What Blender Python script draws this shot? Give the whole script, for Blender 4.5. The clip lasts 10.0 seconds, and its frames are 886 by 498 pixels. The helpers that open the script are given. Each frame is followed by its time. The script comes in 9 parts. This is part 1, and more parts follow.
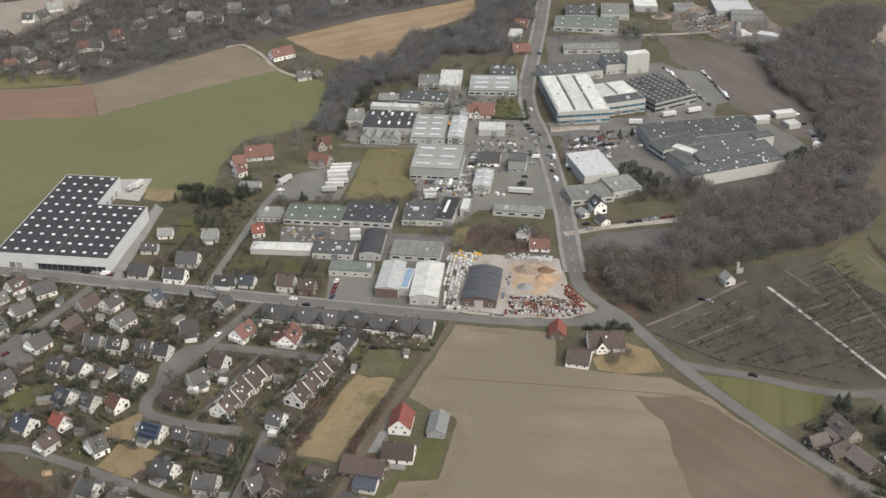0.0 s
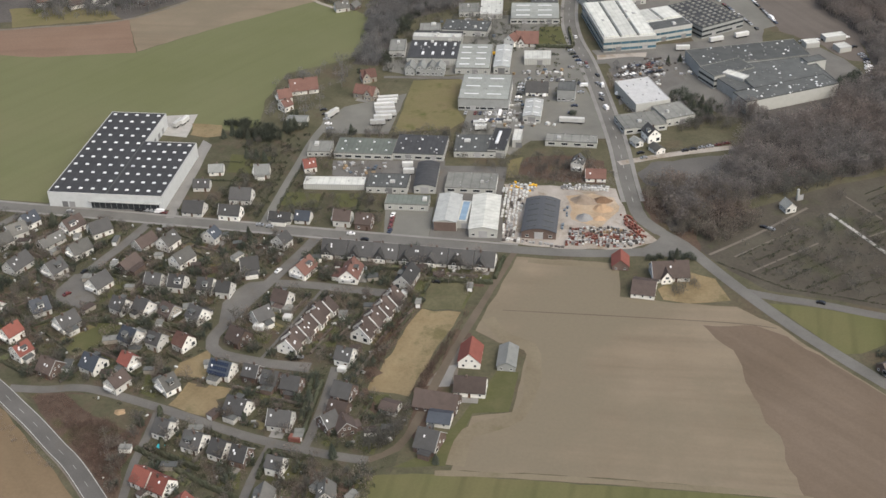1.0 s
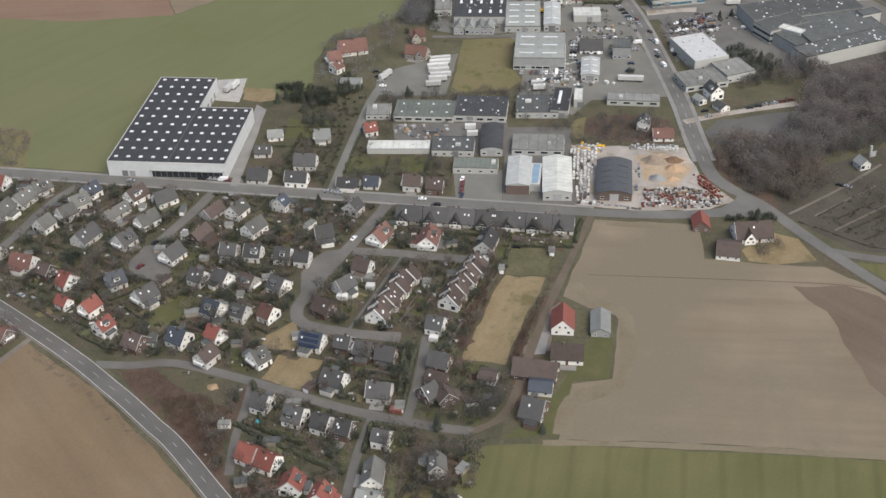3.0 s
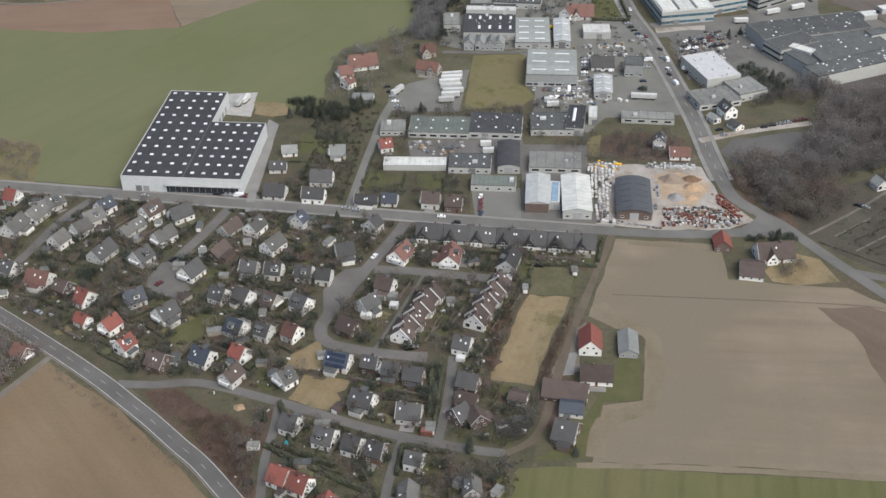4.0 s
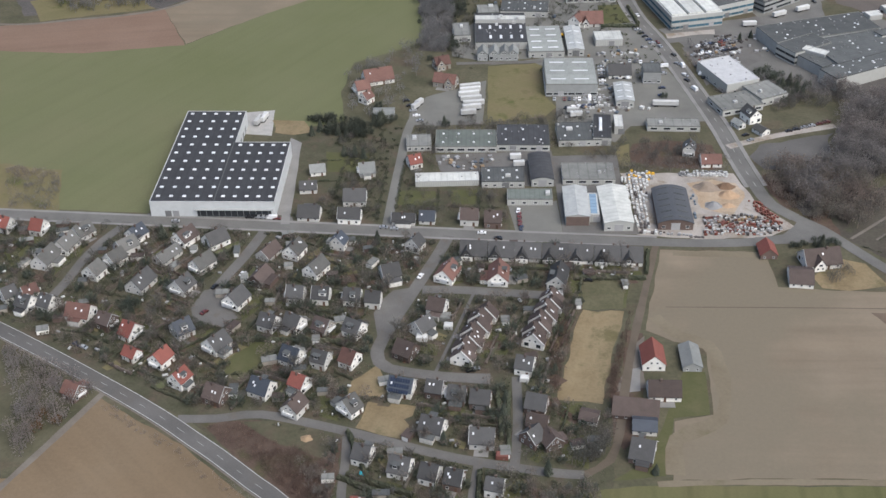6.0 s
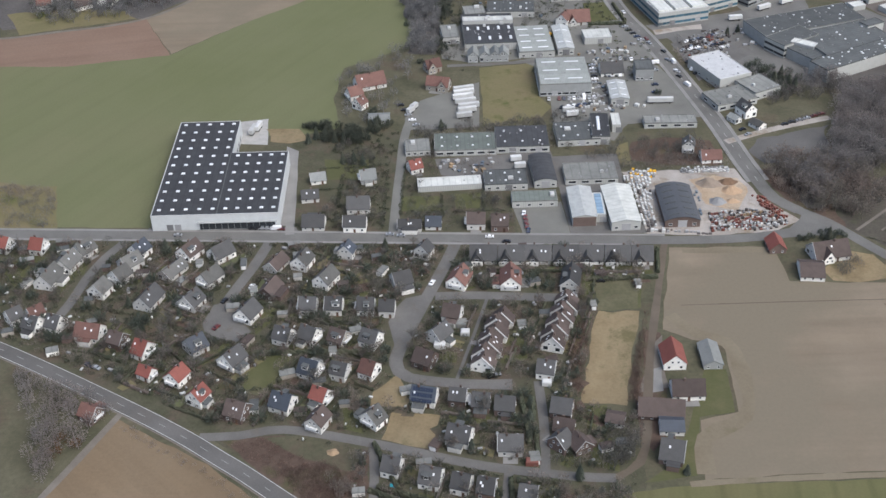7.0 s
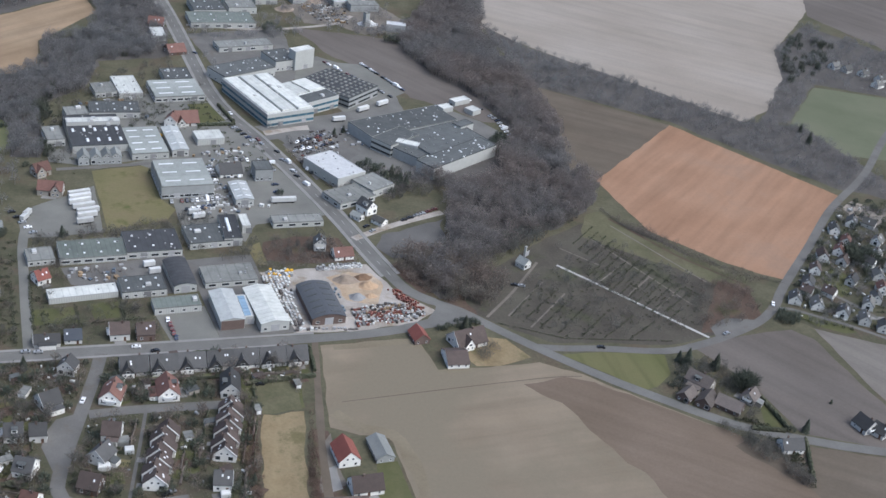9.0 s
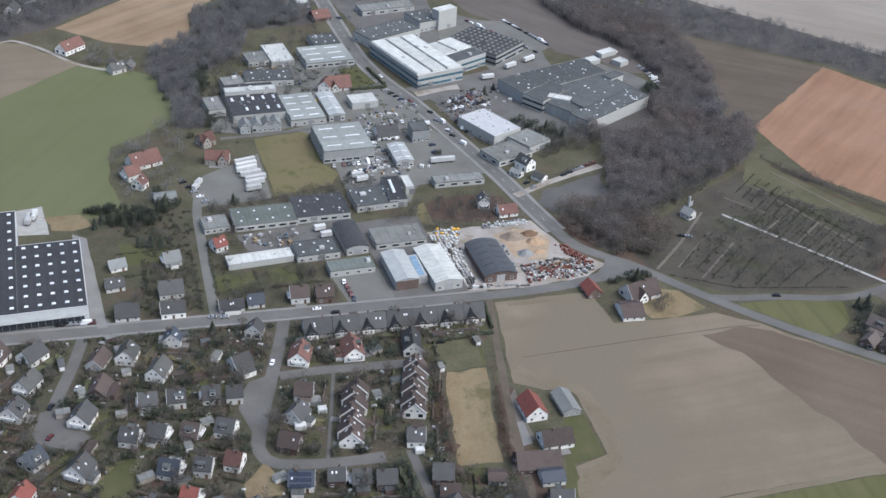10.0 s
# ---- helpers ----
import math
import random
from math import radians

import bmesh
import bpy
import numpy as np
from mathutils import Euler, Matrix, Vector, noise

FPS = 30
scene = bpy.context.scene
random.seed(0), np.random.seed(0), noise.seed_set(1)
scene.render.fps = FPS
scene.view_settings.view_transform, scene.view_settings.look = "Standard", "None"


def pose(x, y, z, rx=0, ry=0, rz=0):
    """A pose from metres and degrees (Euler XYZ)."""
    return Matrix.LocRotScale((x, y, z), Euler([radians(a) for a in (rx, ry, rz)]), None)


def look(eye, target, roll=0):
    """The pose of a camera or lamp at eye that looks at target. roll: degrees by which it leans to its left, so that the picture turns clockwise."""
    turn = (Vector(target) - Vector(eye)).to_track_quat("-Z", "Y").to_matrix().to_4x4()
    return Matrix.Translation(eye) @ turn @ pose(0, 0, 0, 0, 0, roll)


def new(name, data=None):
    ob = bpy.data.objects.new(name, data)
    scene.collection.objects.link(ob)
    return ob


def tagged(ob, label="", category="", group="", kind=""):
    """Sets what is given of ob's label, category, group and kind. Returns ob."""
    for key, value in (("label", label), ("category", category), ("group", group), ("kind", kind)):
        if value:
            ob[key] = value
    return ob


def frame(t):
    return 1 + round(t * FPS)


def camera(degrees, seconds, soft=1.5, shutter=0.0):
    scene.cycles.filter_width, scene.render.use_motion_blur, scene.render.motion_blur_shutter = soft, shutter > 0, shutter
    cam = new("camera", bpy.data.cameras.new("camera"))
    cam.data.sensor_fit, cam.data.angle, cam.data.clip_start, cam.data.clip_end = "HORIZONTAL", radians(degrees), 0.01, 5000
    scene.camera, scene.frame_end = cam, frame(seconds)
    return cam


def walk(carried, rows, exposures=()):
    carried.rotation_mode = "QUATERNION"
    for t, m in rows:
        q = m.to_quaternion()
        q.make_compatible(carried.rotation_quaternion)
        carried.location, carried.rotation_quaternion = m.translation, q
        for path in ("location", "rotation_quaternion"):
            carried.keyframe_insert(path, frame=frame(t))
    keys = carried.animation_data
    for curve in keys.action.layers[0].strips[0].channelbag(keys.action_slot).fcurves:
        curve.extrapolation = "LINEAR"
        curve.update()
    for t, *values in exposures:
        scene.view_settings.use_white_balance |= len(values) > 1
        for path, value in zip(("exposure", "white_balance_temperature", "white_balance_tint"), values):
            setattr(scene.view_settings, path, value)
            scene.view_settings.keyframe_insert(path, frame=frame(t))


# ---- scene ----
cam = camera(39.98, 10.0, soft=1.5)
SKY, SUN = 0.175, 1.55
PATH = [
    (0, (238.95, -510.78, 332.17), (146.88, -84.40, 87.79), -0.71),
    (0.5, (225.66, -510.98, 331.22), (132.14, -92.52, 74.04), -1.34),
    (1, (212.54, -511.07, 330.71), (119.62, -99.75, 62.05), -1.96),
    (1.5, (199.55, -511.05, 330.58), (106.23, -105.21, 53.84), -2.53),
    (2, (186.68, -510.91, 330.78), (99.27, -106.96, 49.38), -1.93),
    (2.5, (173.89, -510.63, 331.26), (93.93, -107.03, 47.16), -1.17),
    (2.7, (168.80, -510.48, 331.52), (85.96, -108.09, 46.53), -2.17),
    (3.8, (140.86, -509.23, 333.41), (68.26, -103.19, 50.81), -1.25),
    (4, (135.78, -508.92, 333.81), (66.40, -101.76, 52.03), -0.95),
    (4.5, (123.07, -508.03, 334.86), (57.48, -99.95, 53.49), -1.71),
    (5, (110.31, -506.97, 335.91), (53.90, -96.70, 55.73), -0.87),
    (5.5, (97.48, -505.72, 336.92), (45.14, -96.31, 54.70), -1.39),
    (5.7, (92.32, -505.16, 337.30), (42.42, -95.13, 55.55), -1.32),
    (6.8, (63.57, -501.54, 338.96), (31.59, -91.82, 54.16), -1.14),
    (7, (58.27, -500.77, 339.16), (30.99, -89.82, 55.65), -1.57),
    (7.5, (44.87, -498.69, 339.46), (64.77, -79.18, 68.13), 1.31),
    (8, (31.26, -496.38, 339.44), (98.50, -71.43, 84.70), 4.14),
    (8.5, (17.42, -493.84, 339.07), (128.90, -76.18, 87.80), 6.03),
    (9, (3.32, -491.05, 338.28), (162.79, -82.65, 97.92), 8.63),
    (9.5, (-11.07, -488.01, 337.01), (134.41, -80.73, 86.09), 6.20),
    (10, (-25.78, -484.70, 335.22), (89.07, -72.94, 75.87), 3.67),
]
walk(cam, [(t, look(eye, target, roll)) for t, eye, target, roll in PATH],
     exposures=((0.0, 0.19, 6560, 6), (2.5, 0.17, 6430, 7), (4.5, 0.19, 6090, 6), (5.5, 0.19, 6050, 7.5), (7.0, 0.22, 5880, 8), (7.5, 0.22, 5800, 7.5), (9.0, 0.23, 5570, 7), (10.0, 0.23, 5600, 7)))

# ---- light ----
world = bpy.data.worlds.new("overcast_sky")
scene.world = world
world.use_nodes = True
_wn = world.node_tree.nodes
_sky = _wn.new("ShaderNodeTexSky")
_sky.sky_type, _sky.sun_disc = "NISHITA", False
_sky.sun_elevation, _sky.sun_rotation = radians(54), radians(128)
_sky.dust_density, _sky.air_density, _sky.ozone_density = 6.0, 1.0, 1.0
_bg = _wn["Background"]
_bg.inputs["Strength"].default_value = SKY
world.node_tree.links.new(_sky.outputs["Color"], _bg.inputs["Color"])
_sun = bpy.data.lights.new("sun", "SUN")
_sun.energy, _sun.angle, _sun.color = SUN, radians(70), (1.0, 0.985, 0.97)
sun = new("sun", _sun)
sun.rotation_euler = (radians(36), 0, radians(52))


# ---- materials ----
MATS = {}


def ramp(nt, fac, stops):
    node = nt.nodes.new("ShaderNodeValToRGB")
    els = node.color_ramp.elements
    while len(els) < len(stops):
        els.new(0.5)
    for e, (p, c) in zip(els, stops):
        e.position, e.color = p, (*c, 1)
    nt.links.new(fac, node.inputs["Fac"])
    return node.outputs["Color"]


def mixed(nt, a, b, fac, how="MIX"):
    node = nt.nodes.new("ShaderNodeMix")
    node.data_type, node.blend_type = "RGBA", how
    for sock, v in ((node.inputs[6], a), (node.inputs[7], b), (node.inputs[0], fac)):
        if isinstance(v, (float, int)):
            sock.default_value = v
        elif isinstance(v, tuple):
            sock.default_value = (*v, 1)
        else:
            nt.links.new(v, sock)
    return node.outputs[2]


def noise_of(nt, scale, detail=4.0, coords=None, rough=0.55):
    node = nt.nodes.new("ShaderNodeTexNoise")
    node.inputs["Scale"].default_value, node.inputs["Detail"].default_value, node.inputs["Roughness"].default_value = scale, detail, rough
    if coords is not None:
        nt.links.new(coords, node.inputs["Vector"])
    return node.outputs["Fac"]


def start_mat(name, rough, metal=0.0):
    m = bpy.data.materials.new(name)
    m.use_nodes = True
    nt = m.node_tree
    b = nt.nodes["Principled BSDF"]
    b.inputs["Roughness"].default_value, b.inputs["Metallic"].default_value = rough, metal
    b.inputs["Specular IOR Level"].default_value = 0.25
    MATS[name] = m
    return m, nt, b


def turned(nt, coords, degrees, stretch=(1, 1, 1)):
    node = nt.nodes.new("ShaderNodeMapping")
    node.vector_type = "TEXTURE"
    node.inputs["Rotation"].default_value[2] = radians(-degrees)
    node.inputs["Scale"].default_value = [1 / k for k in stretch]
    nt.links.new(coords, node.inputs["Vector"])
    return node.outputs["Vector"]


def land(name, low, mid, high, big=0.02, fine=0.6, streak=None, streak_cols=None, rows=None, worn=None, grain_mix=0.32):
    """A field or ground surface: broad patches, fine grain, ploughed or drilled streaks along one heading."""
    m, nt, b = start_mat(name, 0.95)
    b.inputs["Specular IOR Level"].default_value = 0.05
    geo = nt.nodes.new("ShaderNodeNewGeometry").outputs["Position"]
    col = ramp(nt, noise_of(nt, big, 5, geo, 0.6), [(0.3, low), (0.5, mid), (0.7, high)])
    if streak is not None:
        along = turned(nt, geo, -streak, (0.008, 0.10, 1))
        s = noise_of(nt, 1.0, 4, along, 0.6)
        tint = ramp(nt, s, [(0.32, (0.72, 0.72, 0.72)), (0.5, (1.0, 1.0, 1.0)), (0.68, (1.22, 1.2, 1.18))])
        col = mixed(nt, col, tint, streak_cols or 0.6, "MULTIPLY")
    if rows is not None:
        heading, gap, depth = rows
        w = nt.nodes.new("ShaderNodeTexWave")
        w.inputs["Scale"].default_value, w.inputs["Distortion"].default_value = 0.314 / gap, 0.6
        w.bands_direction = "Y"
        nt.links.new(turned(nt, geo, -heading), w.inputs["Vector"])
        tint = ramp(nt, w.outputs["Fac"], [(0.0, (0.62, 0.62, 0.6)), (0.14, (1.0, 1.0, 1.0)), (1.0, (1.0, 1.0, 1.0))])
        col = mixed(nt, col, tint, depth, "MULTIPLY")
    if worn is not None:
        patch = ramp(nt, noise_of(nt, worn[1], 6, geo, 0.65), [(worn[2], (0, 0, 0)), (worn[2] + 0.12, (1, 1, 1))])
        col = mixed(nt, col, worn[0], patch)
    grain = ramp(nt, noise_of(nt, fine, 8, geo, 0.75), [(0.25, (0.66, 0.66, 0.66)), (0.5, (1.0, 1.0, 1.0)), (0.75, (1.3, 1.3, 1.28))])
    nt.links.new(mixed(nt, col, grain, grain_mix, "MULTIPLY"), b.inputs["Base Color"])
    bump = nt.nodes.new("ShaderNodeBump")
    bump.inputs["Strength"].default_value, bump.inputs["Distance"].default_value = 0.25, 0.3
    nt.links.new(noise_of(nt, fine * 1.5, 6, geo, 0.7), bump.inputs["Height"])
    nt.links.new(bump.outputs["Normal"], b.inputs["Normal"])
    return m


def roof_sheet(name, col, gap=2.4, rough=0.8, stain=0.55):
    """Flat roofing: seams between the sheets, ponding stains and patched areas."""
    m, nt, b = start_mat(name, rough)
    b.inputs["Specular IOR Level"].default_value = 0.2
    tc = nt.nodes.new("ShaderNodeTexCoord").outputs["Object"]
    rnd = nt.nodes.new("ShaderNodeObjectInfo").outputs["Random"]
    geo = nt.nodes.new("ShaderNodeNewGeometry").outputs["Position"]
    c = mixed(nt, col, ramp(nt, rnd, [(0.0, (0.86, 0.86, 0.86)), (1.0, (1.16, 1.16, 1.16))]), 1.0, "MULTIPLY")
    c = mixed(nt, c, ramp(nt, noise_of(nt, 0.16, 6, geo, 0.7), [(0.32, (0.62, 0.62, 0.6)), (0.52, (1, 1, 1)), (0.72, (1.35, 1.34, 1.3))]), stain, "MULTIPLY")
    c = mixed(nt, c, ramp(nt, noise_of(nt, 1.6, 5, geo, 0.7), [(0.3, (0.78, 0.78, 0.78)), (0.7, (1.2, 1.2, 1.2))]), 0.4, "MULTIPLY")
    w = nt.nodes.new("ShaderNodeTexWave")
    w.bands_direction, w.inputs["Scale"].default_value, w.inputs["Distortion"].default_value = "X", 0.314 / gap, 0.2
    nt.links.new(tc, w.inputs["Vector"])
    c = mixed(nt, c, ramp(nt, w.outputs["Fac"], [(0.0, (0.7, 0.7, 0.7)), (0.1, (1, 1, 1)), (1.0, (1, 1, 1))]), 0.6, "MULTIPLY")
    nt.links.new(c, b.inputs["Base Color"])
    return m


def surface(name, col, rough=0.7, metal=0.0, vary=0.25, stain=0.35, scale=1.2, ribs=None, spec=0.25):
    """A built surface: tone differs from piece to piece, with blotches, streaky dirt and, where asked, ribs or tile courses."""
    m, nt, b = start_mat(name, rough, metal)
    b.inputs["Specular IOR Level"].default_value = spec
    tc = nt.nodes.new("ShaderNodeTexCoord").outputs["Object"]
    geo = nt.nodes.new("ShaderNodeNewGeometry").outputs["Position"]
    rnd = nt.nodes.new("ShaderNodeObjectInfo").outputs["Random"]
    lo, hi = 1 - vary, 1 + vary
    c = mixed(nt, col, ramp(nt, rnd, [(0.0, (lo, lo, lo)), (1.0, (hi, hi, hi))]), 1.0, "MULTIPLY")
    blot = ramp(nt, noise_of(nt, scale * 0.25, 5, geo, 0.65), [(0.3, (0.6, 0.6, 0.58)), (0.55, (1, 1, 1)), (0.8, (1.25, 1.24, 1.2))])
    c = mixed(nt, c, blot, stain, "MULTIPLY")
    grain = ramp(nt, noise_of(nt, scale * 3, 6, geo, 0.7), [(0.3, (0.75, 0.75, 0.75)), (0.7, (1.2, 1.2, 1.2))])
    c = mixed(nt, c, grain, stain, "MULTIPLY")
    if ribs is not None:
        axis, gap = ribs
        w = nt.nodes.new("ShaderNodeTexWave")
        w.bands_direction, w.inputs["Scale"].default_value = axis, 0.314 / gap
        nt.links.new(tc, w.inputs["Vector"])
        c = mixed(nt, c, ramp(nt, w.outputs["Fac"], [(0.0, (0.72, 0.72, 0.72)), (0.25, (1, 1, 1)), (1.0, (1.05, 1.05, 1.05))]), 0.6, "MULTIPLY")
        bump = nt.nodes.new("ShaderNodeBump")
        bump.inputs["Strength"].default_value, bump.inputs["Distance"].default_value = 0.6, 0.06
        nt.links.new(w.outputs["Fac"], bump.inputs["Height"])
        nt.links.new(bump.outputs["Normal"], b.inputs["Normal"])
    nt.links.new(c, b.inputs["Base Color"])
    return m


def foliage(name, col, other, drift=0.014):
    """Bare twigs or dense leaves seen as a mass: tone drifts over the wood, and thin pieces let light through."""
    m, nt, b = start_mat(name, 0.95)
    b.inputs["Specular IOR Level"].default_value = 0.05
    geo = nt.nodes.new("ShaderNodeNewGeometry").outputs["Position"]
    rnd = nt.nodes.new("ShaderNodeObjectInfo").outputs["Random"]
    c = mixed(nt, col, other, ramp(nt, noise_of(nt, drift, 3, geo, 0.6), [(0.36, (0, 0, 0)), (0.64, (1, 1, 1))]))
    c = mixed(nt, c, ramp(nt, noise_of(nt, 0.12, 3, geo, 0.6), [(0.3, (0.8, 0.8, 0.8)), (0.7, (1.2, 1.2, 1.2))]), 0.8, "MULTIPLY")
    c = mixed(nt, c, ramp(nt, rnd, [(0.0, (0.82, 0.82, 0.82)), (1.0, (1.2, 1.2, 1.2))]), 0.8, "MULTIPLY")
    nt.links.new(c, b.inputs["Base Color"])
    thin = nt.nodes.new("ShaderNodeBsdfTranslucent")
    nt.links.new(c, thin.inputs["Color"])
    blend = nt.nodes.new("ShaderNodeMixShader")
    blend.inputs["Fac"].default_value = 0.5
    nt.links.new(b.outputs["BSDF"], blend.inputs[1])
    nt.links.new(thin.outputs["BSDF"], blend.inputs[2])
    nt.links.new(blend.outputs["Shader"], nt.nodes["Material Output"].inputs["Surface"])
    return m


# land
land("rough_ground", (0.058, 0.058, 0.037), (0.082, 0.077, 0.051), (0.103, 0.097, 0.066), 0.05, 0.5, worn=((0.085, 0.070, 0.050), 0.035, 0.52), grain_mix=0.8)
land("garden_ground", (0.050, 0.052, 0.032), (0.068, 0.066, 0.044), (0.084, 0.076, 0.056), 0.09, 0.7, worn=((0.082, 0.066, 0.050), 0.06, 0.50), grain_mix=0.8)
land("lawn", (0.060, 0.064, 0.030), (0.076, 0.078, 0.038), (0.094, 0.090, 0.048), 0.07, 0.8, worn=((0.085, 0.078, 0.040), 0.1, 0.60))
land("winter_crop", (0.106, 0.113, 0.056), (0.117, 0.122, 0.065), (0.130, 0.128, 0.072), 0.008, 0.9, streak=62, streak_cols=0.12, rows=(62, 18, 0.05))
land("bottom_crop", (0.088, 0.090, 0.040), (0.100, 0.100, 0.048), (0.118, 0.108, 0.056), 0.015, 0.9, streak=84, streak_cols=0.3, rows=(90, 14, 0.28))
land("bare_beige", (0.140, 0.113, 0.081), (0.167, 0.137, 0.101), (0.188, 0.156, 0.117), 0.012, 0.6, streak=4, streak_cols=0.42, rows=(6, 21, 0.06), worn=((0.152, 0.130, 0.096), 0.008, 0.47), grain_mix=0.2)
land("headland", (0.136, 0.114, 0.080), (0.160, 0.136, 0.098), (0.176, 0.150, 0.108), 0.03, 0.6, worn=((0.125, 0.112, 0.072), 0.05, 0.56))
land("bare_brown", (0.110, 0.085, 0.063), (0.124, 0.097, 0.074), (0.142, 0.112, 0.087), 0.014, 0.6, streak=-40, streak_cols=0.4)
land("south_field", (0.135, 0.100, 0.064), (0.152, 0.114, 0.074), (0.168, 0.130, 0.088), 0.014, 0.6, streak=-42, streak_cols=0.35)
land("pink_field", (0.150, 0.102, 0.076), (0.165, 0.115, 0.086), (0.180, 0.128, 0.098), 0.014, 0.6, streak=14, streak_cols=0.25)
land("ochre_field", (0.190, 0.138, 0.088), (0.220, 0.163, 0.108), (0.250, 0.192, 0.132), 0.015, 0.5, streak=40, streak_cols=0.6)
land("orange_field", (0.205, 0.122, 0.078), (0.235, 0.144, 0.094), (0.262, 0.168, 0.114), 0.012, 0.5, streak=42, streak_cols=0.5, rows=(42, 9, 0.04), worn=((0.215, 0.142, 0.100), 0.012, 0.55))
# less warm than near soil: distance haze put into the colour
land("far_beige", (0.200, 0.174, 0.146), (0.230, 0.202, 0.172), (0.255, 0.228, 0.198), 0.008, 0.5, streak=-38, streak_cols=0.3)
land("dull_brown", (0.088, 0.072, 0.056), (0.102, 0.085, 0.066), (0.116, 0.098, 0.078), 0.02, 0.6, streak=-35, streak_cols=0.4)
land("pale_soil", (0.118, 0.105, 0.092), (0.134, 0.121, 0.107), (0.150, 0.136, 0.122), 0.02, 0.6, streak=-58, streak_cols=0.4)
land("grey_field", (0.094, 0.082, 0.072), (0.106, 0.093, 0.083), (0.120, 0.106, 0.095), 0.012, 0.6, streak=-58, streak_cols=0.4)
land("stubble", (0.150, 0.116, 0.068), (0.185, 0.146, 0.088), (0.205, 0.166, 0.106), 0.05, 0.7, streak=78, streak_cols=0.4, worn=((0.112, 0.098, 0.052), 0.05, 0.54), grain_mix=0.6)
land("dry_grass", (0.112, 0.104, 0.054), (0.134, 0.118, 0.064), (0.145, 0.118, 0.072), 0.04, 0.6, worn=((0.080, 0.086, 0.034), 0.05, 0.55))
land("pasture", (0.100, 0.106, 0.056), (0.112, 0.118, 0.064), (0.126, 0.126, 0.072), 0.02, 0.7)
land("olive_grass", (0.074, 0.072, 0.042), (0.096, 0.091, 0.056), (0.116, 0.108, 0.070), 0.06, 0.6, worn=((0.090, 0.078, 0.052), 0.04, 0.54), grain_mix=0.7)
land("leaf_litter", (0.066, 0.061, 0.057), (0.082, 0.076, 0.071), (0.098, 0.091, 0.084), 0.04, 0.5, grain_mix=0.8)
land("scrub_ground", (0.066, 0.047, 0.037), (0.084, 0.061, 0.048), (0.100, 0.075, 0.058), 0.05, 0.5, worn=((0.066, 0.062, 0.034), 0.05, 0.54), grain_mix=0.8)
land("cemetery_ground", (0.054, 0.048, 0.040), (0.068, 0.061, 0.050), (0.082, 0.076, 0.060), 0.05, 0.6, worn=((0.060, 0.062, 0.038), 0.03, 0.55), grain_mix=0.8)
land("gravel", (0.215, 0.194, 0.172), (0.280, 0.256, 0.230), (0.335, 0.308, 0.280), 0.08, 1.2, worn=((0.200, 0.165, 0.125), 0.07, 0.52), grain_mix=0.7)
land("sandy_yard", (0.250, 0.185, 0.125), (0.315, 0.245, 0.172), (0.360, 0.295, 0.225), 0.08, 1.0, worn=((0.235, 0.195, 0.150), 0.06, 0.52), grain_mix=0.7)
land("asphalt", (0.106, 0.103, 0.096), (0.127, 0.123, 0.115), (0.148, 0.143, 0.134), 0.05, 2.0, worn=((0.142, 0.136, 0.128), 0.03, 0.56), grain_mix=0.5)
land("yard_asphalt", (0.122, 0.120, 0.109), (0.143, 0.140, 0.127), (0.165, 0.162, 0.146), 0.04, 1.5, worn=((0.155, 0.150, 0.142), 0.05, 0.58))
land("dark_asphalt", (0.084, 0.081, 0.077), (0.100, 0.096, 0.091), (0.118, 0.113, 0.107), 0.04, 1.5, worn=((0.105, 0.098, 0.090), 0.05, 0.55), grain_mix=0.5)
# pasture with less saturation, standing in for haze over the distance
land("far_pasture", (0.095, 0.102, 0.066), (0.108, 0.114, 0.076), (0.124, 0.124, 0.086), 0.02, 0.7)
land("old_asphalt", (0.100, 0.096, 0.090), (0.118, 0.113, 0.106), (0.138, 0.132, 0.124), 0.06, 1.5, worn=((0.110, 0.098, 0.084), 0.09, 0.56), grain_mix=0.5)
land("track_dirt", (0.118, 0.104, 0.088), (0.140, 0.124, 0.106), (0.162, 0.145, 0.126), 0.1, 1.0)
land("paving", (0.165, 0.160, 0.150), (0.192, 0.187, 0.177), (0.220, 0.213, 0.202), 0.1, 1.8)
surface("line_paint", (0.340, 0.340, 0.325), 0.7, stain=0.6)
# buildings
surface("white_render", (0.665, 0.652, 0.610), 0.85, vary=0.30, stain=0.35)
surface("cream_render", (0.30, 0.275, 0.235), 0.85, vary=0.15, stain=0.35)
surface("brick_wall", (0.128, 0.094, 0.080), 0.85, vary=0.25, stain=0.4, ribs=("Z", 0.25))
surface("grey_cladding", (0.31, 0.318, 0.310), 0.55, vary=0.12, stain=0.3, ribs=("X", 0.6))
surface("white_cladding", (0.395, 0.397, 0.372), 0.5, vary=0.06, stain=0.2, ribs=("X", 1.2))
surface("bright_cladding", (0.52, 0.535, 0.53), 0.5, vary=0.05, stain=0.22)
surface("dark_tiles", (0.062, 0.061, 0.060), 0.6, vary=0.3, stain=0.4, ribs=("Z", 0.25))
surface("grey_tiles", (0.100, 0.098, 0.091), 0.7, vary=0.35, stain=0.45, ribs=("Z", 0.25))
surface("light_tiles", (0.198, 0.205, 0.196), 0.7, vary=0.2, stain=0.4, ribs=("Z", 0.25))
surface("red_tiles", (0.178, 0.064, 0.050), 0.7, vary=0.2, stain=0.35, ribs=("Z", 0.25))
surface("dull_red_tiles", (0.128, 0.070, 0.057), 0.75, vary=0.3, stain=0.45, ribs=("Z", 0.25))
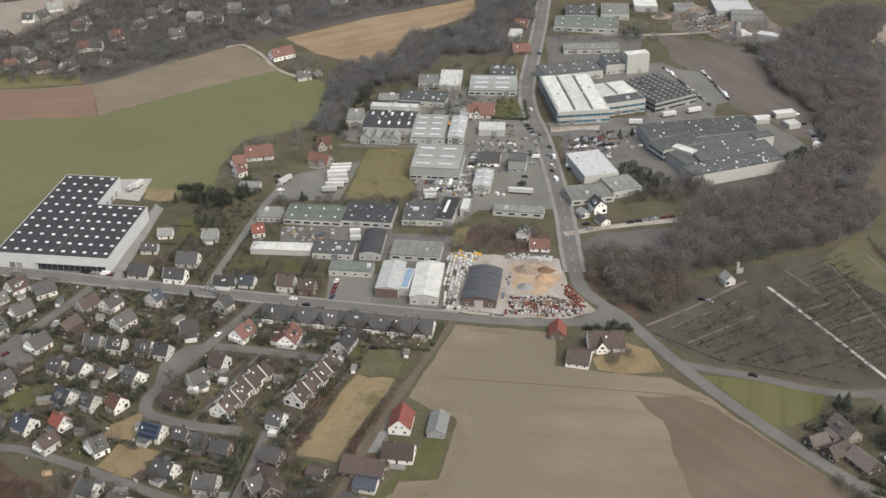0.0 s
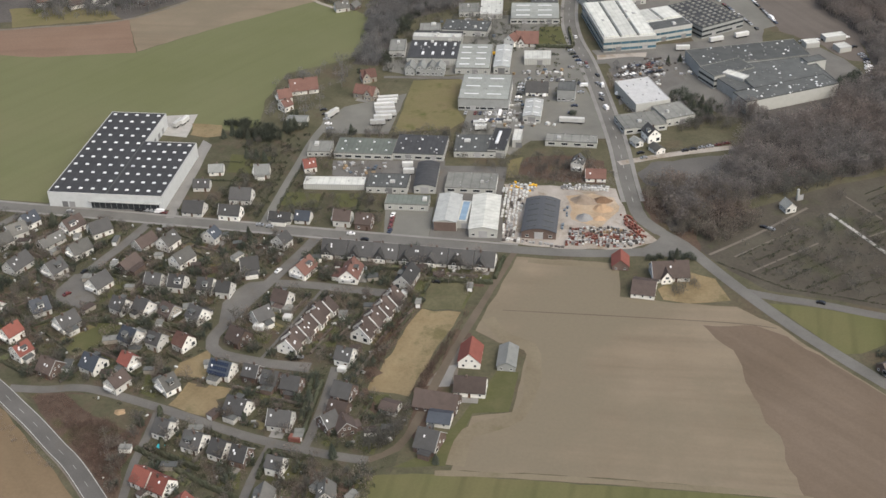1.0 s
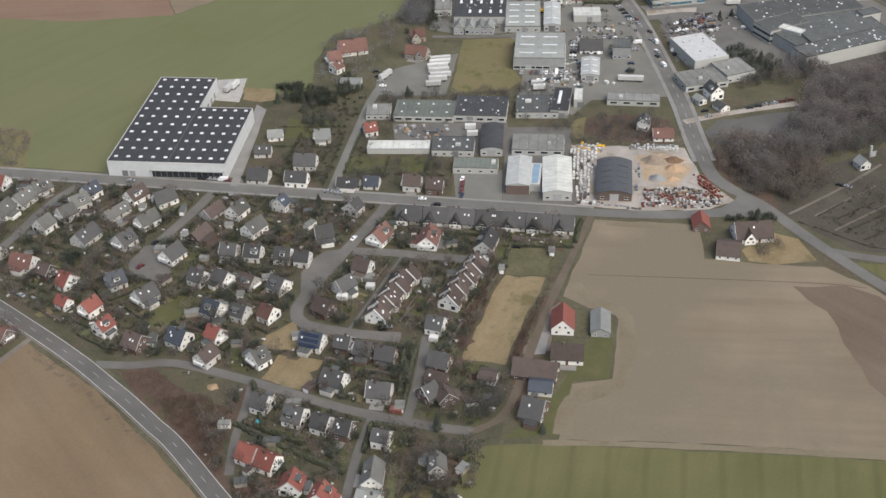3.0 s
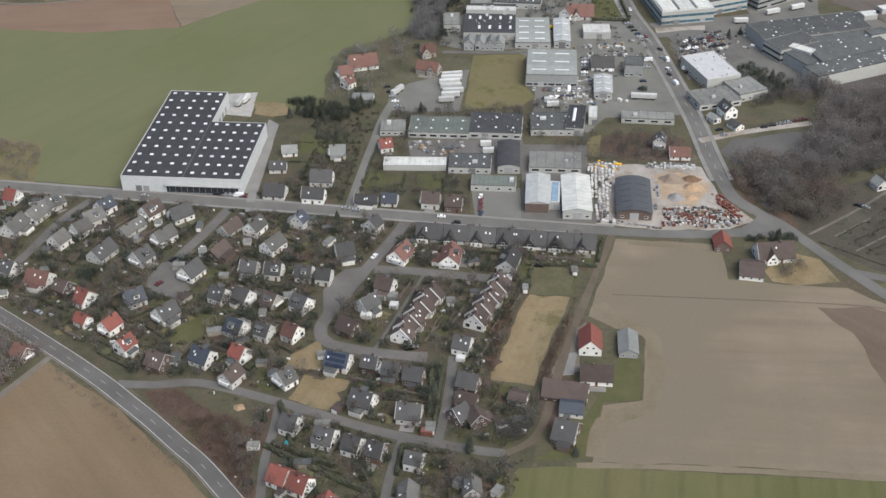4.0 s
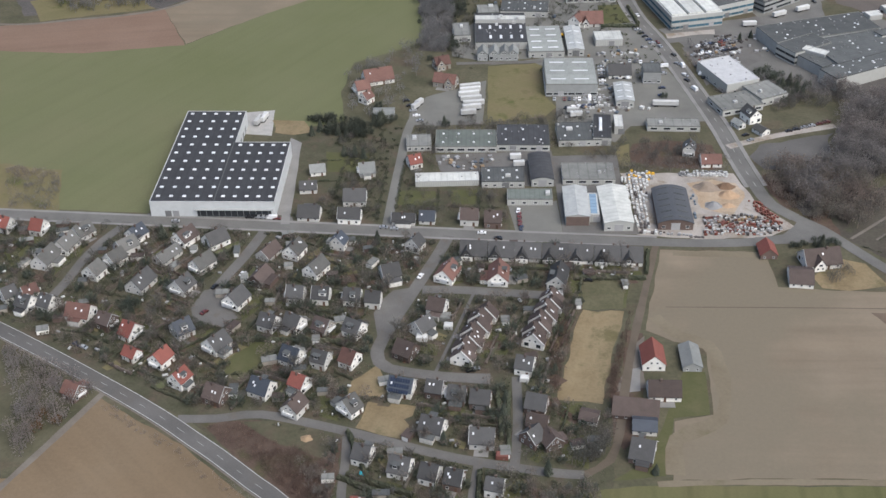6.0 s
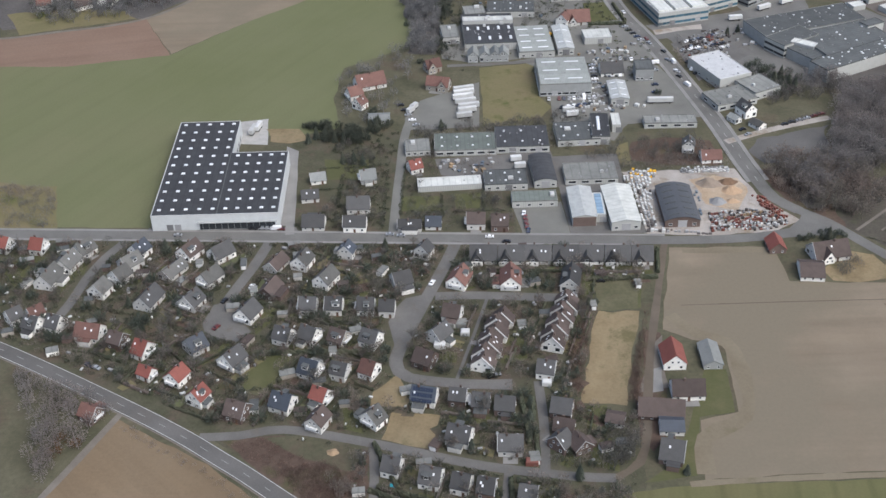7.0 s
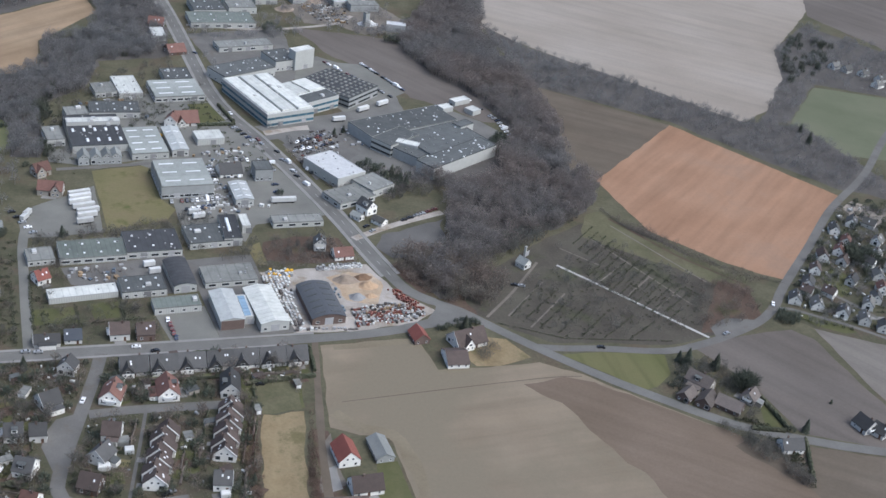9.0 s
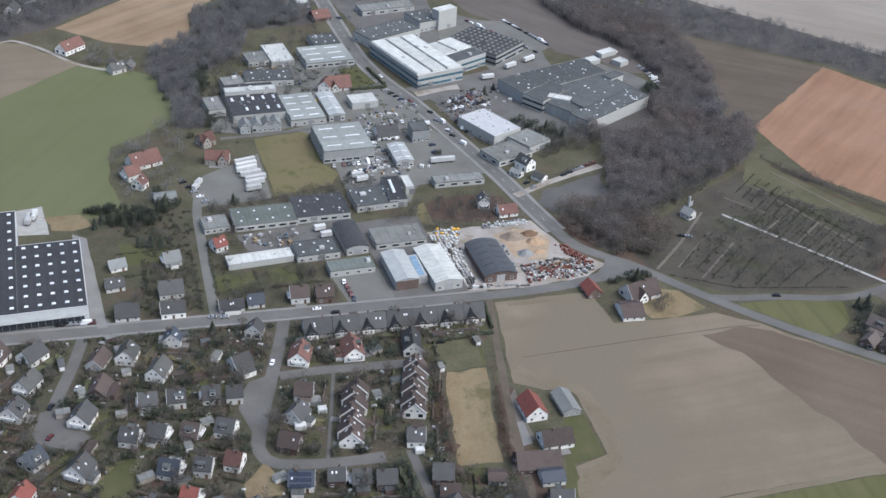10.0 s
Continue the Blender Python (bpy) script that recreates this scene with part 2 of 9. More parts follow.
surface("earth_tiles", (0.118, 0.100, 0.090), 0.8, vary=0.35, stain=0.5, ribs=("Z", 0.25))
surface("brown_tiles", (0.078, 0.060, 0.053), 0.75, vary=0.25, stain=0.45, ribs=("Z", 0.25))
surface("slate_tiles", (0.054, 0.062, 0.076), 0.5, vary=0.2, stain=0.35, ribs=("Z", 0.25))
roof_sheet("roof_felt", (0.046, 0.047, 0.050), 3.0, 0.8)
surface("yard_roof", (0.070, 0.074, 0.082), 0.7, vary=0.05, stain=0.3, ribs=("X", 1.0))
surface("dull_white_roof", (0.36, 0.37, 0.36), 0.6, vary=0.15, stain=0.45, ribs=("X", 1.0))
roof_sheet("grey_felt", (0.082, 0.086, 0.085), 2.5, 0.85)
roof_sheet("gravel_roof", (0.175, 0.177, 0.165), 5.0, 0.9)
roof_sheet("green_felt", (0.122, 0.136, 0.122), 2.5, 0.8)
roof_sheet("white_roof", (0.452, 0.456, 0.426), 3.2, 0.55)
surface("pale_roof", (0.42, 0.42, 0.42), 0.6, vary=0.08, stain=0.4, ribs=("X", 1.0))
surface("ribbed_roof", (0.235, 0.246, 0.230), 0.6, vary=0.15, stain=0.45, ribs=("X", 1.0))
surface("roof_edge", (0.42, 0.42, 0.41), 0.5, vary=0.15, stain=0.2)
surface("white_trim", (0.70, 0.70, 0.69), 0.5, vary=0.05, stain=0.15)
surface("skylight_dome", (0.62, 0.63, 0.64), 0.3, vary=0.1, stain=0.15, spec=0.5)
surface("chimney_brick", (0.11, 0.082, 0.070), 0.85, vary=0.3)
surface("dark_glass", (0.030, 0.034, 0.038), 0.12, vary=0.3, stain=0.1, spec=0.6)
surface("blue_glass", (0.060, 0.120, 0.160), 0.10, vary=0.2, stain=0.15, spec=0.6)
# pale blue base colour imitates the sky reflected in the panes
surface("roof_glass", (0.20, 0.28, 0.36), 0.15, vary=0.1, stain=0.2, spec=0.5)
surface("solar_glass", (0.016, 0.024, 0.046), 0.45, vary=0.15, stain=0.1, spec=0.25)
surface("pool_blue", (0.05, 0.42, 0.50), 0.4, vary=0.1, stain=0.1)
surface("door_wood", (0.10, 0.06, 0.04), 0.6, vary=0.4)
surface("concrete", (0.34, 0.33, 0.31), 0.85, vary=0.1, stain=0.4)
# plants and yard goods
surface("bark", (0.11, 0.092, 0.078), 0.95, vary=0.25, stain=0.4)
foliage("twigs", (0.245, 0.210, 0.190), (0.224, 0.216, 0.208))
foliage("grey_twigs", (0.232, 0.222, 0.214), (0.222, 0.222, 0.218))
foliage("garden_twigs", (0.200, 0.164, 0.142), (0.176, 0.162, 0.138), 0.05)
foliage("russet_twigs", (0.186, 0.128, 0.104), (0.164, 0.124, 0.102), 0.05)
foliage("dark_twigs", (0.168, 0.152, 0.136), (0.150, 0.150, 0.134), 0.05)
foliage("needles", (0.088, 0.102, 0.082), (0.106, 0.112, 0.086), 0.06)
foliage("hedge_leaf", (0.096, 0.108, 0.074), (0.122, 0.120, 0.084), 0.06)
surface("rust_leaf", (0.150, 0.075, 0.028), 0.9, vary=0.3, stain=0.4)
surface("sand", (0.360, 0.255, 0.165), 0.95, vary=0.1, stain=0.4)
surface("bark_mulch", (0.150, 0.098, 0.064), 0.95, vary=0.1, stain=0.5)
surface("rubble", (0.240, 0.195, 0.155), 0.95, vary=0.15, stain=0.5)
surface("goods_white", (0.47, 0.47, 0.455), 0.6, vary=0.2)
surface("goods_grey", (0.26, 0.26, 0.26), 0.7, vary=0.4)
surface("goods_red", (0.17, 0.070, 0.056), 0.7, vary=0.3)
surface("goods_dark", (0.085, 0.075, 0.070), 0.7, vary=0.4)
surface("goods_rust", (0.19, 0.068, 0.050), 0.7, vary=0.3)
surface("goods_yellow", (0.62, 0.36, 0.03), 0.6, vary=0.1)
surface("goods_wood", (0.25, 0.18, 0.11), 0.8, vary=0.3)
surface("goods_blue", (0.095, 0.118, 0.145), 0.6, vary=0.3)
surface("car_white", (0.72, 0.72, 0.72), 0.3, vary=0.05, stain=0.1, spec=0.5)
surface("car_silver", (0.34, 0.35, 0.36), 0.3, 0.4, vary=0.2, stain=0.1, spec=0.5)
surface("car_black", (0.018, 0.018, 0.020), 0.3, vary=0.3, stain=0.1, spec=0.5)
surface("car_red", (0.110, 0.030, 0.028), 0.3, vary=0.2, stain=0.1, spec=0.5)
surface("car_blue", (0.030, 0.040, 0.070), 0.3, vary=0.2, stain=0.1, spec=0.5)
surface("rubber", (0.020, 0.020, 0.020), 0.8, vary=0.1)


# ---- mesh helpers ----
def mesh_of(name, verts, faces, *mats, slots=None):
    me = bpy.data.meshes.new(name)
    me.from_pydata(verts, [], faces)
    for m in mats:
        me.materials.append(MATS[m])
    if slots:
        me.polygons.foreach_set("material_index", slots)
    me.update()
    return me


def part(name, me, parent, m=None, label=""):
    ob = new(name, me)
    ob.parent = parent
    if m is not None:
        ob.matrix_basis = m
    return tagged(ob, label)


def box_data(x0, x1, y0, y1, z0, z1):
    v = [(x0, y0, z0), (x1, y0, z0), (x1, y1, z0), (x0, y1, z0), (x0, y0, z1), (x1, y0, z1), (x1, y1, z1), (x0, y1, z1)]
    return v, [(3, 2, 1, 0), (4, 5, 6, 7), (0, 1, 5, 4), (1, 2, 6, 5), (2, 3, 7, 6), (3, 0, 4, 7)]


def join(*pieces):
    verts, faces = [], []
    for v, f in pieces:
        n = len(verts)
        verts += v
        faces += [tuple(i + n for i in q) for q in f]
    return verts, faces


def chamfered(x0, x1, y0, y1, z0, z1, c):
    """A box whose upper edges are bevelled by c."""
    v = [(x0, y0, z0), (x1, y0, z0), (x1, y1, z0), (x0, y1, z0), (x0, y0, z1 - c), (x1, y0, z1 - c), (x1, y1, z1 - c), (x0, y1, z1 - c),
         (x0 + c, y0 + c, z1), (x1 - c, y0 + c, z1), (x1 - c, y1 - c, z1), (x0 + c, y1 - c, z1)]
    f = [(3, 2, 1, 0)]
    for a in (0, 4):
        f += [(a + i, a + (i + 1) % 4, a + 4 + (i + 1) % 4, a + 4 + i) for i in range(4)]
    return v, f + [(8, 9, 10, 11)]


def box(name, x0, x1, y0, y1, z0, z1, mat):
    return mesh_of(name, *box_data(x0, x1, y0, y1, z0, z1), mat)


def prism(points, z0, z1):
    n = len(points)
    v = [(x, y, z0) for x, y in points] + [(x, y, z1) for x, y in points]
    return v, [tuple(range(n - 1, -1, -1)), tuple(range(n, 2 * n))] + [(i, (i + 1) % n, n + (i + 1) % n, n + i) for i in range(n)]


def smooth_line(pts, step=6.0):
    """Points along a soft curve through pts."""
    p = [Vector((*q, 0)) for q in pts]
    p = [2 * p[0] - p[1]] + p + [2 * p[-1] - p[-2]]
    out = []
    for a, b, c, d in zip(p, p[1:], p[2:], p[3:]):
        n = max(2, int((c - b).length / step))
        for i in range(n):
            t = i / n
            out.append(0.5 * ((2 * b) + (c - a) * t + (2 * a - 5 * b + 4 * c - d) * t * t + (3 * b - a - 3 * c + d) * t ** 3))
    return out + [p[-2]]


ROAD_CELLS = set()   # metre squares that a road or path covers
OPEN_LAND = []       # plots kept free of shrubs
LAYER = [0]


def lift(z):
    """Each flat piece lies a little above the one before."""
    LAYER[0] += 1
    return z + 0.0004 * LAYER[0]


def ribbon(name, pts, width, z, mat, label, shift=0.0, thick=0.0, wobble=0.0, category="road"):
    line, z = smooth_line(pts), lift(z)
    left, right = [], []
    for i, q in enumerate(line):
        d = (line[min(i + 1, len(line) - 1)] - line[max(i - 1, 0)]).normalized()
        s = Vector((-d.y, d.x, 0))
        w = width / 2 + wobble * noise.noise(q * 0.08)
        left.append(q + s * (shift + w))
        right.append(q + s * (shift - w))
    n = len(line)
    verts = [(v.x, v.y, z) for v in left + right]
    faces = [(n + i, n + i + 1, i + 1, i) for i in range(n - 1)]
    if thick:
        verts += [(v.x, v.y, z - thick) for v in left + right]
        faces += [(i, i + 1, 2 * n + i + 1, 2 * n + i) for i in range(n - 1)]
        faces += [(3 * n + i, 3 * n + i + 1, n + i + 1, n + i) for i in range(n - 1)]
    reach = int(width / 2 + 1.6)
    for q, r in zip(line, line[1:] + line[-1:]):
        for k in range(4):
            c = q.lerp(r, k / 4)
            c = c + Vector((0, 0, 0))
            ROAD_CELLS.update((int(c.x) + i, int(c.y) + j) for i in range(-reach, reach + 1) for j in range(-reach, reach + 1) if i * i + j * j <= reach * reach + 1)
    return tagged(new(name, mesh_of(name, verts, faces, mat)), label, category, kind="structure")


def dashes(name, pts, width, z, on, off, shift=0.0):
    line, z = smooth_line(pts, 1.0), z + 0.05
    verts, faces, run = [], [], 0.0
    for a, b in zip(line, line[1:]):
        d = (b - a)
        if run % (on + off) < on:
            s = Vector((-d.y, d.x, 0)).normalized()
            n = len(verts)
            verts += [tuple(q + s * (shift + k * width / 2) + Vector((0, 0, z))) for q, k in ((a, -1), (b, -1), (b, 1), (a, 1))]
            faces.append((n, n + 1, n + 2, n + 3))
        run += d.length
    return tagged(new(name, mesh_of(name, verts, faces, "line_paint")), "worn white painted road line on asphalt", "road marking", kind="structure")


def patch(name, corners, z, mat, label, category="field", rag=0.6, kind="structure"):
    """A piece of land with slightly ragged edges."""
    pts, z = [], lift(z)
    for a, b in zip(corners, corners[1:] + corners[:1]):
        a, b = Vector(a), Vector(b)
        n = max(1, int((b - a).length / 5))
        for i in range(n):
            q = a.lerp(b, i / n)
            k = noise.noise_vector(Vector((q.x * 0.09, q.y * 0.09, 3.1)))
            pts.append((q.x + k.x * rag * 2, q.y + k.y * rag * 2, z))
    bm = bmesh.new()
    bm.faces.new([bm.verts.new(p) for p in pts])
    bmesh.ops.triangulate(bm, faces=bm.faces)
    bmesh.ops.recalc_face_normals(bm, faces=bm.faces)
    if sum(f.normal.z for f in bm.faces) < 0:
        bmesh.ops.reverse_faces(bm, faces=bm.faces)
    me = bpy.data.meshes.new(name)
    bm.to_mesh(me)
    bm.free()
    me.materials.append(MATS[mat])
    return tagged(new(name, me), label, category, kind=kind)


def inside(x, y, poly):
    hit = False
    for (ax, ay), (bx, by) in zip(poly, poly[1:] + poly[:1]):
        if (ay > y) != (by > y) and x < ax + (y - ay) * (bx - ax) / (by - ay):
            hit = not hit
    return hit


# ---- kinds of things ----
ROOFS = {"e": ("earth_tiles", "weathered grey-brown"), "d": ("dark_tiles", "anthracite tiled"), "g": ("grey_tiles", "weathered grey tiled"), "l": ("light_tiles", "pale grey"), "r": ("red_tiles", "bright red tiled"),
         "m": ("dull_red_tiles", "dull red tiled"), "b": ("brown_tiles", "dark brown tiled"), "s": ("slate_tiles", "blue-black tiled"), "p": ("pale_roof", "pale metal sheet"), "f": ("roof_felt", "black sheet")}
WALLS = {"w": ("white_render", "white"), "c": ("cream_render", "cream"), "k": ("brick_wall", "brick"), "g": ("grey_cladding", "grey"), "m": ("grey_cladding", "grey")}
PLOTS = []         # houses with gardens: x, y, heading, length, width
STAND = []          # places taken by buildings: x, y, radius


def window_mesh(w, h, glass="dark_glass"):
    """A framed window in the xz plane, facing -y: frame, recessed pane, sill."""
    t = 0.09
    v, f = join(box_data(-w / 2, w / 2, -0.05, 0.06, h - t, h), box_data(-w / 2, w / 2, -0.12, 0.06, -0.05, t), box_data(-w / 2, -w / 2 + t, -0.05, 0.06, t, h - t),
                box_data(w / 2 - t, w / 2, -0.05, 0.06, t, h - t), box_data(-w / 2 + t, w / 2 - t, -0.01, 0.05, t, h - t))
    return mesh_of("window", v, f, "white_trim", glass, slots=[0] * 24 + [1] * 6)


WIN = {(w, h): window_mesh(w, h) for w, h in ((1.2, 1.3), (1.0, 1.1), (2.2, 2.1), (1.8, 1.3), (4.0, 1.6))}
DOOR = mesh_of("door", *join(box_data(-0.55, 0.55, -0.05, 0.05, 0, 2.1), box_data(-0.65, 0.65, -0.09, 0.04, 2.1, 2.2), box_data(-0.7, 0.7, -0.5, 0.0, 0, 0.12)), "door_wood")
ROOF_LIGHT = mesh_of("roof_window", *chamfered(-0.36, 0.36, -0.5, 0.5, 0, 0.14, 0.06), "skylight_dome")
DOME = mesh_of("skylight", *join(box_data(-0.95, 0.95, -0.7, 0.7, 0, 0.25), chamfered(-0.85, 0.85, -0.6, 0.6, 0.25, 0.6, 0.2)), "skylight_dome")
SMALL_DOME = mesh_of("skylight", *join(box_data(-0.55, 0.55, -0.55, 0.55, 0, 0.25), chamfered(-0.5, 0.5, -0.5, 0.5, 0.25, 0.5, 0.15)), "skylight_dome")
PANEL_DOME = mesh_of("skylight", *join(box_data(-1.3, 1.3, -1.0, 1.0, 0, 0.2), chamfered(-1.2, 1.2, -0.9, 0.9, 0.2, 0.7, 0.25)), "gravel_roof")
LONG_DOME = mesh_of("skylight", *join(box_data(-0.8, 0.8, -2.2, 2.2, 0, 0.3), chamfered(-0.7, 0.7, -2.1, 2.1, 0.3, 0.65, 0.25)), "skylight_dome")
CHIMNEY = mesh_of("chimney", *join(box_data(-0.4, 0.4, -0.32, 0.32, -1.5, 0.8), box_data(-0.47, 0.47, -0.39, 0.39, 0.8, 0.92), box_data(-0.15, 0.15, -0.15, 0.15, 0.92, 1.15)), "chimney_brick")
PANEL = mesh_of("solar_panel", *chamfered(-0.5, 0.5, -0.82, 0.82, 0, 0.08, 0.02), "solar_glass")


def gable_shell(l, w, eave, ridge):
    x, y = l / 2, w / 2
    v = [(-x, -y, 0), (x, -y, 0), (x, y, 0), (-x, y, 0), (-x, -y, eave), (x, -y, eave), (x, y, eave), (-x, y, eave), (-x, 0, ridge), (x, 0, ridge)]
    return v, [(3, 2, 1, 0), (0, 1, 5, 4), (2, 3, 7, 6), (1, 2, 6, 9, 5), (3, 0, 4, 8, 7), (4, 5, 9, 8), (6, 7, 8, 9)]


def gable_roof(l, w, eave, ridge, over=0.45, thick=0.28, half=0):
    """Two slabs that meet at the ridge, with overhanging eaves and verges. half: 1 or -1 for one slab alone."""
    x, y = l / 2 + over * 0.6, w / 2
    slope = (ridge - eave) / y
    out = []
    for s in (-1, 1):
        if half and s != half:
            continue
        lo, hi = eave - slope * over, ridge
        ya = s * (y + over)
        v = [(-x, ya, lo + 0.02), (x, ya, lo + 0.02), (x, 0, hi + 0.02), (-x, 0, hi + 0.02), (-x, ya, lo + thick), (x, ya, lo + thick), (x, 0, hi + thick), (-x, 0, hi + thick)]
        f = [(3, 2, 1, 0), (4, 5, 6, 7), (0, 1, 5, 4), (1, 2, 6, 5), (2, 3, 7, 6), (3, 0, 4, 7)]
        out.append((v, [q[::-1] for q in f] if s > 0 else f))
    return join(*out)


def on_wall(side, l, w, along, z):
    """The place of a window on wall side 0: -y, 1: +x, 2: +y, 3: -x."""
    if side % 2 == 0:
        s = -1 if side == 0 else 1
        return pose(along * -s, s * (w / 2 + 0.03), z, 0, 0, 0 if side == 0 else 180)
    s = 1 if side == 1 else -1
    return pose(s * (l / 2 + 0.03), along * s, z, 0, 0, 90 * s)


def on_roof(x, down, w, eave, ridge, side):
    """A place on the roof, down metres from the ridge, on the slope facing -y (side -1) or +y (1)."""
    slope = (ridge - eave) / (w / 2)
    a = math.degrees(math.atan(slope))
    return pose(x, side * down, ridge - slope * down + 0.3, -side * a if side > 0 else a, 0, 0)


def north_side(heading, side):
    """True for walls that face away to the north; they stay plain."""
    return math.sin(math.radians(heading + (-90, 0, 90, 180)[side])) > 0.75


def house(x, y, heading, l, w, ridge, roof="d", wall="w", wing=0.0, panels=False, name="house", plain=False, verge=False, far=False, seed=None, group="", where="in a hedged garden", hung=False):
    """A gabled house whose ridge runs along its heading; wing: a cross gable at this offset along the ridge."""
    rng = random.Random(seed if seed is not None else round(x * 7 + y * 13))
    if not plain and not far and not group and w < 12:
        l, w = l * 0.9, w * 0.86   # wall to wall, without the eaves
    eave = max(2.5, ridge - 0.47 * w)
    rm, rw = ROOFS[roof]
    wm, ww = WALLS[wall]
    h = new(name)
    h.matrix_basis = pose(x, y, 0, 0, 0, heading)
    tagged(h, f"{ww} {name.replace('_', ' ')}, {rw} gable roof, {where}", name.split("_")[-1], group)
    STAND.append((x, y, max(l, w) * 0.62))
    walls = part("wall", mesh_of("wall", *gable_shell(l, w, eave, ridge), wm), h)
    tiles = part("roof", mesh_of("roof", *gable_roof(l, w, eave, ridge), rm), h)
    if verge:
        v, f = gable_roof(0.16, w, eave, ridge, over=0.4, thick=0.42, half=-1)
        part("verge_board", mesh_of("verge_board", [(q[0] - l / 2 - 0.2, q[1], q[2]) for q in v], f, "roof_edge"), h)
    if not plain:
        part("chimney", CHIMNEY, tiles, pose(rng.uniform(-0.25, 0.25) * l, rng.choice((-0.5, 0.5)), ridge + 0.1))
    low = WIN[1.2, 1.3] if eave > 3.2 else WIN[1.0, 1.1]
    for side in (0, 2):
        if north_side(heading, side):
            continue
        n = 1 if far else max(2, int(l / 3.6))
        for i in range(n):
            a = (i + 0.5) / n * l - l / 2
            if side == 0 and i == n // 2 and not plain and not far:
                part("door", DOOR, walls, on_wall(side, l, w, a, 0.02))
            else:
                part("window", low, walls, on_wall(side, l, w, a, 1.0))
    for side in (1, 3):
        if north_side(heading, side):
            continue
        for a in ((0.0,) if far else (-0.27, 0.27)):
            part("window", WIN[2.2, 2.1] if rng.random() < 0.35 else low, walls, on_wall(side, l, w, a * w, 0.9 if eave > 3 else 0.7))
        if ridge > 6:
            for a in ((0.0,) if far or eave < 3.3 else (-0.13, 0.13)):
                part("window", WIN[1.0, 1.1], walls, on_wall(side, l, w, a * w, min(eave + 0.2, ridge - 2.6)))
    if not plain:
        for side in (-1, 1):
            for i in range(rng.choice((0, 0, 1, 1, 2))):
                part("roof_window", ROOF_LIGHT, tiles, on_roof(rng.uniform(-0.38, 0.38) * l, w * rng.uniform(0.17, 0.3), w, eave, ridge, side))
    if not plain and not far and not wing and not panels and l > 7 and ridge > 7 and rng.random() < 0.42:
        s = rng.choice((-1, -1, 1))
        slope = (ridge - eave) / (w / 2)
        d0, d1 = w * 0.16, w * 0.40
        z0, z1 = ridge - slope * d1, ridge - slope * d0 + 0.1
        ox, dw = rng.uniform(-0.18, 0.18) * l, rng.uniform(1.1, 1.9)
        y0, y1 = sorted((s * d0, s * d1))
        dorm = part("dormer", box("dormer", ox - dw, ox + dw, y0, y1, z0, z1, rm if rng.random() < 0.6 else wm), h)
        part("dormer_roof", box("dormer_roof", ox - dw - 0.2, ox + dw + 0.2, y0 - 0.25, y1 + 0.25, z1, z1 + 0.16, "grey_felt"), dorm)
        part("window", WIN[1.8, 1.3], dorm, pose(ox, s * (d1 + 0.03), max(z0 + 0.25, z1 - 1.6), 0, 0, 0 if s < 0 else 180))
    if not plain and not far:
        PLOTS.append((x, y, heading, l, w))
    if not plain and not far and not group and rng.random() < 0.5:
        # white barge board along the near gable
        v, f = gable_roof(0.22, w, eave, ridge, over=0.5, thick=0.36)
        s = -1 if math.sin(math.radians(heading)) > -0.1 else 1
        part("verge_board", mesh_of("verge_board", [(q[0] * 0.2 + s * (l / 2 + 0.36), q[1], q[2]) for q in v], f, "roof_edge"), h)
    if not plain and not far and not group and not wing and rng.random() < 0.45:
        # low annex against one eaves wall
        s, al, ad = rng.choice((-1, 1)), l * rng.uniform(0.4, 0.7), rng.uniform(2.4, 4.0)
        ox = rng.uniform(-0.15, 0.15) * l
        y0, y1 = sorted((s * (w / 2 - 0.05), s * (w / 2 + ad)))
        ann = part("annex", box("annex", ox - al / 2, ox + al / 2, y0, y1, 0, 2.45, wm), h)
        hi, lo = (2.95, 2.5) if s > 0 else (2.5, 2.95)
        v = [(ox - al / 2 - 0.3, y0, 2.46), (ox + al / 2 + 0.3, y0, 2.46), (ox + al / 2 + 0.3, y1, 2.46), (ox - al / 2 - 0.3, y1, 2.46), (ox - al / 2 - 0.3, y0, hi + 0.1), (ox + al / 2 + 0.3, y0, hi + 0.1), (ox + al / 2 + 0.3, y1, lo + 0.1), (ox - al / 2 - 0.3, y1, lo + 0.1)]
        part("annex_roof", mesh_of("annex_roof", v, box_data(0, 1, 0, 1, 0, 1)[1], rng.choice((rm, "grey_felt", "gravel_roof"))), ann)
    if not plain and not far and not group and eave > 2.9 and rng.random() < 0.35:
        # balcony on the gable that faces the sun
        s = -1 if math.sin(math.radians(heading)) > -0.1 else 1
        bw = w * 0.3
        x0, x1 = sorted((s * (l / 2), s * (l / 2 + 1.4)))
        part("balcony", mesh_of("balcony", *join(box_data(x0, x1, -bw, bw, 2.55, 2.7), box_data(s * (l / 2 + 1.34) - 0.05, s * (l / 2 + 1.34) + 0.05, -bw, bw, 2.7, 3.6), box_data(x0, x1, -bw, -bw + 0.1, 2.7, 3.6), box_data(x0, x1, bw - 0.1, bw, 2.7, 3.6)), "white_trim"), h)
    if not plain and not far and rng.random() < 0.4:
        s = rng.choice((-1, 1))
        part("terrace", box("terrace", -l * 0.3, l * 0.3, s * w / 2, s * (w / 2 + rng.uniform(2.5, 4.5)), 0.0, rng.uniform(0.1, 0.18), "paving"), h)
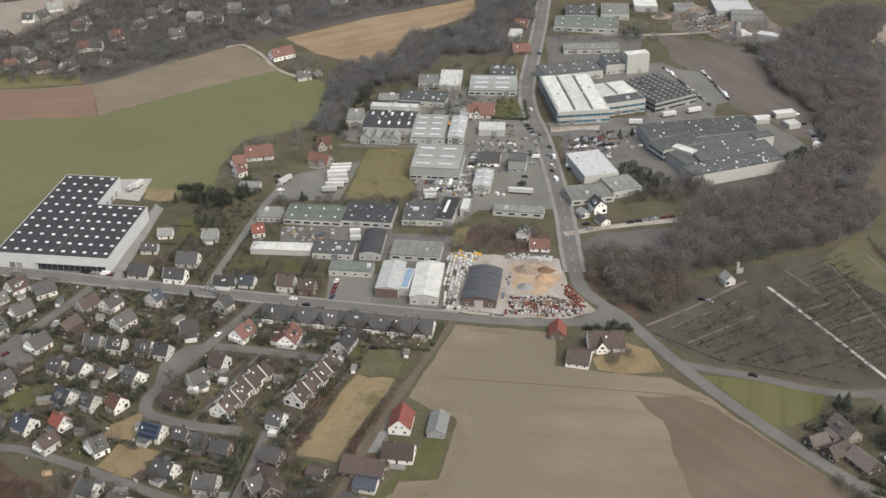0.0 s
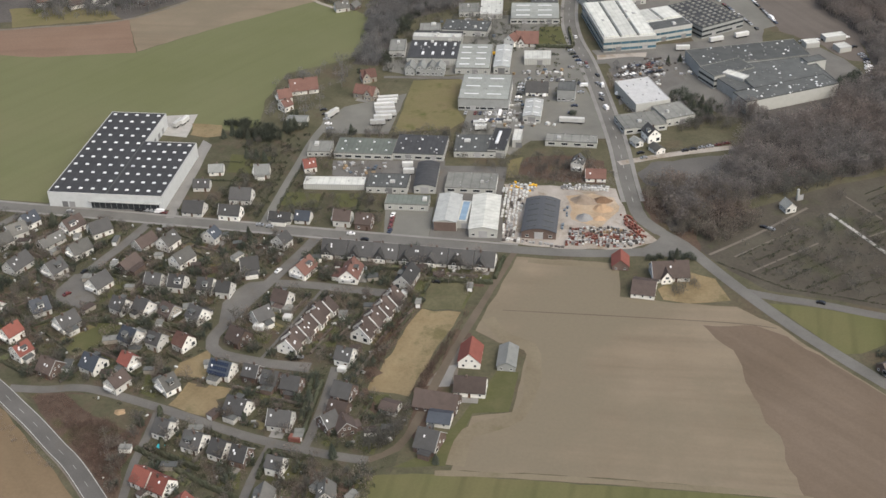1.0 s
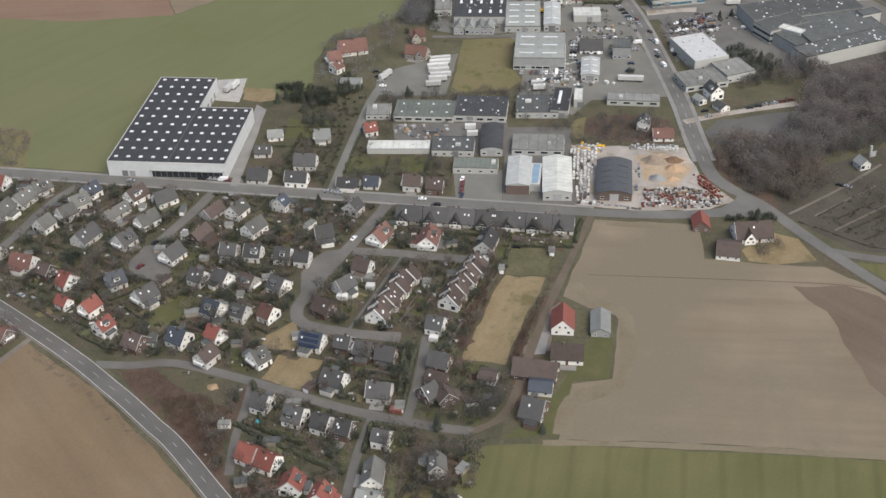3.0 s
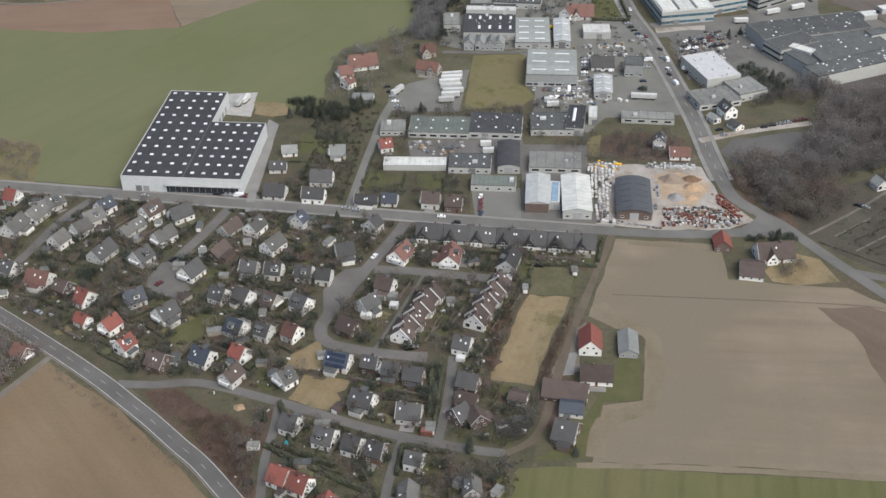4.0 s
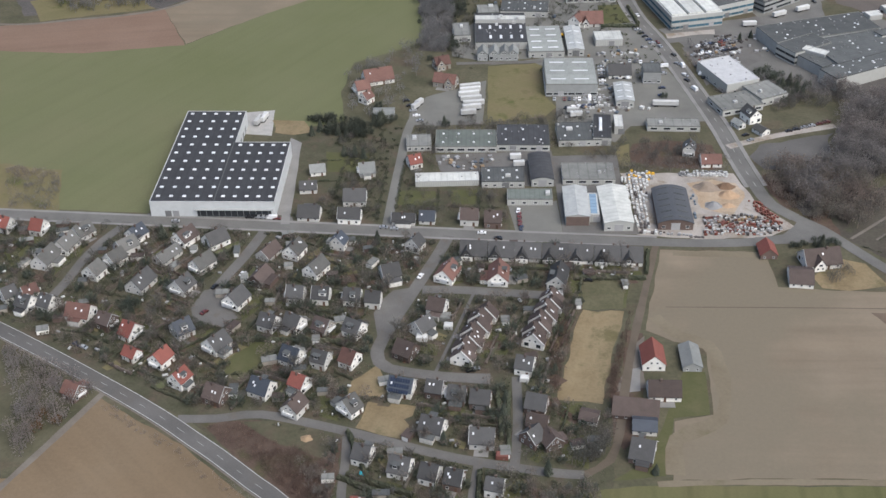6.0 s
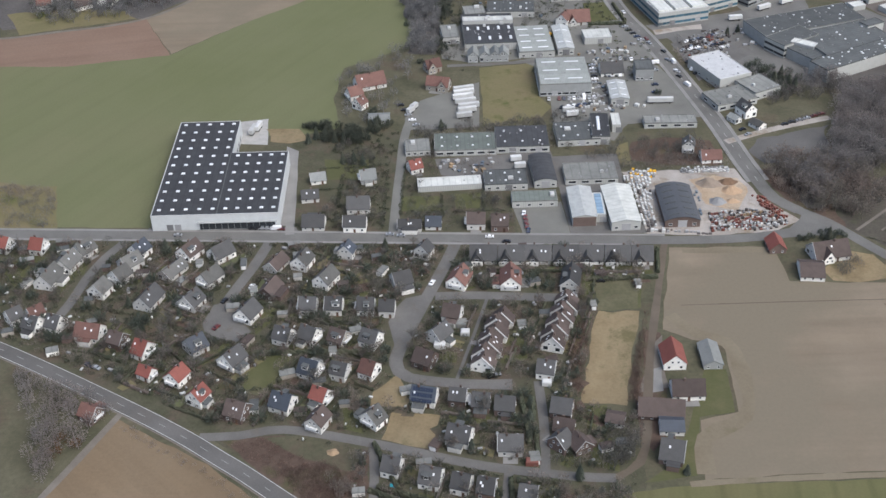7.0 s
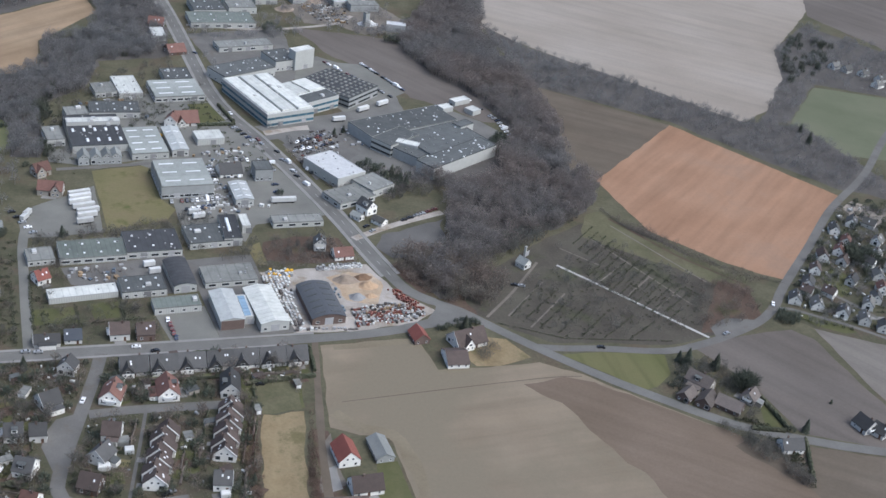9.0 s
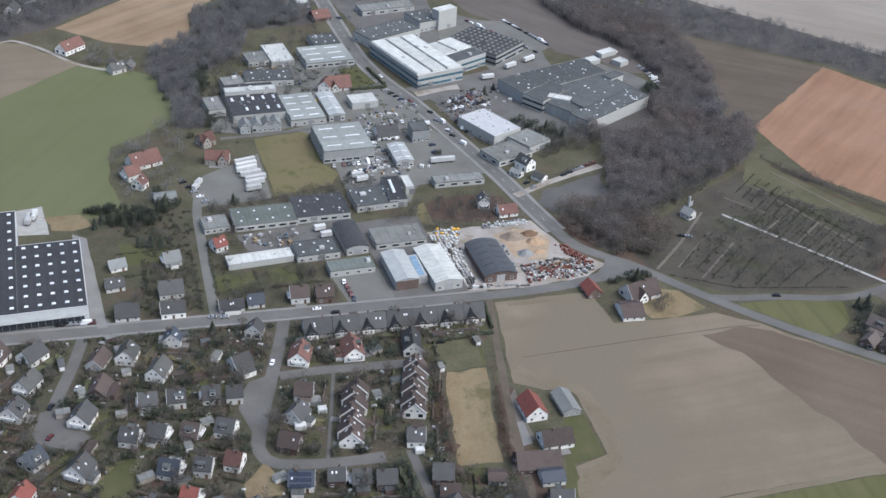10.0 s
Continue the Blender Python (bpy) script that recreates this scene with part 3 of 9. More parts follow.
    if panels:
        for i in range(int((l - 1.2) / 1.08)):
            for j in range(3):
                part("solar_panel", PANEL, tiles, on_roof(-l / 2 + 1.1 + 1.08 * i, 1.2 + 1.7 * j, w, eave, ridge, -1))
    if wing:
        ww2, dep = 5.8 if hung else 5.2, w / 2 + 1.2
        e2, r2 = eave + 0.1, min(ridge - 0.3, eave + 3.9)
        v, f = gable_shell(dep, ww2, e2, r2)
        turn = lambda q: (wing - q[1], -dep / 2 + q[0], q[2])
        side_wall = part("wing_wall", mesh_of("wing_wall", [turn(q) for q in v], f, rm if hung else wm), h)
        if hung:
            part("ground_floor", box("ground_floor", wing - ww2 / 2 - 0.06, wing + ww2 / 2 + 0.06, -dep - 0.06, -w / 2 + 0.5, 0, 2.5, wm), h)
        v, f = gable_roof(dep, ww2, e2, r2)
        part("wing_roof", mesh_of("wing_roof", [turn(q) for q in v], f, rm), h)
        for a in (-1.2, 1.2):
            part("window", low, side_wall, pose(wing + a, -dep - (0.1 if hung else 0.03), 1.0))
        part("window", WIN[1.8, 1.3], side_wall, pose(wing, -dep - 0.03, e2 - 0.1))
    return h


FLAT = {"white": "white_roof", "green": "green_felt", "black": "roof_felt", "grey": "gravel_roof", "dark": "grey_felt", "ribbed": "ribbed_roof", "light": "pale_roof", "factory": "white_roof", "solar": "roof_felt", "tower": "white_roof", "logistics": "grey_felt"}
LOOK = {"white": "white membrane", "green": "grey-green felt", "black": "black felt", "grey": "pale gravel", "dark": "dark grey felt", "ribbed": "ribbed grey sheet", "light": "pale sheet-metal", "factory": "white membrane", "solar": "black", "tower": "white", "logistics": "weathered grey felt"}


def flat_building(x, y, heading, l, w, h, roof, wall="white_cladding", domes=None, dome=None, bays=0, rows=1, glass=None, name="industrial_building", what="industrial hall", strips=0, units=0, bands=0, steps=0, ridges=0, setback=0.0, loose=False, band_glass="blue_glass", small=False, group="industrial buildings"):
    """A flat-roofed hall: wall, roof slab, parapet, roof lights in rows, windows round it."""
    rng = random.Random(round(x * 5 + y * 3))
    b = new(name)
    b.matrix_basis = pose(x, y, 0, 0, 0, heading)
    tagged(b, f"{MATS[wall].name.replace('_', ' ')} {what} with a flat {LOOK[roof]} roof", "building", group)
    STAND.append((x, y, 0.5 * math.hypot(l, w) * 0.85))
    hx, hy = l / 2, w / 2
    walls = part("wall", box("wall", -hx, hx, -hy, hy, 0, h - 0.35, wall), b)
    deck = part("roof", box("roof", -hx + 0.3, hx - 0.3, -hy + 0.3, hy - 0.3, h - 0.35, h, FLAT[roof]), b)
    edge = "grey_felt" if roof in ("dark", "black", "solar") else "gravel_roof" if roof in ("grey", "green", "ribbed", "logistics") else "roof_edge"
    for x0, x1, y0, y1 in ((-hx, hx, -hy, -hy + 0.3), (-hx, hx, hy - 0.3, hy), (-hx, -hx + 0.3, -hy + 0.3, hy - 0.3), (hx - 0.3, hx, -hy + 0.3, hy - 0.3)):
        part("parapet", box("parapet", x0 - 0.003, x1 + 0.003, y0 - 0.003, y1 + 0.003, h - 0.35, h + 0.25, edge), b)
    if domes:
        nx, ny = domes
        for i in range(nx):
            for j in range(ny):
                if rng.random() < (0.6 if loose else 0.94):
                    part("skylight", SMALL_DOME if small else dome or DOME, deck, pose((i + 0.5 + (rng.uniform(-0.3, 0.3) if loose else 0)) / nx * l - hx, (j + 0.5 + (rng.uniform(-0.2, 0.2) if loose else 0)) / ny * w - hy, h))
    for i in range(bands):
        z0 = 1.0 + i * (h - 1.2) / bands
        for side in range(4):
            if north_side(heading, side):
                continue
            span, other = (l, w) if side % 2 == 0 else (w, l)
            n = max(1, int(span / 6))
            for k in range(n):
                pw = span / n
                part("window_band", box("window_band", -pw / 2 + 0.12, pw / 2 - 0.12, -0.05, 0.02, 0, (h - 1.2) / bands * 0.4, band_glass), walls, on_wall(side, l, w, (k + 0.5) * pw - span / 2, z0))
    for i in range(ridges):
        d = l / ridges
        x0 = -hx + i * d
        back, front = hy - 0.6, -hy + 2.0 + setback
        part("roof_bay", mesh_of("roof_bay", *chamfered(x0 + 0.9, x0 + d - 0.9, front, back, h, h + 0.9, 0.35), FLAT[roof]), b)
        if i:
            part("roof_gutter", box("roof_gutter", x0 - 0.55, x0 + 0.55, front, back, h, h + 0.08, "grey_felt"), deck)
    if setback:
        part("roof_field", box("roof_field", -hx + 0.5, hx - 0.5, -hy + 0.5, -hy + 13.0, h, h + 0.3, "grey_felt"), b)
    for i in range(steps):
        d = w / steps
        y0 = -hy + i * d
        v = [(-hx + 0.4, y0 + 0.5, h), (hx - 0.4, y0 + 0.5, h), (hx - 0.4, y0 + d - 0.4, h), (-hx + 0.4, y0 + d - 0.4, h), (-hx + 0.4, y0 + 0.5, h + 0.35), (hx - 0.4, y0 + 0.5, h + 0.35), (hx - 0.4, y0 + d - 0.4, h + 1.3), (-hx + 0.4, y0 + d - 0.4, h + 1.3)]
        part("roof_bay", mesh_of("roof_bay", v, box_data(0, 1, 0, 1, 0, 1)[1], FLAT[roof]), b)
        for a in (-0.25, 0.2):
            part("roof_light_strip", box("roof_light_strip", -l * 0.14, l * 0.14, -0.45, 0.45, 0, 0.2, "skylight_dome"), deck, pose(a * l, y0 + d * 0.5, h + 0.86, math.degrees(math.atan(0.95 / (d - 0.9))), 0, 0))
    for i in range(strips):
        part("roof_light_strip", box("roof_light_strip", -l * 0.36, -l * 0.04, -0.6, 0.6, 0, 0.4, "skylight_dome"), deck, pose(0, (i + 0.5) / strips * w - hy, h))
        part("roof_light_strip", box("roof_light_strip", l * 0.06, l * 0.4, -0.6, 0.6, 0, 0.4, "skylight_dome"), deck, pose(0, (i + 0.5) / strips * w - hy, h))
    if l * w > 250 and roof != "solar":
        vents = []
        for i in range(int(l * w / 60)):
            u, v, k = rng.uniform(-0.46, 0.46) * l, rng.uniform(-0.46, 0.46) * w, rng.uniform(0.2, 0.45)
            vents.append(chamfered(u - k, u + k, v - k, v + k, h - 0.02, h + rng.uniform(0.3, 0.8), 0.08))
        tagged(part("roof_vents", mesh_of("roof_vents", *join(*vents), "goods_grey"), deck), "row of small pale roof vents", kind="stuff")
    for i in range(units):
        s = rng.uniform(0.8, 1.8)
        part("roof_unit", mesh_of("roof_unit", *join(chamfered(-s, s, -s * 0.7, s * 0.7, 0, 1.3, 0.15), box_data(-s * 0.5, s * 0.5, -s * 0.4, s * 0.4, 1.3, 1.55)), "roof_edge"), deck,
             pose(rng.uniform(-0.4, 0.4) * l, rng.uniform(-0.4, 0.4) * w, h, 0, 0, rng.choice((0, 90))))
    for r in range(rows):
        z = 1.0 + r * 3.3
        for side in range(4):
            if north_side(heading, side):
                continue
            span = l if side % 2 == 0 else w
            n = bays if side % 2 == 0 else max(1, int(bays * w / max(l, 1)))
            for i in range(n if bays else 0):
                part("window", glass or WIN[1.8, 1.3], walls, on_wall(side, l, w, (i + 0.5) / n * span - span / 2, z))
    n = max(1, int(l / 14))
    for i in range(n):
        part("gate", mesh_of("gate", *join(box_data(-1.8, 1.8, -0.06, 0.03, 0, 3.2), box_data(-1.95, 1.95, -0.1, 0.03, 3.2, 3.4)), "goods_grey"), walls, on_wall(0, l, w, (i + 0.5) / n * l - hx + 1.4, 0.01)) if h > 3.9 and not rows > 1 else None
    return b


def hall(x, y, heading, l, w, ridge, roof, wall, strips=0, gable="", label="industrial hall", curved=False):
    """A hall with a low curved or pitched roof along its heading."""
    b = new("hall")
    b.matrix_basis = pose(x, y, 0, 0, 0, heading)
    tagged(b, label, "building", "industrial buildings")
    STAND.append((x, y, 0.45 * math.hypot(l, w)))
    rise, n = (w * 0.13, 10) if curved else (w * 0.10, 2)
    eave = ridge - rise
    arc = [(-w / 2 + w * i / n, eave + rise * (1 - (2 * i / n - 1) ** 2)) for i in range(n + 1)]
    prof = [(-w / 2, 0)] + arc + [(w / 2, 0)]
    k = len(prof)
    v = [(-l / 2, p, q) for p, q in prof] + [(l / 2, p, q) for p, q in prof]
    f = [tuple(range(k)), tuple(range(2 * k - 1, k - 1, -1))] + [(i, k + i, k + (i + 1) % k, (i + 1) % k) for i in range(k)]
    walls = part("wall", mesh_of("wall", v, [q[::-1] for q in f], wall), b)
    e = 0.35
    lo = [(p * (1 + 2 * e / w), q + 0.02) for p, q in arc]
    hi = [(p, q + 0.25) for p, q in lo]
    rim = lo + hi[::-1]
    k = len(rim)
    v = [(-l / 2 - e, p, q) for p, q in rim] + [(l / 2 + e, p, q) for p, q in rim]
    f = [tuple(range(k)), tuple(range(2 * k - 1, k - 1, -1))] + [(i, k + i, k + (i + 1) % k, (i + 1) % k) for i in range(k)]
    deck = part("roof", mesh_of("roof", v, [q[::-1] for q in f], roof), b)
    for i in range(strips):
        xx = (i + 0.5) / strips * l - l / 2
        for s in (-1, 1):
            yy = s * w * 0.24
            zz = eave + rise * ((1 - (2 * yy / w) ** 2) if curved else 1 - abs(2 * yy / w))
            part("roof_light", box("roof_light", -0.45, 0.45, -w * 0.16, w * 0.16, 0, 0.16, "grey_felt" if roof == "yard_roof" else "skylight_dome"), deck, pose(xx, yy, zz + 0.27, -s * math.degrees(math.atan(rise * 8 * w * 0.24 / w / w if curved else 2 * rise / w)), 0, 0))
    for side in (1, 3):
        part("gate", mesh_of("gate", *join(box_data(-2.2, 2.2, -0.06, 0.03, 0, 3.8), box_data(-2.4, 2.4, -0.12, 0.03, 3.8, 4.05)), "goods_grey"), walls, on_wall(side, l, w, 0, 0.01))
        for a in (-0.34, 0.34):
            part("window", WIN[1.8, 1.3], b, on_wall(side, l, w, a * w, 1.2))
    if gable:
        part("gable_front", box("gable_front", l / 2 + 0.01, l / 2 + 0.25, -w / 2 + 0.2, w / 2 - 0.2, 0, eave - 0.2, gable), b)
        part("gable_front", box("gable_front", -l / 2 - 0.25, -l / 2 - 0.01, -w / 2 + 0.2, w / 2 - 0.2, 0, eave - 0.2, gable), b)
    return b


def garage(x, y, heading, l=6.0, w=3.2, h=2.6, roof="gravel_roof", wall="white_render"):
    g = new("garage")
    g.matrix_basis = pose(x, y, 0, 0, 0, heading)
    tagged(g, f"small flat-roofed garage with a {roof.replace('_', ' ')} beside a house", "garage", "garages")
    STAND.append((x, y, 3.4))
    part("wall", box("wall", -l / 2, l / 2, -w / 2, w / 2, 0, h - 0.25, wall), g)
    part("roof", mesh_of("roof", *chamfered(-l / 2 - 0.15, l / 2 + 0.15, -w / 2 - 0.15, w / 2 + 0.15, h - 0.25, h, 0.05), roof), g)
    part("garage_door", box("garage_door", -l / 2 - 0.03, -l / 2 + 0.02, -w / 2 + 0.35, w / 2 - 0.35, 0.01, 2.05, "white_trim"), g)
    return g


# trees
def limb(a, b, ra, rb, sides=5):
    a, b = Vector(a), Vector(b)
    d = (b - a).normalized()
    u = d.orthogonal().normalized()
    w = d.cross(u)
    v = [tuple(p + (u * math.cos(2 * math.pi * i / sides) + w * math.sin(2 * math.pi * i / sides)) * r) for p, r in ((a, ra), (b, rb)) for i in range(sides)]
    return v, [(i, (i + 1) % sides, sides + (i + 1) % sides, sides + i) for i in range(sides)] + [tuple(range(sides, 2 * sides))]


def blade(p, d, length, width, rng):
    """A thin twig or leaf spray: one slender bent kite."""
    d = d.normalized()
    s = d.cross(Vector((rng.uniform(-1, 1), rng.uniform(-1, 1), rng.uniform(-1, 1)))).normalized() * width / 2
    m = p + d * length * 0.4 + Vector((0, 0, length * rng.uniform(-0.06, 0.1)))
    return [tuple(p), tuple(m - s), tuple(p + d * length), tuple(m + s)], [(0, 1, 2, 3)]


def bare_tree(seed, height, spread, twigs, width):
    """Trunk with tapering limbs, and the fine twigs of the crown apart."""
    rng = random.Random(seed)
    wood, fine, tips = [], [], []
    fork = height * 0.32
    wood.append(limb((0, 0, -0.2), (rng.uniform(-0.2, 0.2), rng.uniform(-0.2, 0.2), fork), height * 0.024, height * 0.017, 7))
    wood.append(limb((0, 0, fork - 0.3), (rng.uniform(-0.4, 0.4), rng.uniform(-0.4, 0.4), height * 0.82), height * 0.017, 0.04, 5))
    for i in range(9):
        a = i * 2.4 + rng.uniform(-0.3, 0.3)
        z0 = fork * rng.uniform(0.8, 1.0) + height * 0.045 * i
        reach = spread * rng.uniform(0.55, 0.95) * (1 - 0.035 * i)
        p0 = Vector((0, 0, z0))
        p1 = p0 + Vector((math.cos(a) * reach * 0.55, math.sin(a) * reach * 0.55, height * rng.uniform(0.08, 0.16)))
        p2 = p0 + Vector((math.cos(a + 0.2) * reach, math.sin(a + 0.2) * reach, height * rng.uniform(0.16, 0.32)))
        wood += [limb(p0, p1, height * 0.009, height * 0.006, 4), limb(p1, p2, height * 0.006, 0.02, 4)]
        tips += [(p1.lerp(p2, k), a) for k in (0.0, 0.3, 0.6, 1.0)] + [(p0.lerp(p1, 0.6), a)]
    tips += [(Vector((0, 0, height * k)), rng.uniform(0, 6)) for k in (0.6, 0.7, 0.8)]
    for i in range(twigs):
        p, a = rng.choice(tips)
        d = Vector((math.cos(a) * 0.6 + rng.gauss(0, 0.6), math.sin(a) * 0.6 + rng.gauss(0, 0.6), rng.uniform(0.05, 1.0)))
        fine.append(blade(p + Vector((rng.gauss(0, 0.35), rng.gauss(0, 0.35), rng.gauss(0, 0.3))), d, rng.uniform(0.16, 0.34) * spread * 1.1, width * rng.uniform(0.7, 1.4), rng))
    return join(*wood), join(*fine)


def conifer_data(seed, height, radius, n):
    rng = random.Random(seed)
    trunk = limb((0, 0, -0.2), (0, 0, height * 0.96), height * 0.018, 0.02, 6)
    green = []
    for i in range(n):
        k = (i / n) ** 0.8
        z = height * (0.08 + 0.9 * k)
        a = i * 2.399
        r = radius * (1 - k) ** 0.85 * rng.uniform(0.7, 1.1) + 0.15
        p = Vector((math.cos(a) * r * 0.15, math.sin(a) * r * 0.15, z))
        d = Vector((math.cos(a), math.sin(a), -0.28 + 0.5 * k))
        s = Vector((-math.sin(a), math.cos(a), 0)) * (0.30 * r + 0.12)
        m, e = p + d * r * 0.6, p + d * r * 1.05
        g = Vector((0, 0, 0.12 * r))
        green.append(([tuple(p), tuple(m - s - g), tuple(e), tuple(m + s - g), tuple(m + Vector((0, 0, 0.14 * r)))], [(0, 1, 4), (1, 2, 4), (2, 3, 4), (3, 0, 4)]))
    return trunk, join(*green)


def shrub_data(seed, radius, height, n, leafy=True):
    rng = random.Random(seed)
    out = []
    for i in range(n):
        a, k = rng.uniform(0, 6.283), rng.uniform(0, 1) ** 0.6
        p = Vector((math.cos(a) * radius * k * 0.8, math.sin(a) * radius * k * 0.8, rng.uniform(0, height * (1 - 0.5 * k))))
        d = Vector((math.cos(a) * 0.7, math.sin(a) * 0.7, rng.uniform(0.2, 1.1)))
        out.append(blade(p, d, rng.uniform(0.3, 0.6) * height, (0.34 if leafy else 0.09) * rng.uniform(0.7, 1.3), rng))
    return join(*out)


TREES = []
for _s, _h, _r, _tw in ((1, 9.0, 3.6, "garden_twigs"), (2, 11.5, 4.6, "dark_twigs"), (3, 7.0, 3.0, "garden_twigs"), (4, 5.2, 2.4, "dark_twigs")):
    _w, _f = bare_tree(_s, _h, _r, 420, 0.15)
    TREES.append((mesh_of("trunk", *_w, "bark"), mesh_of("crown", *_f, _tw), _h))
CONIFERS = []
for _s, _h, _r in ((5, 9.0, 2.3), (6, 6.0, 1.7), (7, 12.0, 3.0)):
    _w, _f = conifer_data(_s, _h, _r, 170)
    CONIFERS.append((mesh_of("trunk", *_w, "bark"), mesh_of("crown", *_f, "needles"), _h))


def tree(x, y, kind=0, scale=1.0, turn=0.0, conifer=False):
    trunk, crown, h = (CONIFERS if conifer else TREES)[kind]
    t = new("conifer" if conifer else "tree")
    t.matrix_basis = pose(x, y, 0, 0, 0, turn) @ Matrix.Diagonal((scale, scale, scale, 1))
    part("trunk", trunk, t)
    part("crown", crown, t)
    size = "tall" if h * scale > 9.5 else "small" if h * scale < 6 else "middling"
    return tagged(t, f"{size} dark green conifer with drooping branches on grass" if conifer else f"{size} bare winter tree with fine brown twigs on grass", "tree", "conifers" if conifer else "bare trees")


def hedge(x0, y0, x1, y1, h=1.6, w=1.1, mat="hedge_leaf"):
    """A clipped, uneven hedge between two places."""
    a, b = Vector((x0, y0)), Vector((x1, y1))
    d = b - a
    n = max(2, int(d.length / 0.9))
    s = Vector((-d.y, d.x)).normalized()
    verts, faces = [], []
    prof = [(-0.5, 0), (-0.55, 0.6), (-0.35, 0.97), (0.0, 1.04), (0.35, 0.96), (0.55, 0.6), (0.5, 0)]
    for i in range(n + 1):
        q = a + d * (i / n)
        for j, (u, z) in enumerate(prof):
            k = noise.noise(Vector((q.x * 0.8, q.y * 0.8, j * 1.7)))
            k2 = noise.noise(Vector((q.x * 0.8 + 9, q.y * 0.8, j * 1.7)))
            p = q + s * (u * w * (1 + 0.6 * k) + 0.25 * noise.noise(Vector((q.x * 0.3, q.y * 0.3, 5))))
            verts.append((p.x, p.y, z * h * (1 + 0.45 * k2)))
    m = len(prof)
    faces = [(i * m + j, (i + 1) * m + j, (i + 1) * m + j + 1, i * m + j + 1) for i in range(n) for j in range(m - 1)]
    faces += [tuple(range(m)), tuple(range((n + 1) * m - 1, n * m - 1, -1))]
    return tagged(new("hedge", mesh_of("hedge", verts, [q[::-1] for q in faces], mat)), "dark clipped garden hedge with an uneven top", "hedge", "hedges")


def scatter(name, data, mat, spots, label, category):
    """Many small plants joined into one object: spots of x, y, scale, turn."""
    base = [(np.array(v, np.float32), f) for v, f in data]
    verts, quads, tris, n = [], [], [], 0
    for i, (x, y, s, a) in enumerate(spots):
        v, f = base[i % len(base)]
        c, sn = math.cos(a), math.sin(a)
        verts.append(np.stack([x + s * (v[:, 0] * c - v[:, 1] * sn), y + s * (v[:, 0] * sn + v[:, 1] * c), s * v[:, 2]], 1))
        quads.append((n, i % len(base)))
        n += len(v)
    loops, starts, total = [], [], 0
    flat = []
    for v, f in base:
        idx = np.concatenate([np.array(q) for q in f])
        ln = np.array([len(q) for q in f])
        flat.append((idx, ln))
    lens = np.concatenate([flat[k][1] for _, k in quads])
    loops = np.concatenate([flat[k][0] + off for off, k in quads]).astype(np.int32)
    me = bpy.data.meshes.new(name)
    me.vertices.add(n)
    me.vertices.foreach_set("co", np.concatenate(verts).ravel())
    me.loops.add(len(loops))
    me.loops.foreach_set("vertex_index", loops)
    me.polygons.add(len(lens))
    me.polygons.foreach_set("loop_start", np.concatenate([[0], np.cumsum(lens)[:-1]]).astype(np.int32))
    me.update(calc_edges=True)
    me.materials.append(MATS[mat])
    return tagged(new(name, me), label, category, kind="stuff")


def clear(x, y, margin=1.0):
    """True where no building stands and no road runs."""
    for a, b, r in STAND:
        if (x - a) ** 2 + (y - b) ** 2 < (r + margin) ** 2:
            return False
    if (int(x), int(y)) in ROAD_CELLS:
        return False
    return True


def spots_in(poly, count, seed, scale=(0.8, 1.2), margin=None, gap=0.0):
    rng = random.Random(seed)
    xs, ys = [p[0] for p in poly], [p[1] for p in poly]
    out, tries = [], 0
    while len(out) < count and tries < count * 12:
        tries += 1
        x, y = rng.uniform(min(xs), max(xs)), rng.uniform(min(ys), max(ys))
        if inside(x, y, poly) and not any(inside(x, y, q) for q in OPEN_LAND) and (margin is None or clear(x, y, margin)) and (not gap or all((x - a) ** 2 + (y - b) ** 2 > gap * gap for a, b, *_ in out)):
            out.append((x, y, rng.uniform(*scale), rng.uniform(0, 6.283)))
    return out


# vehicles
_prof = [(-2.1, 0.35), (-2.15, 0.75), (-1.9, 0.95), (-1.2, 1.0), (-0.65, 1.42), (0.75, 1.45), (1.5, 1.0), (2.05, 0.92), (2.15, 0.6), (2.1, 0.35)]


def car_body(prof, half):
    n = len(prof)
    v = [(x, -half * (0.86 if z > 1.2 else 1), z) for x, z in prof] + [(x, half * (0.86 if z > 1.2 else 1), z) for x, z in prof]
    return v, [tuple(range(n)), tuple(range(2 * n - 1, n - 1, -1))] + [(i, n + i, n + (i + 1) % n, (i + 1) % n) for i in range(n)]


def wheel_data(r, w):
    n = 10
    v = [(r * math.cos(6.283 * i / n), s * w / 2, r * math.sin(6.283 * i / n)) for s in (-1, 1) for i in range(n)]
    return v, [tuple(range(n)), tuple(range(2 * n - 1, n - 1, -1))] + [(i, n + i, n + (i + 1) % n, (i + 1) % n) for i in range(n)]


WHEEL = mesh_of("wheel", *wheel_data(0.32, 0.2), "rubber")
GLASS = mesh_of("windscreen", *join(([(-1.17, -0.72, 1.03), (-1.17, 0.72, 1.03), (-0.68, 0.66, 1.41), (-0.68, -0.66, 1.41)], [(0, 1, 2, 3)]), ([(1.44, -0.72, 1.06), (0.8, -0.66, 1.44), (0.8, 0.66, 1.44), (1.44, 0.72, 1.06)], [(0, 1, 2, 3)]),
                               ([(-0.9, -0.79, 1.04), (-0.55, -0.75, 1.36), (0.7, -0.75, 1.38), (1.2, -0.79, 1.04)], [(0, 1, 2, 3)]), ([(-0.9, 0.79, 1.04), (1.2, 0.79, 1.04), (0.7, 0.75, 1.38), (-0.55, 0.75, 1.36)], [(0, 1, 2, 3)])), "dark_glass")
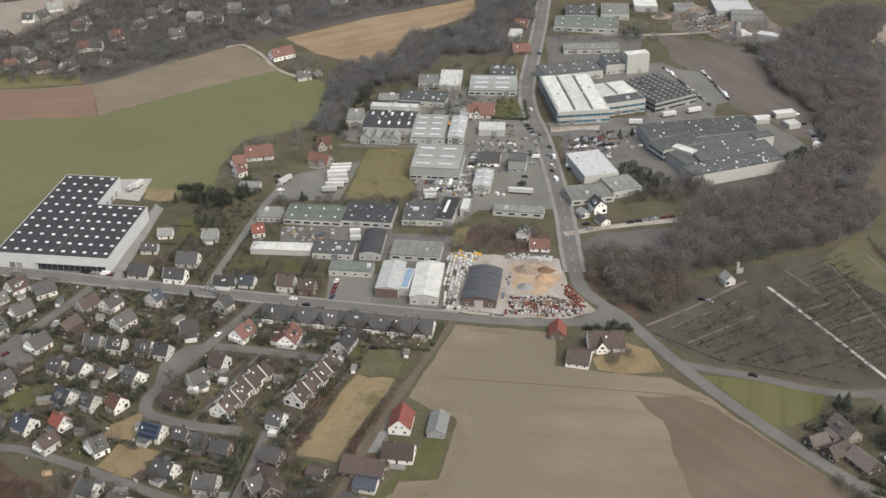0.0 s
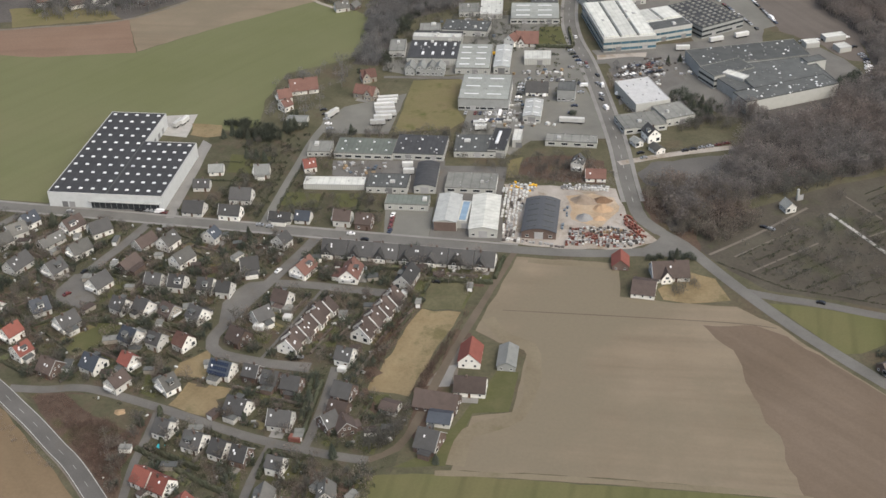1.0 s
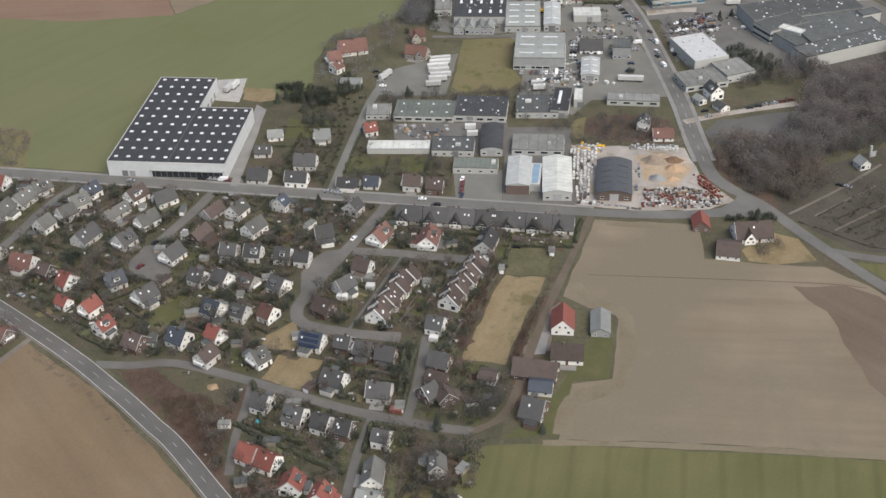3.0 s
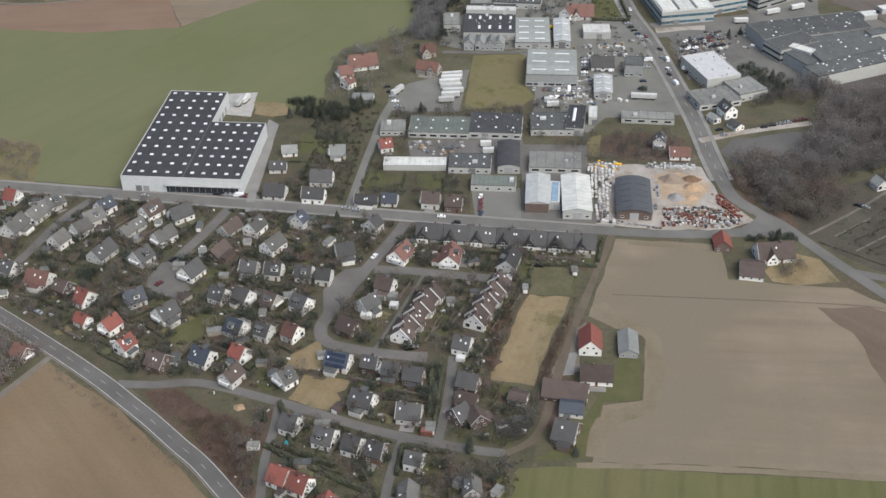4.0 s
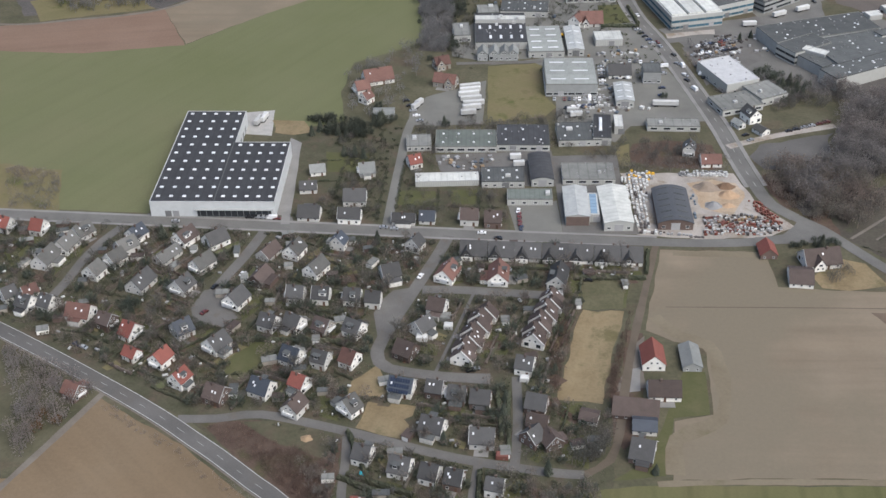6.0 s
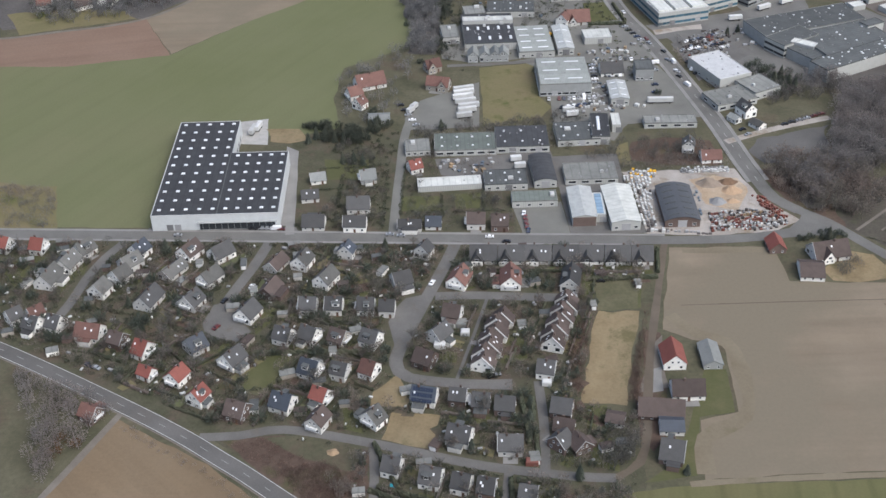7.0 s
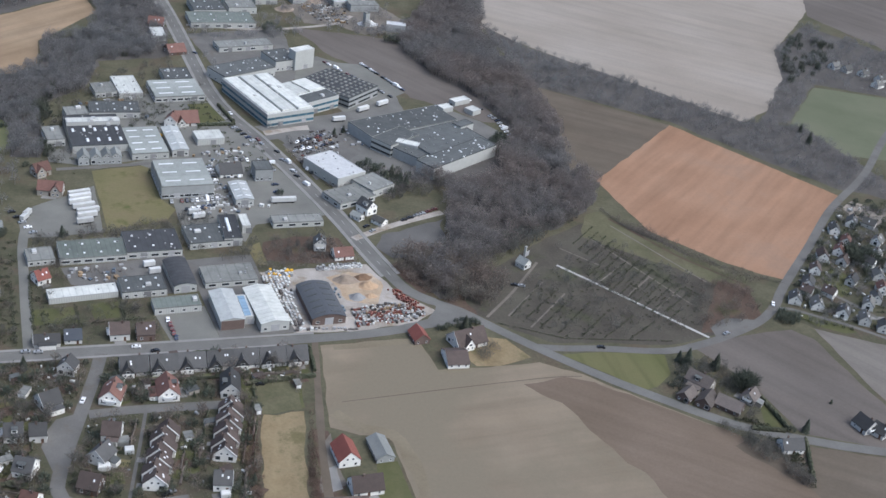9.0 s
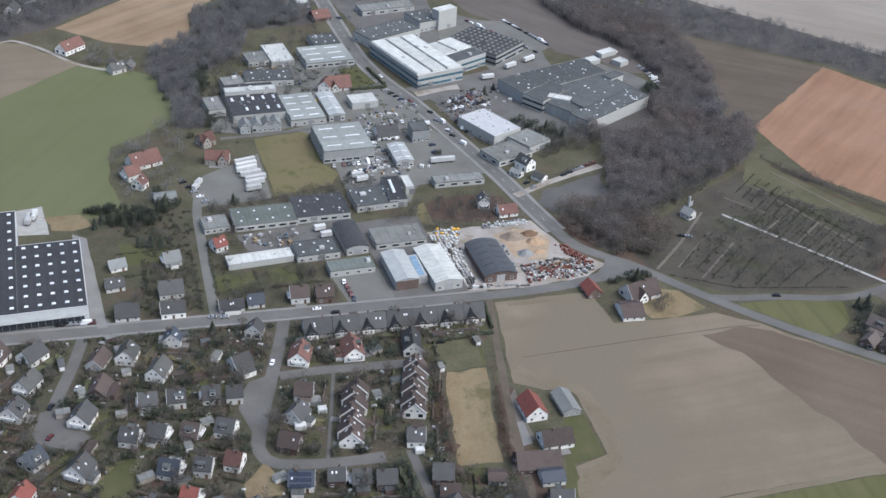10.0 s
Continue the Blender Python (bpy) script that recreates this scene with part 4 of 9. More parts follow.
for _v in GLASS.vertices:
    _v.co.z += 0.02
    _v.co.y *= 1.02
CARS = {}
for _c in ("white", "silver", "black", "red", "blue"):
    CARS[_c] = mesh_of("body", *car_body(_prof, 0.88), "car_" + _c)
VAN = mesh_of("body", *car_body([(-2.6, 0.4), (-2.65, 1.0), (-2.3, 1.25), (-1.75, 2.1), (-1.5, 2.25), (2.6, 2.25), (2.65, 0.4)], 0.98), "car_white")


def car(x, y, heading, colour="silver", z=0.1):
    c = new("car")
    c.matrix_basis = pose(x, y, z, 0, 0, heading)
    body = part("body", VAN if colour == "van" else CARS[colour], c)
    if colour != "van":
        part("windscreen", GLASS, body)
    for a in (-1.35, 1.35):
        for s in (-0.82, 0.82):
            part("wheel", WHEEL, c, pose(a, s, 0.32))
    return tagged(c, "white delivery van with black tyres on asphalt" if colour == "van" else f"{colour} hatchback car with dark windows on asphalt", "van" if colour == "van" else "car", "cars")


def trailer(x, y, heading, l=12.0, tone="goods_white", cab=False, z=0.1):
    t = new("truck_trailer")
    t.matrix_basis = pose(x, y, z, 0, 0, heading)
    part("cargo_box", mesh_of("cargo_box", *chamfered(-l / 2, l / 2, -1.25, 1.25, 1.1, 3.7, 0.08), tone), t)
    part("chassis", box("chassis", -l / 2 + 0.2, l / 2 - 0.2, -1.0, 1.0, 0.75, 1.1, "rubber"), t)
    big = WHEEL
    for a in (-l / 2 + 1.4, -l / 2 + 2.7, l / 2 - 2.0):
        for s in (-1.05, 1.05):
            part("wheel", big, t, pose(a, s, 0.5) @ Matrix.Diagonal((1.55, 1.3, 1.55, 1)))
    if cab:
        cabin = part("cab", mesh_of("cab", *chamfered(l / 2 + 0.4, l / 2 + 2.4, -1.2, 1.2, 0.5, 3.2, 0.25), "car_white"), t)
        part("cab_window", box("cab_window", l / 2 + 2.38, l / 2 + 2.44, -1.0, 1.0, 1.8, 2.7, "dark_glass"), cabin)
        for s in (-1.0, 1.0):
            part("wheel", big, t, pose(l / 2 + 1.4, s, 0.5) @ Matrix.Diagonal((1.55, 1.3, 1.55, 1)))
    return tagged(t, "white lorry with a box trailer parked on asphalt" if cab else "white box trailer parked on asphalt", "truck", "parked trucks")


def stack(x, y, heading, sx, sy, sz, mat, z=0.05):
    """Goods on a pallet."""
    v1, f1 = join(box_data(-sx / 2, sx / 2, -sy / 2, sy / 2, 0.1, 0.15), *[box_data(-sx / 2, sx / 2, k * sy - 0.06, k * sy + 0.06, 0, 0.1) for k in (-0.42, 0, 0.42)])
    v2, f2 = chamfered(-sx / 2 + 0.05, sx / 2 - 0.05, -sy / 2 + 0.05, sy / 2 - 0.05, 0.15, sz, 0.08)
    v, f = join((v1, f1), (v2, f2))
    p = new("goods_pallet", mesh_of("goods_pallet", v, f, "goods_wood", mat, slots=[0] * len(f1) + [1] * len(f2)))
    p.matrix_basis = pose(x, y, z, 0, 0, heading)
    return tagged(p, f"pallet stacked with {mat.split('_')[-1]} building goods in a gravel yard", "pallet", "goods in the yard")


def heap(name, x, y, rx, ry, h, mat, label):
    """A loose heap with an uneven outline."""
    n, m = 36, 10
    verts, faces = [(x, y, h * 0.97)], []
    for j in range(1, m + 1):
        k = j / m
        for i in range(n):
            a = 6.283 * i / n
            q = Vector((math.cos(a) * k * 2.2, math.sin(a) * k * 2.2, x * 0.1))
            r = 1 + 0.25 * noise.noise(Vector((math.cos(a) * 1.3, math.sin(a) * 1.3, y)))
            z = h * (0.5 + 0.5 * math.cos(math.pi * k)) + h * 0.3 * noise.noise(q * 1.7) * (1 - k)
            verts.append((x + math.cos(a) * rx * k * r, y + math.sin(a) * ry * k * r, max(z, 0.0) if j < m else 0.0))
    faces = [(0, 1 + i, 1 + (i + 1) % n) for i in range(n)]
    for j in range(m - 1):
        faces += [(1 + j * n + i, 1 + (j + 1) * n + i, 1 + (j + 1) * n + (i + 1) % n, 1 + j * n + (i + 1) % n) for i in range(n)]
    return tagged(new(name, mesh_of(name, verts, faces, mat)), label, "heap")


def warehouse(x, y, heading, l1, w1, l2, w2, h):
    """Two bays side by side, the second shorter at the back, with a black roof full of domes."""
    b = new("warehouse")
    b.matrix_basis = pose(x, y, 0, 0, 0, heading)
    tagged(b, "white-clad distribution warehouse with a black roof full of domed skylights", "warehouse")
    STAND.append((x + l1 / 2, y, 62))
    ax0, ax1, ay0, ay1 = -l1 / 2, l1 / 2, -w1 / 2, w1 / 2
    bx0, bx1, by0, by1 = ax1, ax1 + l2, ay0, ay0 + w2
    outline = [(ax0, ay0), (bx1, by0), (bx1, by1), (ax1, by1), (ax1, ay1), (ax0, ay1)]
    walls = part("wall", mesh_of("wall", *prism(outline, 0, h - 0.4), "bright_cladding"), b)
    deck = part("roof", mesh_of("roof", *prism([(ax0 + 0.4, ay0 + 0.4), (bx1 - 0.4, by0 + 0.4), (bx1 - 0.4, by1 - 0.4), (ax1 - 0.4, by1 - 0.4), (ax1 - 0.4, ay1 - 0.4), (ax0 + 0.4, ay1 - 0.4)], h - 0.4, h), "roof_felt"), b)
    for p, q in zip(outline, outline[1:] + outline[:1]):
        d = Vector(q) - Vector(p)
        part("parapet", box("parapet", 0, d.length, 0, 0.4, h - 0.4, h + 0.15, "roof_edge"), b, pose(*p, 0, 0, 0, math.degrees(math.atan2(d.y, d.x))))
    part("ridge_strip", box("ridge_strip", ax1 - 1.1, ax1 - 0.7, ay0 + 0.5, by1 - 0.5, h, h + 0.3, "grey_felt"), b)
    for bx, by, l, w, nx, ny in ((ax0, ay0, l1, w1, 5, 11), (bx0, by0, l2, w2, 5, 7)):
        for i in range(nx):
            for j in range(ny):
                part("skylight", DOME, deck, pose(bx + (i + 0.5) / nx * l, by + (j + 0.6) / ny * w, h))
    # dark glazed plinth and loading gates along the front
    front = part("glazed_front", box("glazed_front", ax1 - 10, bx1 - 2.2, ay0 - 0.12, ay0 - 0.01, 0.3, 4.6, "dark_glass"), walls)
    for i in range(12):
        part("mullion", box("mullion", -0.08, 0.08, -0.22, -0.12, 0.3, 4.6, "grey_cladding"), front, pose(ax1 - 10 + (i + 0.5) * (l2 + 7.8) / 12, ay0, 0))
    part("canopy", box("canopy", ax1 - 11, bx1 - 1, ay0 - 1.6, ay0 - 0.01, 4.7, 4.95, "grey_cladding"), walls)
    for i in range(2):
        part("gate", mesh_of("gate", *join(box_data(-1.6, 1.6, -0.08, 0.02, 0, 3.4), box_data(-1.75, 1.75, -0.14, 0.02, 3.4, 3.6)), "goods_grey"), walls, pose(ax0 + 9 + i * 4, ay0 - 0.02, 0.01))
    for i in range(4):
        part("gate", mesh_of("gate", *join(box_data(-1.6, 1.6, -0.08, 0.02, 0, 3.4), box_data(-1.75, 1.75, -0.14, 0.02, 3.4, 3.6)), "goods_grey"), walls, pose(ax1 + 0.03, by1 + 6 + i * 7, 0.01, 0, 0, 90))
    return b


def row_spots(lines, step, seed, scale):
    """Spots along straight lines, with uneven gaps."""
    r = random.Random(seed)
    out = []
    for (x0, y0), (x1, y1) in lines:
        n = int(math.hypot(x1 - x0, y1 - y0) / step)
        out += [(x0 + (x1 - x0) * (i + r.uniform(0, 0.6)) / n, y0 + (y1 - y0) * (i + r.uniform(0, 0.6)) / n, r.uniform(*scale), r.uniform(0, 6.28)) for i in range(n) if r.random() < 0.85]
    return out


def mass_tree(seed, height, spread, twigs, coarse=1.0):
    """A cheap tree for deep woods: a trunk, three limbs and a crown of broad sprays of twigs."""
    rng = random.Random(seed)
    out = [limb((0, 0, -0.2), (0, 0, height * 0.8), height * 0.02, 0.04, 3)]
    for i in range(3):
        a = i * 2.1
        out.append(limb((0, 0, height * 0.35), (math.cos(a) * spread * 0.6, math.sin(a) * spread * 0.6, height * 0.75), height * 0.009, 0.03, 3))
    for i in range(twigs):
        a, k = rng.uniform(0, 6.283), rng.uniform(0, 1) ** 0.5
        p = Vector((math.cos(a) * spread * 0.85 * k, math.sin(a) * spread * 0.85 * k, height * (0.3 + 0.6 * rng.random() * (1 - 0.6 * k * k))))
        d = Vector((math.cos(a) * 0.7 + rng.gauss(0, 0.6), math.sin(a) * 0.7 + rng.gauss(0, 0.6), rng.uniform(0.0, 0.9)))
        out.append(blade(p, d, rng.uniform(0.22, 0.44) * spread, rng.uniform(0.22, 0.44) * coarse, rng))
    return join(*out)


def excavator(x, y, heading):
    e = new("excavator")
    e.matrix_basis = pose(x, y, 0.07, 0, 0, heading)
    for s in (-1.1, 1.1):
        part("track", mesh_of("track", *chamfered(-1.9, 1.9, s - 0.3, s + 0.3, 0, 0.9, 0.2), "rubber"), e)
    part("body", mesh_of("body", *chamfered(-2.2, 1.2, -1.2, 1.2, 1.0, 2.3, 0.25), "goods_yellow"), e)
    cabin = part("cab", mesh_of("cab", *chamfered(-0.2, 1.5, 0.1, 1.2, 2.0, 3.2, 0.2), "goods_yellow"), e)
    part("cab_window", box("cab_window", 1.48, 1.53, 0.25, 1.05, 2.2, 2.9, "dark_glass"), cabin)
    part("boom", mesh_of("boom", *limb((1.0, -0.3, 1.8), (4.2, -0.3, 4.0), 0.35, 0.25, 4), "goods_yellow"), e)
    arm = part("stick", mesh_of("stick", *limb((4.2, -0.3, 4.0), (5.6, -0.3, 1.4), 0.25, 0.16, 4), "goods_yellow"), e)
    part("bucket", mesh_of("bucket", *chamfered(5.0, 6.0, -0.9, 0.3, 0.6, 1.5, 0.25), "goods_grey"), arm)
    return tagged(e, "yellow crawler excavator with raised boom in a yard", "excavator", "excavators")


# ---- the land ----
tagged(new("ground", mesh_of("ground", [(-4800, -4800, 0), (4800, -4800, 0), (4800, 4800, 0), (-4800, 4800, 0)], [(0, 1, 2, 3)], "rough_ground")), "rough brown-green winter grassland reaching the horizon", "ground", kind="structure")
patch("garden_land", [(-420, -5), (131, -5), (112, -60), (88, -121), (112, -130), (112, -165), (104, -205), (100, -300), (30, -300), (-8, -186), (-60, -146), (-160, -94), (-300, -22), (-420, 30)], 0.02, "garden_ground", "damp garden ground of lawns and beds between houses", "ground", 0.6)
patch("garden_land", [(-62, 5), (62, 5), (60, 45), (10, 75), (-8, 110), (-65, 100)], 0.02, "garden_ground", "gardens and lawns behind the street houses", "ground", 0.6)
patch("green_field", [(-420, 192), (-285, 191), (-226, 191), (-162, 209), (-112, 270), (-71, 316), (-40, 312), (-14, 290), (-2, 240), (-15, 215), (-47, 190), (-48, 150), (-40, 112), (-60, 104), (-64, 102), (-131, 108), (-124.5, 7), (-420, 6)], 0.03, "winter_crop", "sown green winter field with faint tramlines", "field", 0.6)
patch("pink_field", [(-192.2, 264.5), (-162, 208), (-226, 191), (-284, 191), (-420, 192), (-420, 245), (-302, 228), (-252, 240)], 0.04, "pink_field", "bare reddish ploughed field", "field", 0.6)
patch("beige_field", [(-162, 210), (-192, 264), (-120, 362), (-105, 360), (-67, 317), (-112, 270)], 0.04, "bare_beige", "bare beige harrowed field", "field", 0.6)
patch("ochre_field", [(-83.5, 387.1), (-34.7, 443.0), (48.7, 515.3), (57.3, 474.2), (12.7, 408.3), (10.2, 361.4), (-2.4, 340.4), (-27.2, 348.4), (-48.2, 357.4)], 0.04, "ochre_field", "ochre stubble field with pale bands", "field", 0.6)
patch("far_wood_floor", [(-286.0, 247.5), (-193.2, 266.6), (-120.9, 364.1), (-84.8, 391.0), (-35.5, 445.8), (52.7, 520.9), (109.0, 590.8), (-151.2, 583.3), (-476.7, 527.6)], 0.03, "leaf_litter", "dark leaf-strewn ground among far trees", "ground", 2.0)
patch("central_field", [(136.5, -6), (186, -4), (189, -32), (215, -33), (243, -32), (262, -45), (282, -66), (316, -97), (340, -125), (420, -160), (420, -300), (270, -153.5), (216, -155.3), (173, -158.4), (134.2, -163), (136.1, -129.3), (152.5, -124.0), (152.4, -81.1), (138.9, -77.8), (126.3, -71.0)], 0.03, "bare_beige", "broad bare beige field with faint drill rows", "field", 0.6)
patch("dark_field", [(229, -50), (252, -46), (264, -52), (284, -70), (318, -99), (342, -128), (420, -162), (420, -290), (270.5, -156), (265.5, -144), (260.5, -123), (251.5, -97), (241.5, -67)], 0.05, "bare_brown", "darker brown freshly tilled part of a field", "field", 1.5)
patch("bottom_field", [(98.4, -173.5), (119, -166.8), (143, -164.4), (173.5, -162.5), (216, -159.3), (258, -156.6), (272, -157.5), (420, -290), (420, -420), (108, -420), (98, -210)], 0.03, "bottom_crop", "olive green sown field with tractor lines", "field", 0.6)
patch("south_field", [(-102, -135), (-60, -160), (-20, -192), (30, -236), (80, -290), (80, -420), (-420, -420), (-420, -160), (-160, -192), (-122, -184)], 0.03, "south_field", "bare brown ploughed field beside the highway", "field", 0.6)
patch("stubble_plot", [(98.4, -57.1), (117.9, -57.5), (107.1, -120.7), (88.4, -120.6)], 0.05, "stubble", "tan stubble plot between gardens", "field", 1.3)
patch("lawn", [(99.1, -34.8), (120.3, -33.0), (118.4, -54.5), (98.3, -54.9)], 0.05, "lawn", "rough green lawn behind houses", "lawn", 0.6)
patch("building_plot", [(10.7, -128.4), (31.4, -128.6), (28.7, -150.0), (8.1, -144.6)], 0.05, "stubble", "tan bare building plot beside a lane", "plot", 1.3)
patch("building_plot", [(11.8, -103.4), (17.5, -123.4), (0.9, -124.9), (1.6, -115.7)], 0.05, "stubble", "tan bare building plot beside a lane", "plot", 1.3)
patch("scrub_triangle", [(-56, -147), (-33, -142.5), (-2, -148.5), (5, -152), (4, -185), (18, -215), (10, -216), (-14, -186)], 0.05, "scrub_ground", "brown scrubby ground between highway and lane", "ground", 1.0)
patch("scrub_patch", [(-238.9, 49.8), (-218.5, 49.9), (-185.3, 44.9), (-171.7, 4.2), (-196.0, 1.7), (-215.1, 1.5)], 0.06, "dry_grass", "brown bramble patch beside a field", "ground", 1.0)
patch("lawn", [(-40.2, -144.6), (-24.1, -142.4), (-2.2, -145.5), (3.0, -154.0), (-2.2, -162.6), (-20.8, -156.2)], 0.07, "rough_ground", "dry grass patch in the scrub", "lawn", 0.6)
patch("orange_field", [(361.5, 166.8), (461, 257), (534, 138), (429, 31), (400, 54), (367, 97)], 0.05, "orange_field", "orange-brown bare field with drill streaks", "field", 0.6)
patch("far_field", [(404, 537), (378, 460), (440, 370), (523, 258), (610, 315), (666, 435), (743, 518), (900, 700), (420, 900)], 0.05, "far_beige", "pale bare field behind a tree belt", "field", 0.6)
patch("far_pasture", [(563.8, 252.6), (638.7, 333.6), (696.3, 310.2), (699.1, 257.8), (611.9, 191.2), (562.9, 206.8)], 0.05, "far_pasture", "green pasture beyond the trees", "field", 0.6)
patch("grey_field", [(331.3, -24.2), (400.3, -17.9), (408.7, -27.7), (412.4, -90.1), (428.8, -128.7), (390.3, -121.3), (353.4, -104.6), (349.3, -68.0), (340.6, -42.0)], 0.05, "grey_field", "grey-brown field behind farm buildings", "field", 0.6)
patch("pale_field", [(414.8, -18.2), (449.0, -38.6), (477.0, -67.6), (431.9, -124.7), (414.9, -86.6)], 0.06, "pale_soil", "pale bare soil field beside a village", "field", 0.6)
patch("corner_field", [(325.3, -104.0), (385.6, -127.9), (422.7, -144.8), (352.1, -226.0), (334.7, -144.2), (313.3, -108.8)], 0.06, "dull_brown", "dull brown field below the road", "field", 0.6)
patch("brown_field", [(375.3, 333.0), (461.4, 255.9), (363.4, 168.3), (329.5, 184.6)], 0.05, "dull_brown", "dull brown field behind woods", "field", 0.6)
patch("grass_triangle", [(258, -27), (281, -27), (314, -33), (309, -50), (297, -60), (289, -61)], 0.05, "bottom_crop", "green grass triangle between two roads", "lawn", 0.6)
patch("cemetery_ground", [(199.0, 83.1), (248.6, 57.3), (292.7, 90.3), (341.4, 116.2), (365.5, 100.1), (388.8, 46.6), (389.8, 21.1), (365.8, -15.1), (322.8, -24.4), (257.6, -16.1), (230.9, 6.3), (215.4, 27.2)], 0.04, "cemetery_ground", "dark grass and beds of a cemetery", "ground", 1.0)
patch("cemetery_verge", [(333.7, 120.6), (345, 124), (353.0, 99.6), (370, 79), (388, 53), (406, 37.5), (389.8, 21.1), (359.2, 55.4), (319.5, 92.1)], 0.06, "olive_grass", "olive grass strip beside a hedge", "lawn", 1.0)
patch("bare_plot", [(382.7, 35.5), (398.5, 29.7), (390.8, -3.1), (358.2, -16.0), (344.4, -15.7)], 0.06, "scrub_ground", "bare earth plot by the road bend", "ground", 0.6)
patch("wood_floor", [(203, 62), (213.1, 74.8), (233.3, 90.9), (241, 117), (249.7, 147.1), (254.3, 162.4), (230.4, 171.1), (252.8, 182.6), (309.0, 213.1), (329.5, 240.6), (322.7, 309.6), (300.0, 353.8), (288.9, 414.1), (353.1, 532.0), (404.2, 536.9), (373.3, 445.8), (375.3, 333.0), (367.6, 248.2), (349.4, 192.8), (358, 158), (344, 131), (315, 109), (281, 91), (249, 70), (228, 52), (219, 34), (210.9, 33.4)], 0.06, "leaf_litter", "brown leaf-strewn woodland floor", "ground", 2.0)
patch("belt_floor", [(381.7, 467.3), (405.9, 414.1), (462.9, 347.2), (526.8, 263.2), (576.7, 252.5), (589.1, 159.1), (583.0, 116.0), (560.9, 138.1), (539.0, 147.6), (502.3, 203.1), (464.5, 262.1), (375.3, 333.0)], 0.07, "leaf_litter", "dark ground under a belt of trees", "ground", 1.0)
patch("wood_floor", [(-23.0, 306.7), (-17.8, 331.5), (13.9, 364.7), (14.5, 404.5), (46.9, 424.1), (58.1, 469.8), (54.1, 513.0), (108.8, 522.5), (108.5, 432.3), (103.2, 378.1), (53.5, 369.2), (40.5, 318.2), (7.6, 287.2), (13.7, 227.7), (9.5, 207.6), (-9.6, 211.8), (-7.3, 244.0)], 0.06, "leaf_litter", "brown leaf-strewn woodland floor", "ground", 2.0)
patch("far_plot", [(-368.8, 369.1), (-362.6, 432.0), (-306.3, 459.9), (-283.6, 463.9), (-290.9, 408.3), (-303.5, 345.1), (-325.7, 314.2)], 0.05, "far_beige", "pale bare ground beside a far village", "field", 1.0)
patch("far_plot", [(-291.3, 272.4), (-254.6, 282.7), (-210.5, 278.7), (-199.4, 265.5), (-256.2, 243.7), (-271.6, 238.7)], 0.05, "dry_grass", "olive grass at a far village edge", "lawn", 1.0)
# grey patch imitates the haze over the farthest fields
patch("far_fields", [(750.0, 519.0), (779.0, 426.8), (834.3, 386.0), (1108.0, 733.2), (839.6, 697.4)], 0.05, "grey_field", "far fields in grey-brown, with distance haze put into the colour", "field", 1.0)
patch("copse_floor", [(618.8, 351.8), (651.3, 420.2), (726.9, 492.7), (773.6, 419.2), (786.1, 356.8), (712.0, 274.8), (698.9, 313.9), (642.7, 339.9), (573.0, 263.3), (535.9, 252.6)], 0.06, "leaf_litter", "dark ground under a far copse", "ground", 1.0)
patch("wood_edge", [(190.0, 66.0), (212.1, 78.8), (234.0, 92.0), (230.0, 60.0), (222.0, 30.0), (226, 12), (218.7, 16.7), (200.5, 40.9)], 0.052, "scrub_ground", "brown scrubby wood edge beside a road", "ground", 2.0)
patch("village_ground", [(428.0, 30.5), (520.5, 123.0), (570.9, 133.4), (556.9, 33.9), (470.7, -56.2), (414.8, -18.2), (404.8, -4.4)], 0.05, "garden_ground", "gardens and lawns of an eastern village", "ground", 1.0)
patch("garden_lawn", [(99.1, -35.0), (118.5, -33.3), (117.0, -55.5), (98.1, -56.7)], 0.064, "olive_grass", "green lawn behind terraced gardens", "lawn", 0.8)
patch("garden_lawn", [(-46.2, -92.7), (-36.7, -95.0), (-44.8, -119.4), (-54.5, -115.8)], 0.064, "olive_grass", "long olive lawn between gardens", "lawn", 0.8)
patch("garden_lawn", [(-56.0, -58.5), (-52.4, -57.6), (-50.5, -70.0), (-55.0, -72.0)], 0.064, "lawn", "small green lawn beside a house", "lawn", 0.4)
patch("village_lawn", [(459.0, 39.0), (468.0, 44.0), (474.0, 33.0), (463.0, 17.0), (452.0, 9.0), (446.5, 15.0), (452.0, 28.0)], 0.07, "lawn", "green lawns between village houses", "lawn", 1.2)
patch("village_lawn", [(412.0, -6.0), (419.0, -2.0), (433.0, -14.5), (440.0, -24.5), (432.0, -25.0), (417.0, -15.5)], 0.07, "lawn", "green lawns at a village edge", "lawn", 1.0)
patch("village_lot", [(524.6, 118.8), (539.2, 129.2), (555.7, 111.9), (548.3, 101.5), (535.1, 94.3), (527.0, 106.6)], 0.07, "far_beige", "pale gravel lot in a village", "yard", 0.8)
patch("roadside_lot", [(352.8, -10.9), (366.7, -2.8), (382.9, -6.2), (384.2, -10.2), (362.6, -16.6), (351.5, -19.4)], 0.08, "old_asphalt", "pale parking place at a cemetery entrance", "yard", 0.4)
patch("farm_yard", [(125.7, -74.9), (124.7, -96.9), (125.7, -109.6), (112.8, -113.4), (118.1, -94.5), (120.8, -81.4)], 0.075, "track_dirt", "trodden pale yard beside a farm track", "yard", 0.5)
patch("farm_lawn", [(347.0, -74.0), (348.5, -84.0), (348.0, -99.5), (337.0, -97.0), (343.0, -83.0)], 0.07, "lawn", "small green lawn beside farm buildings", "lawn", 0.4)
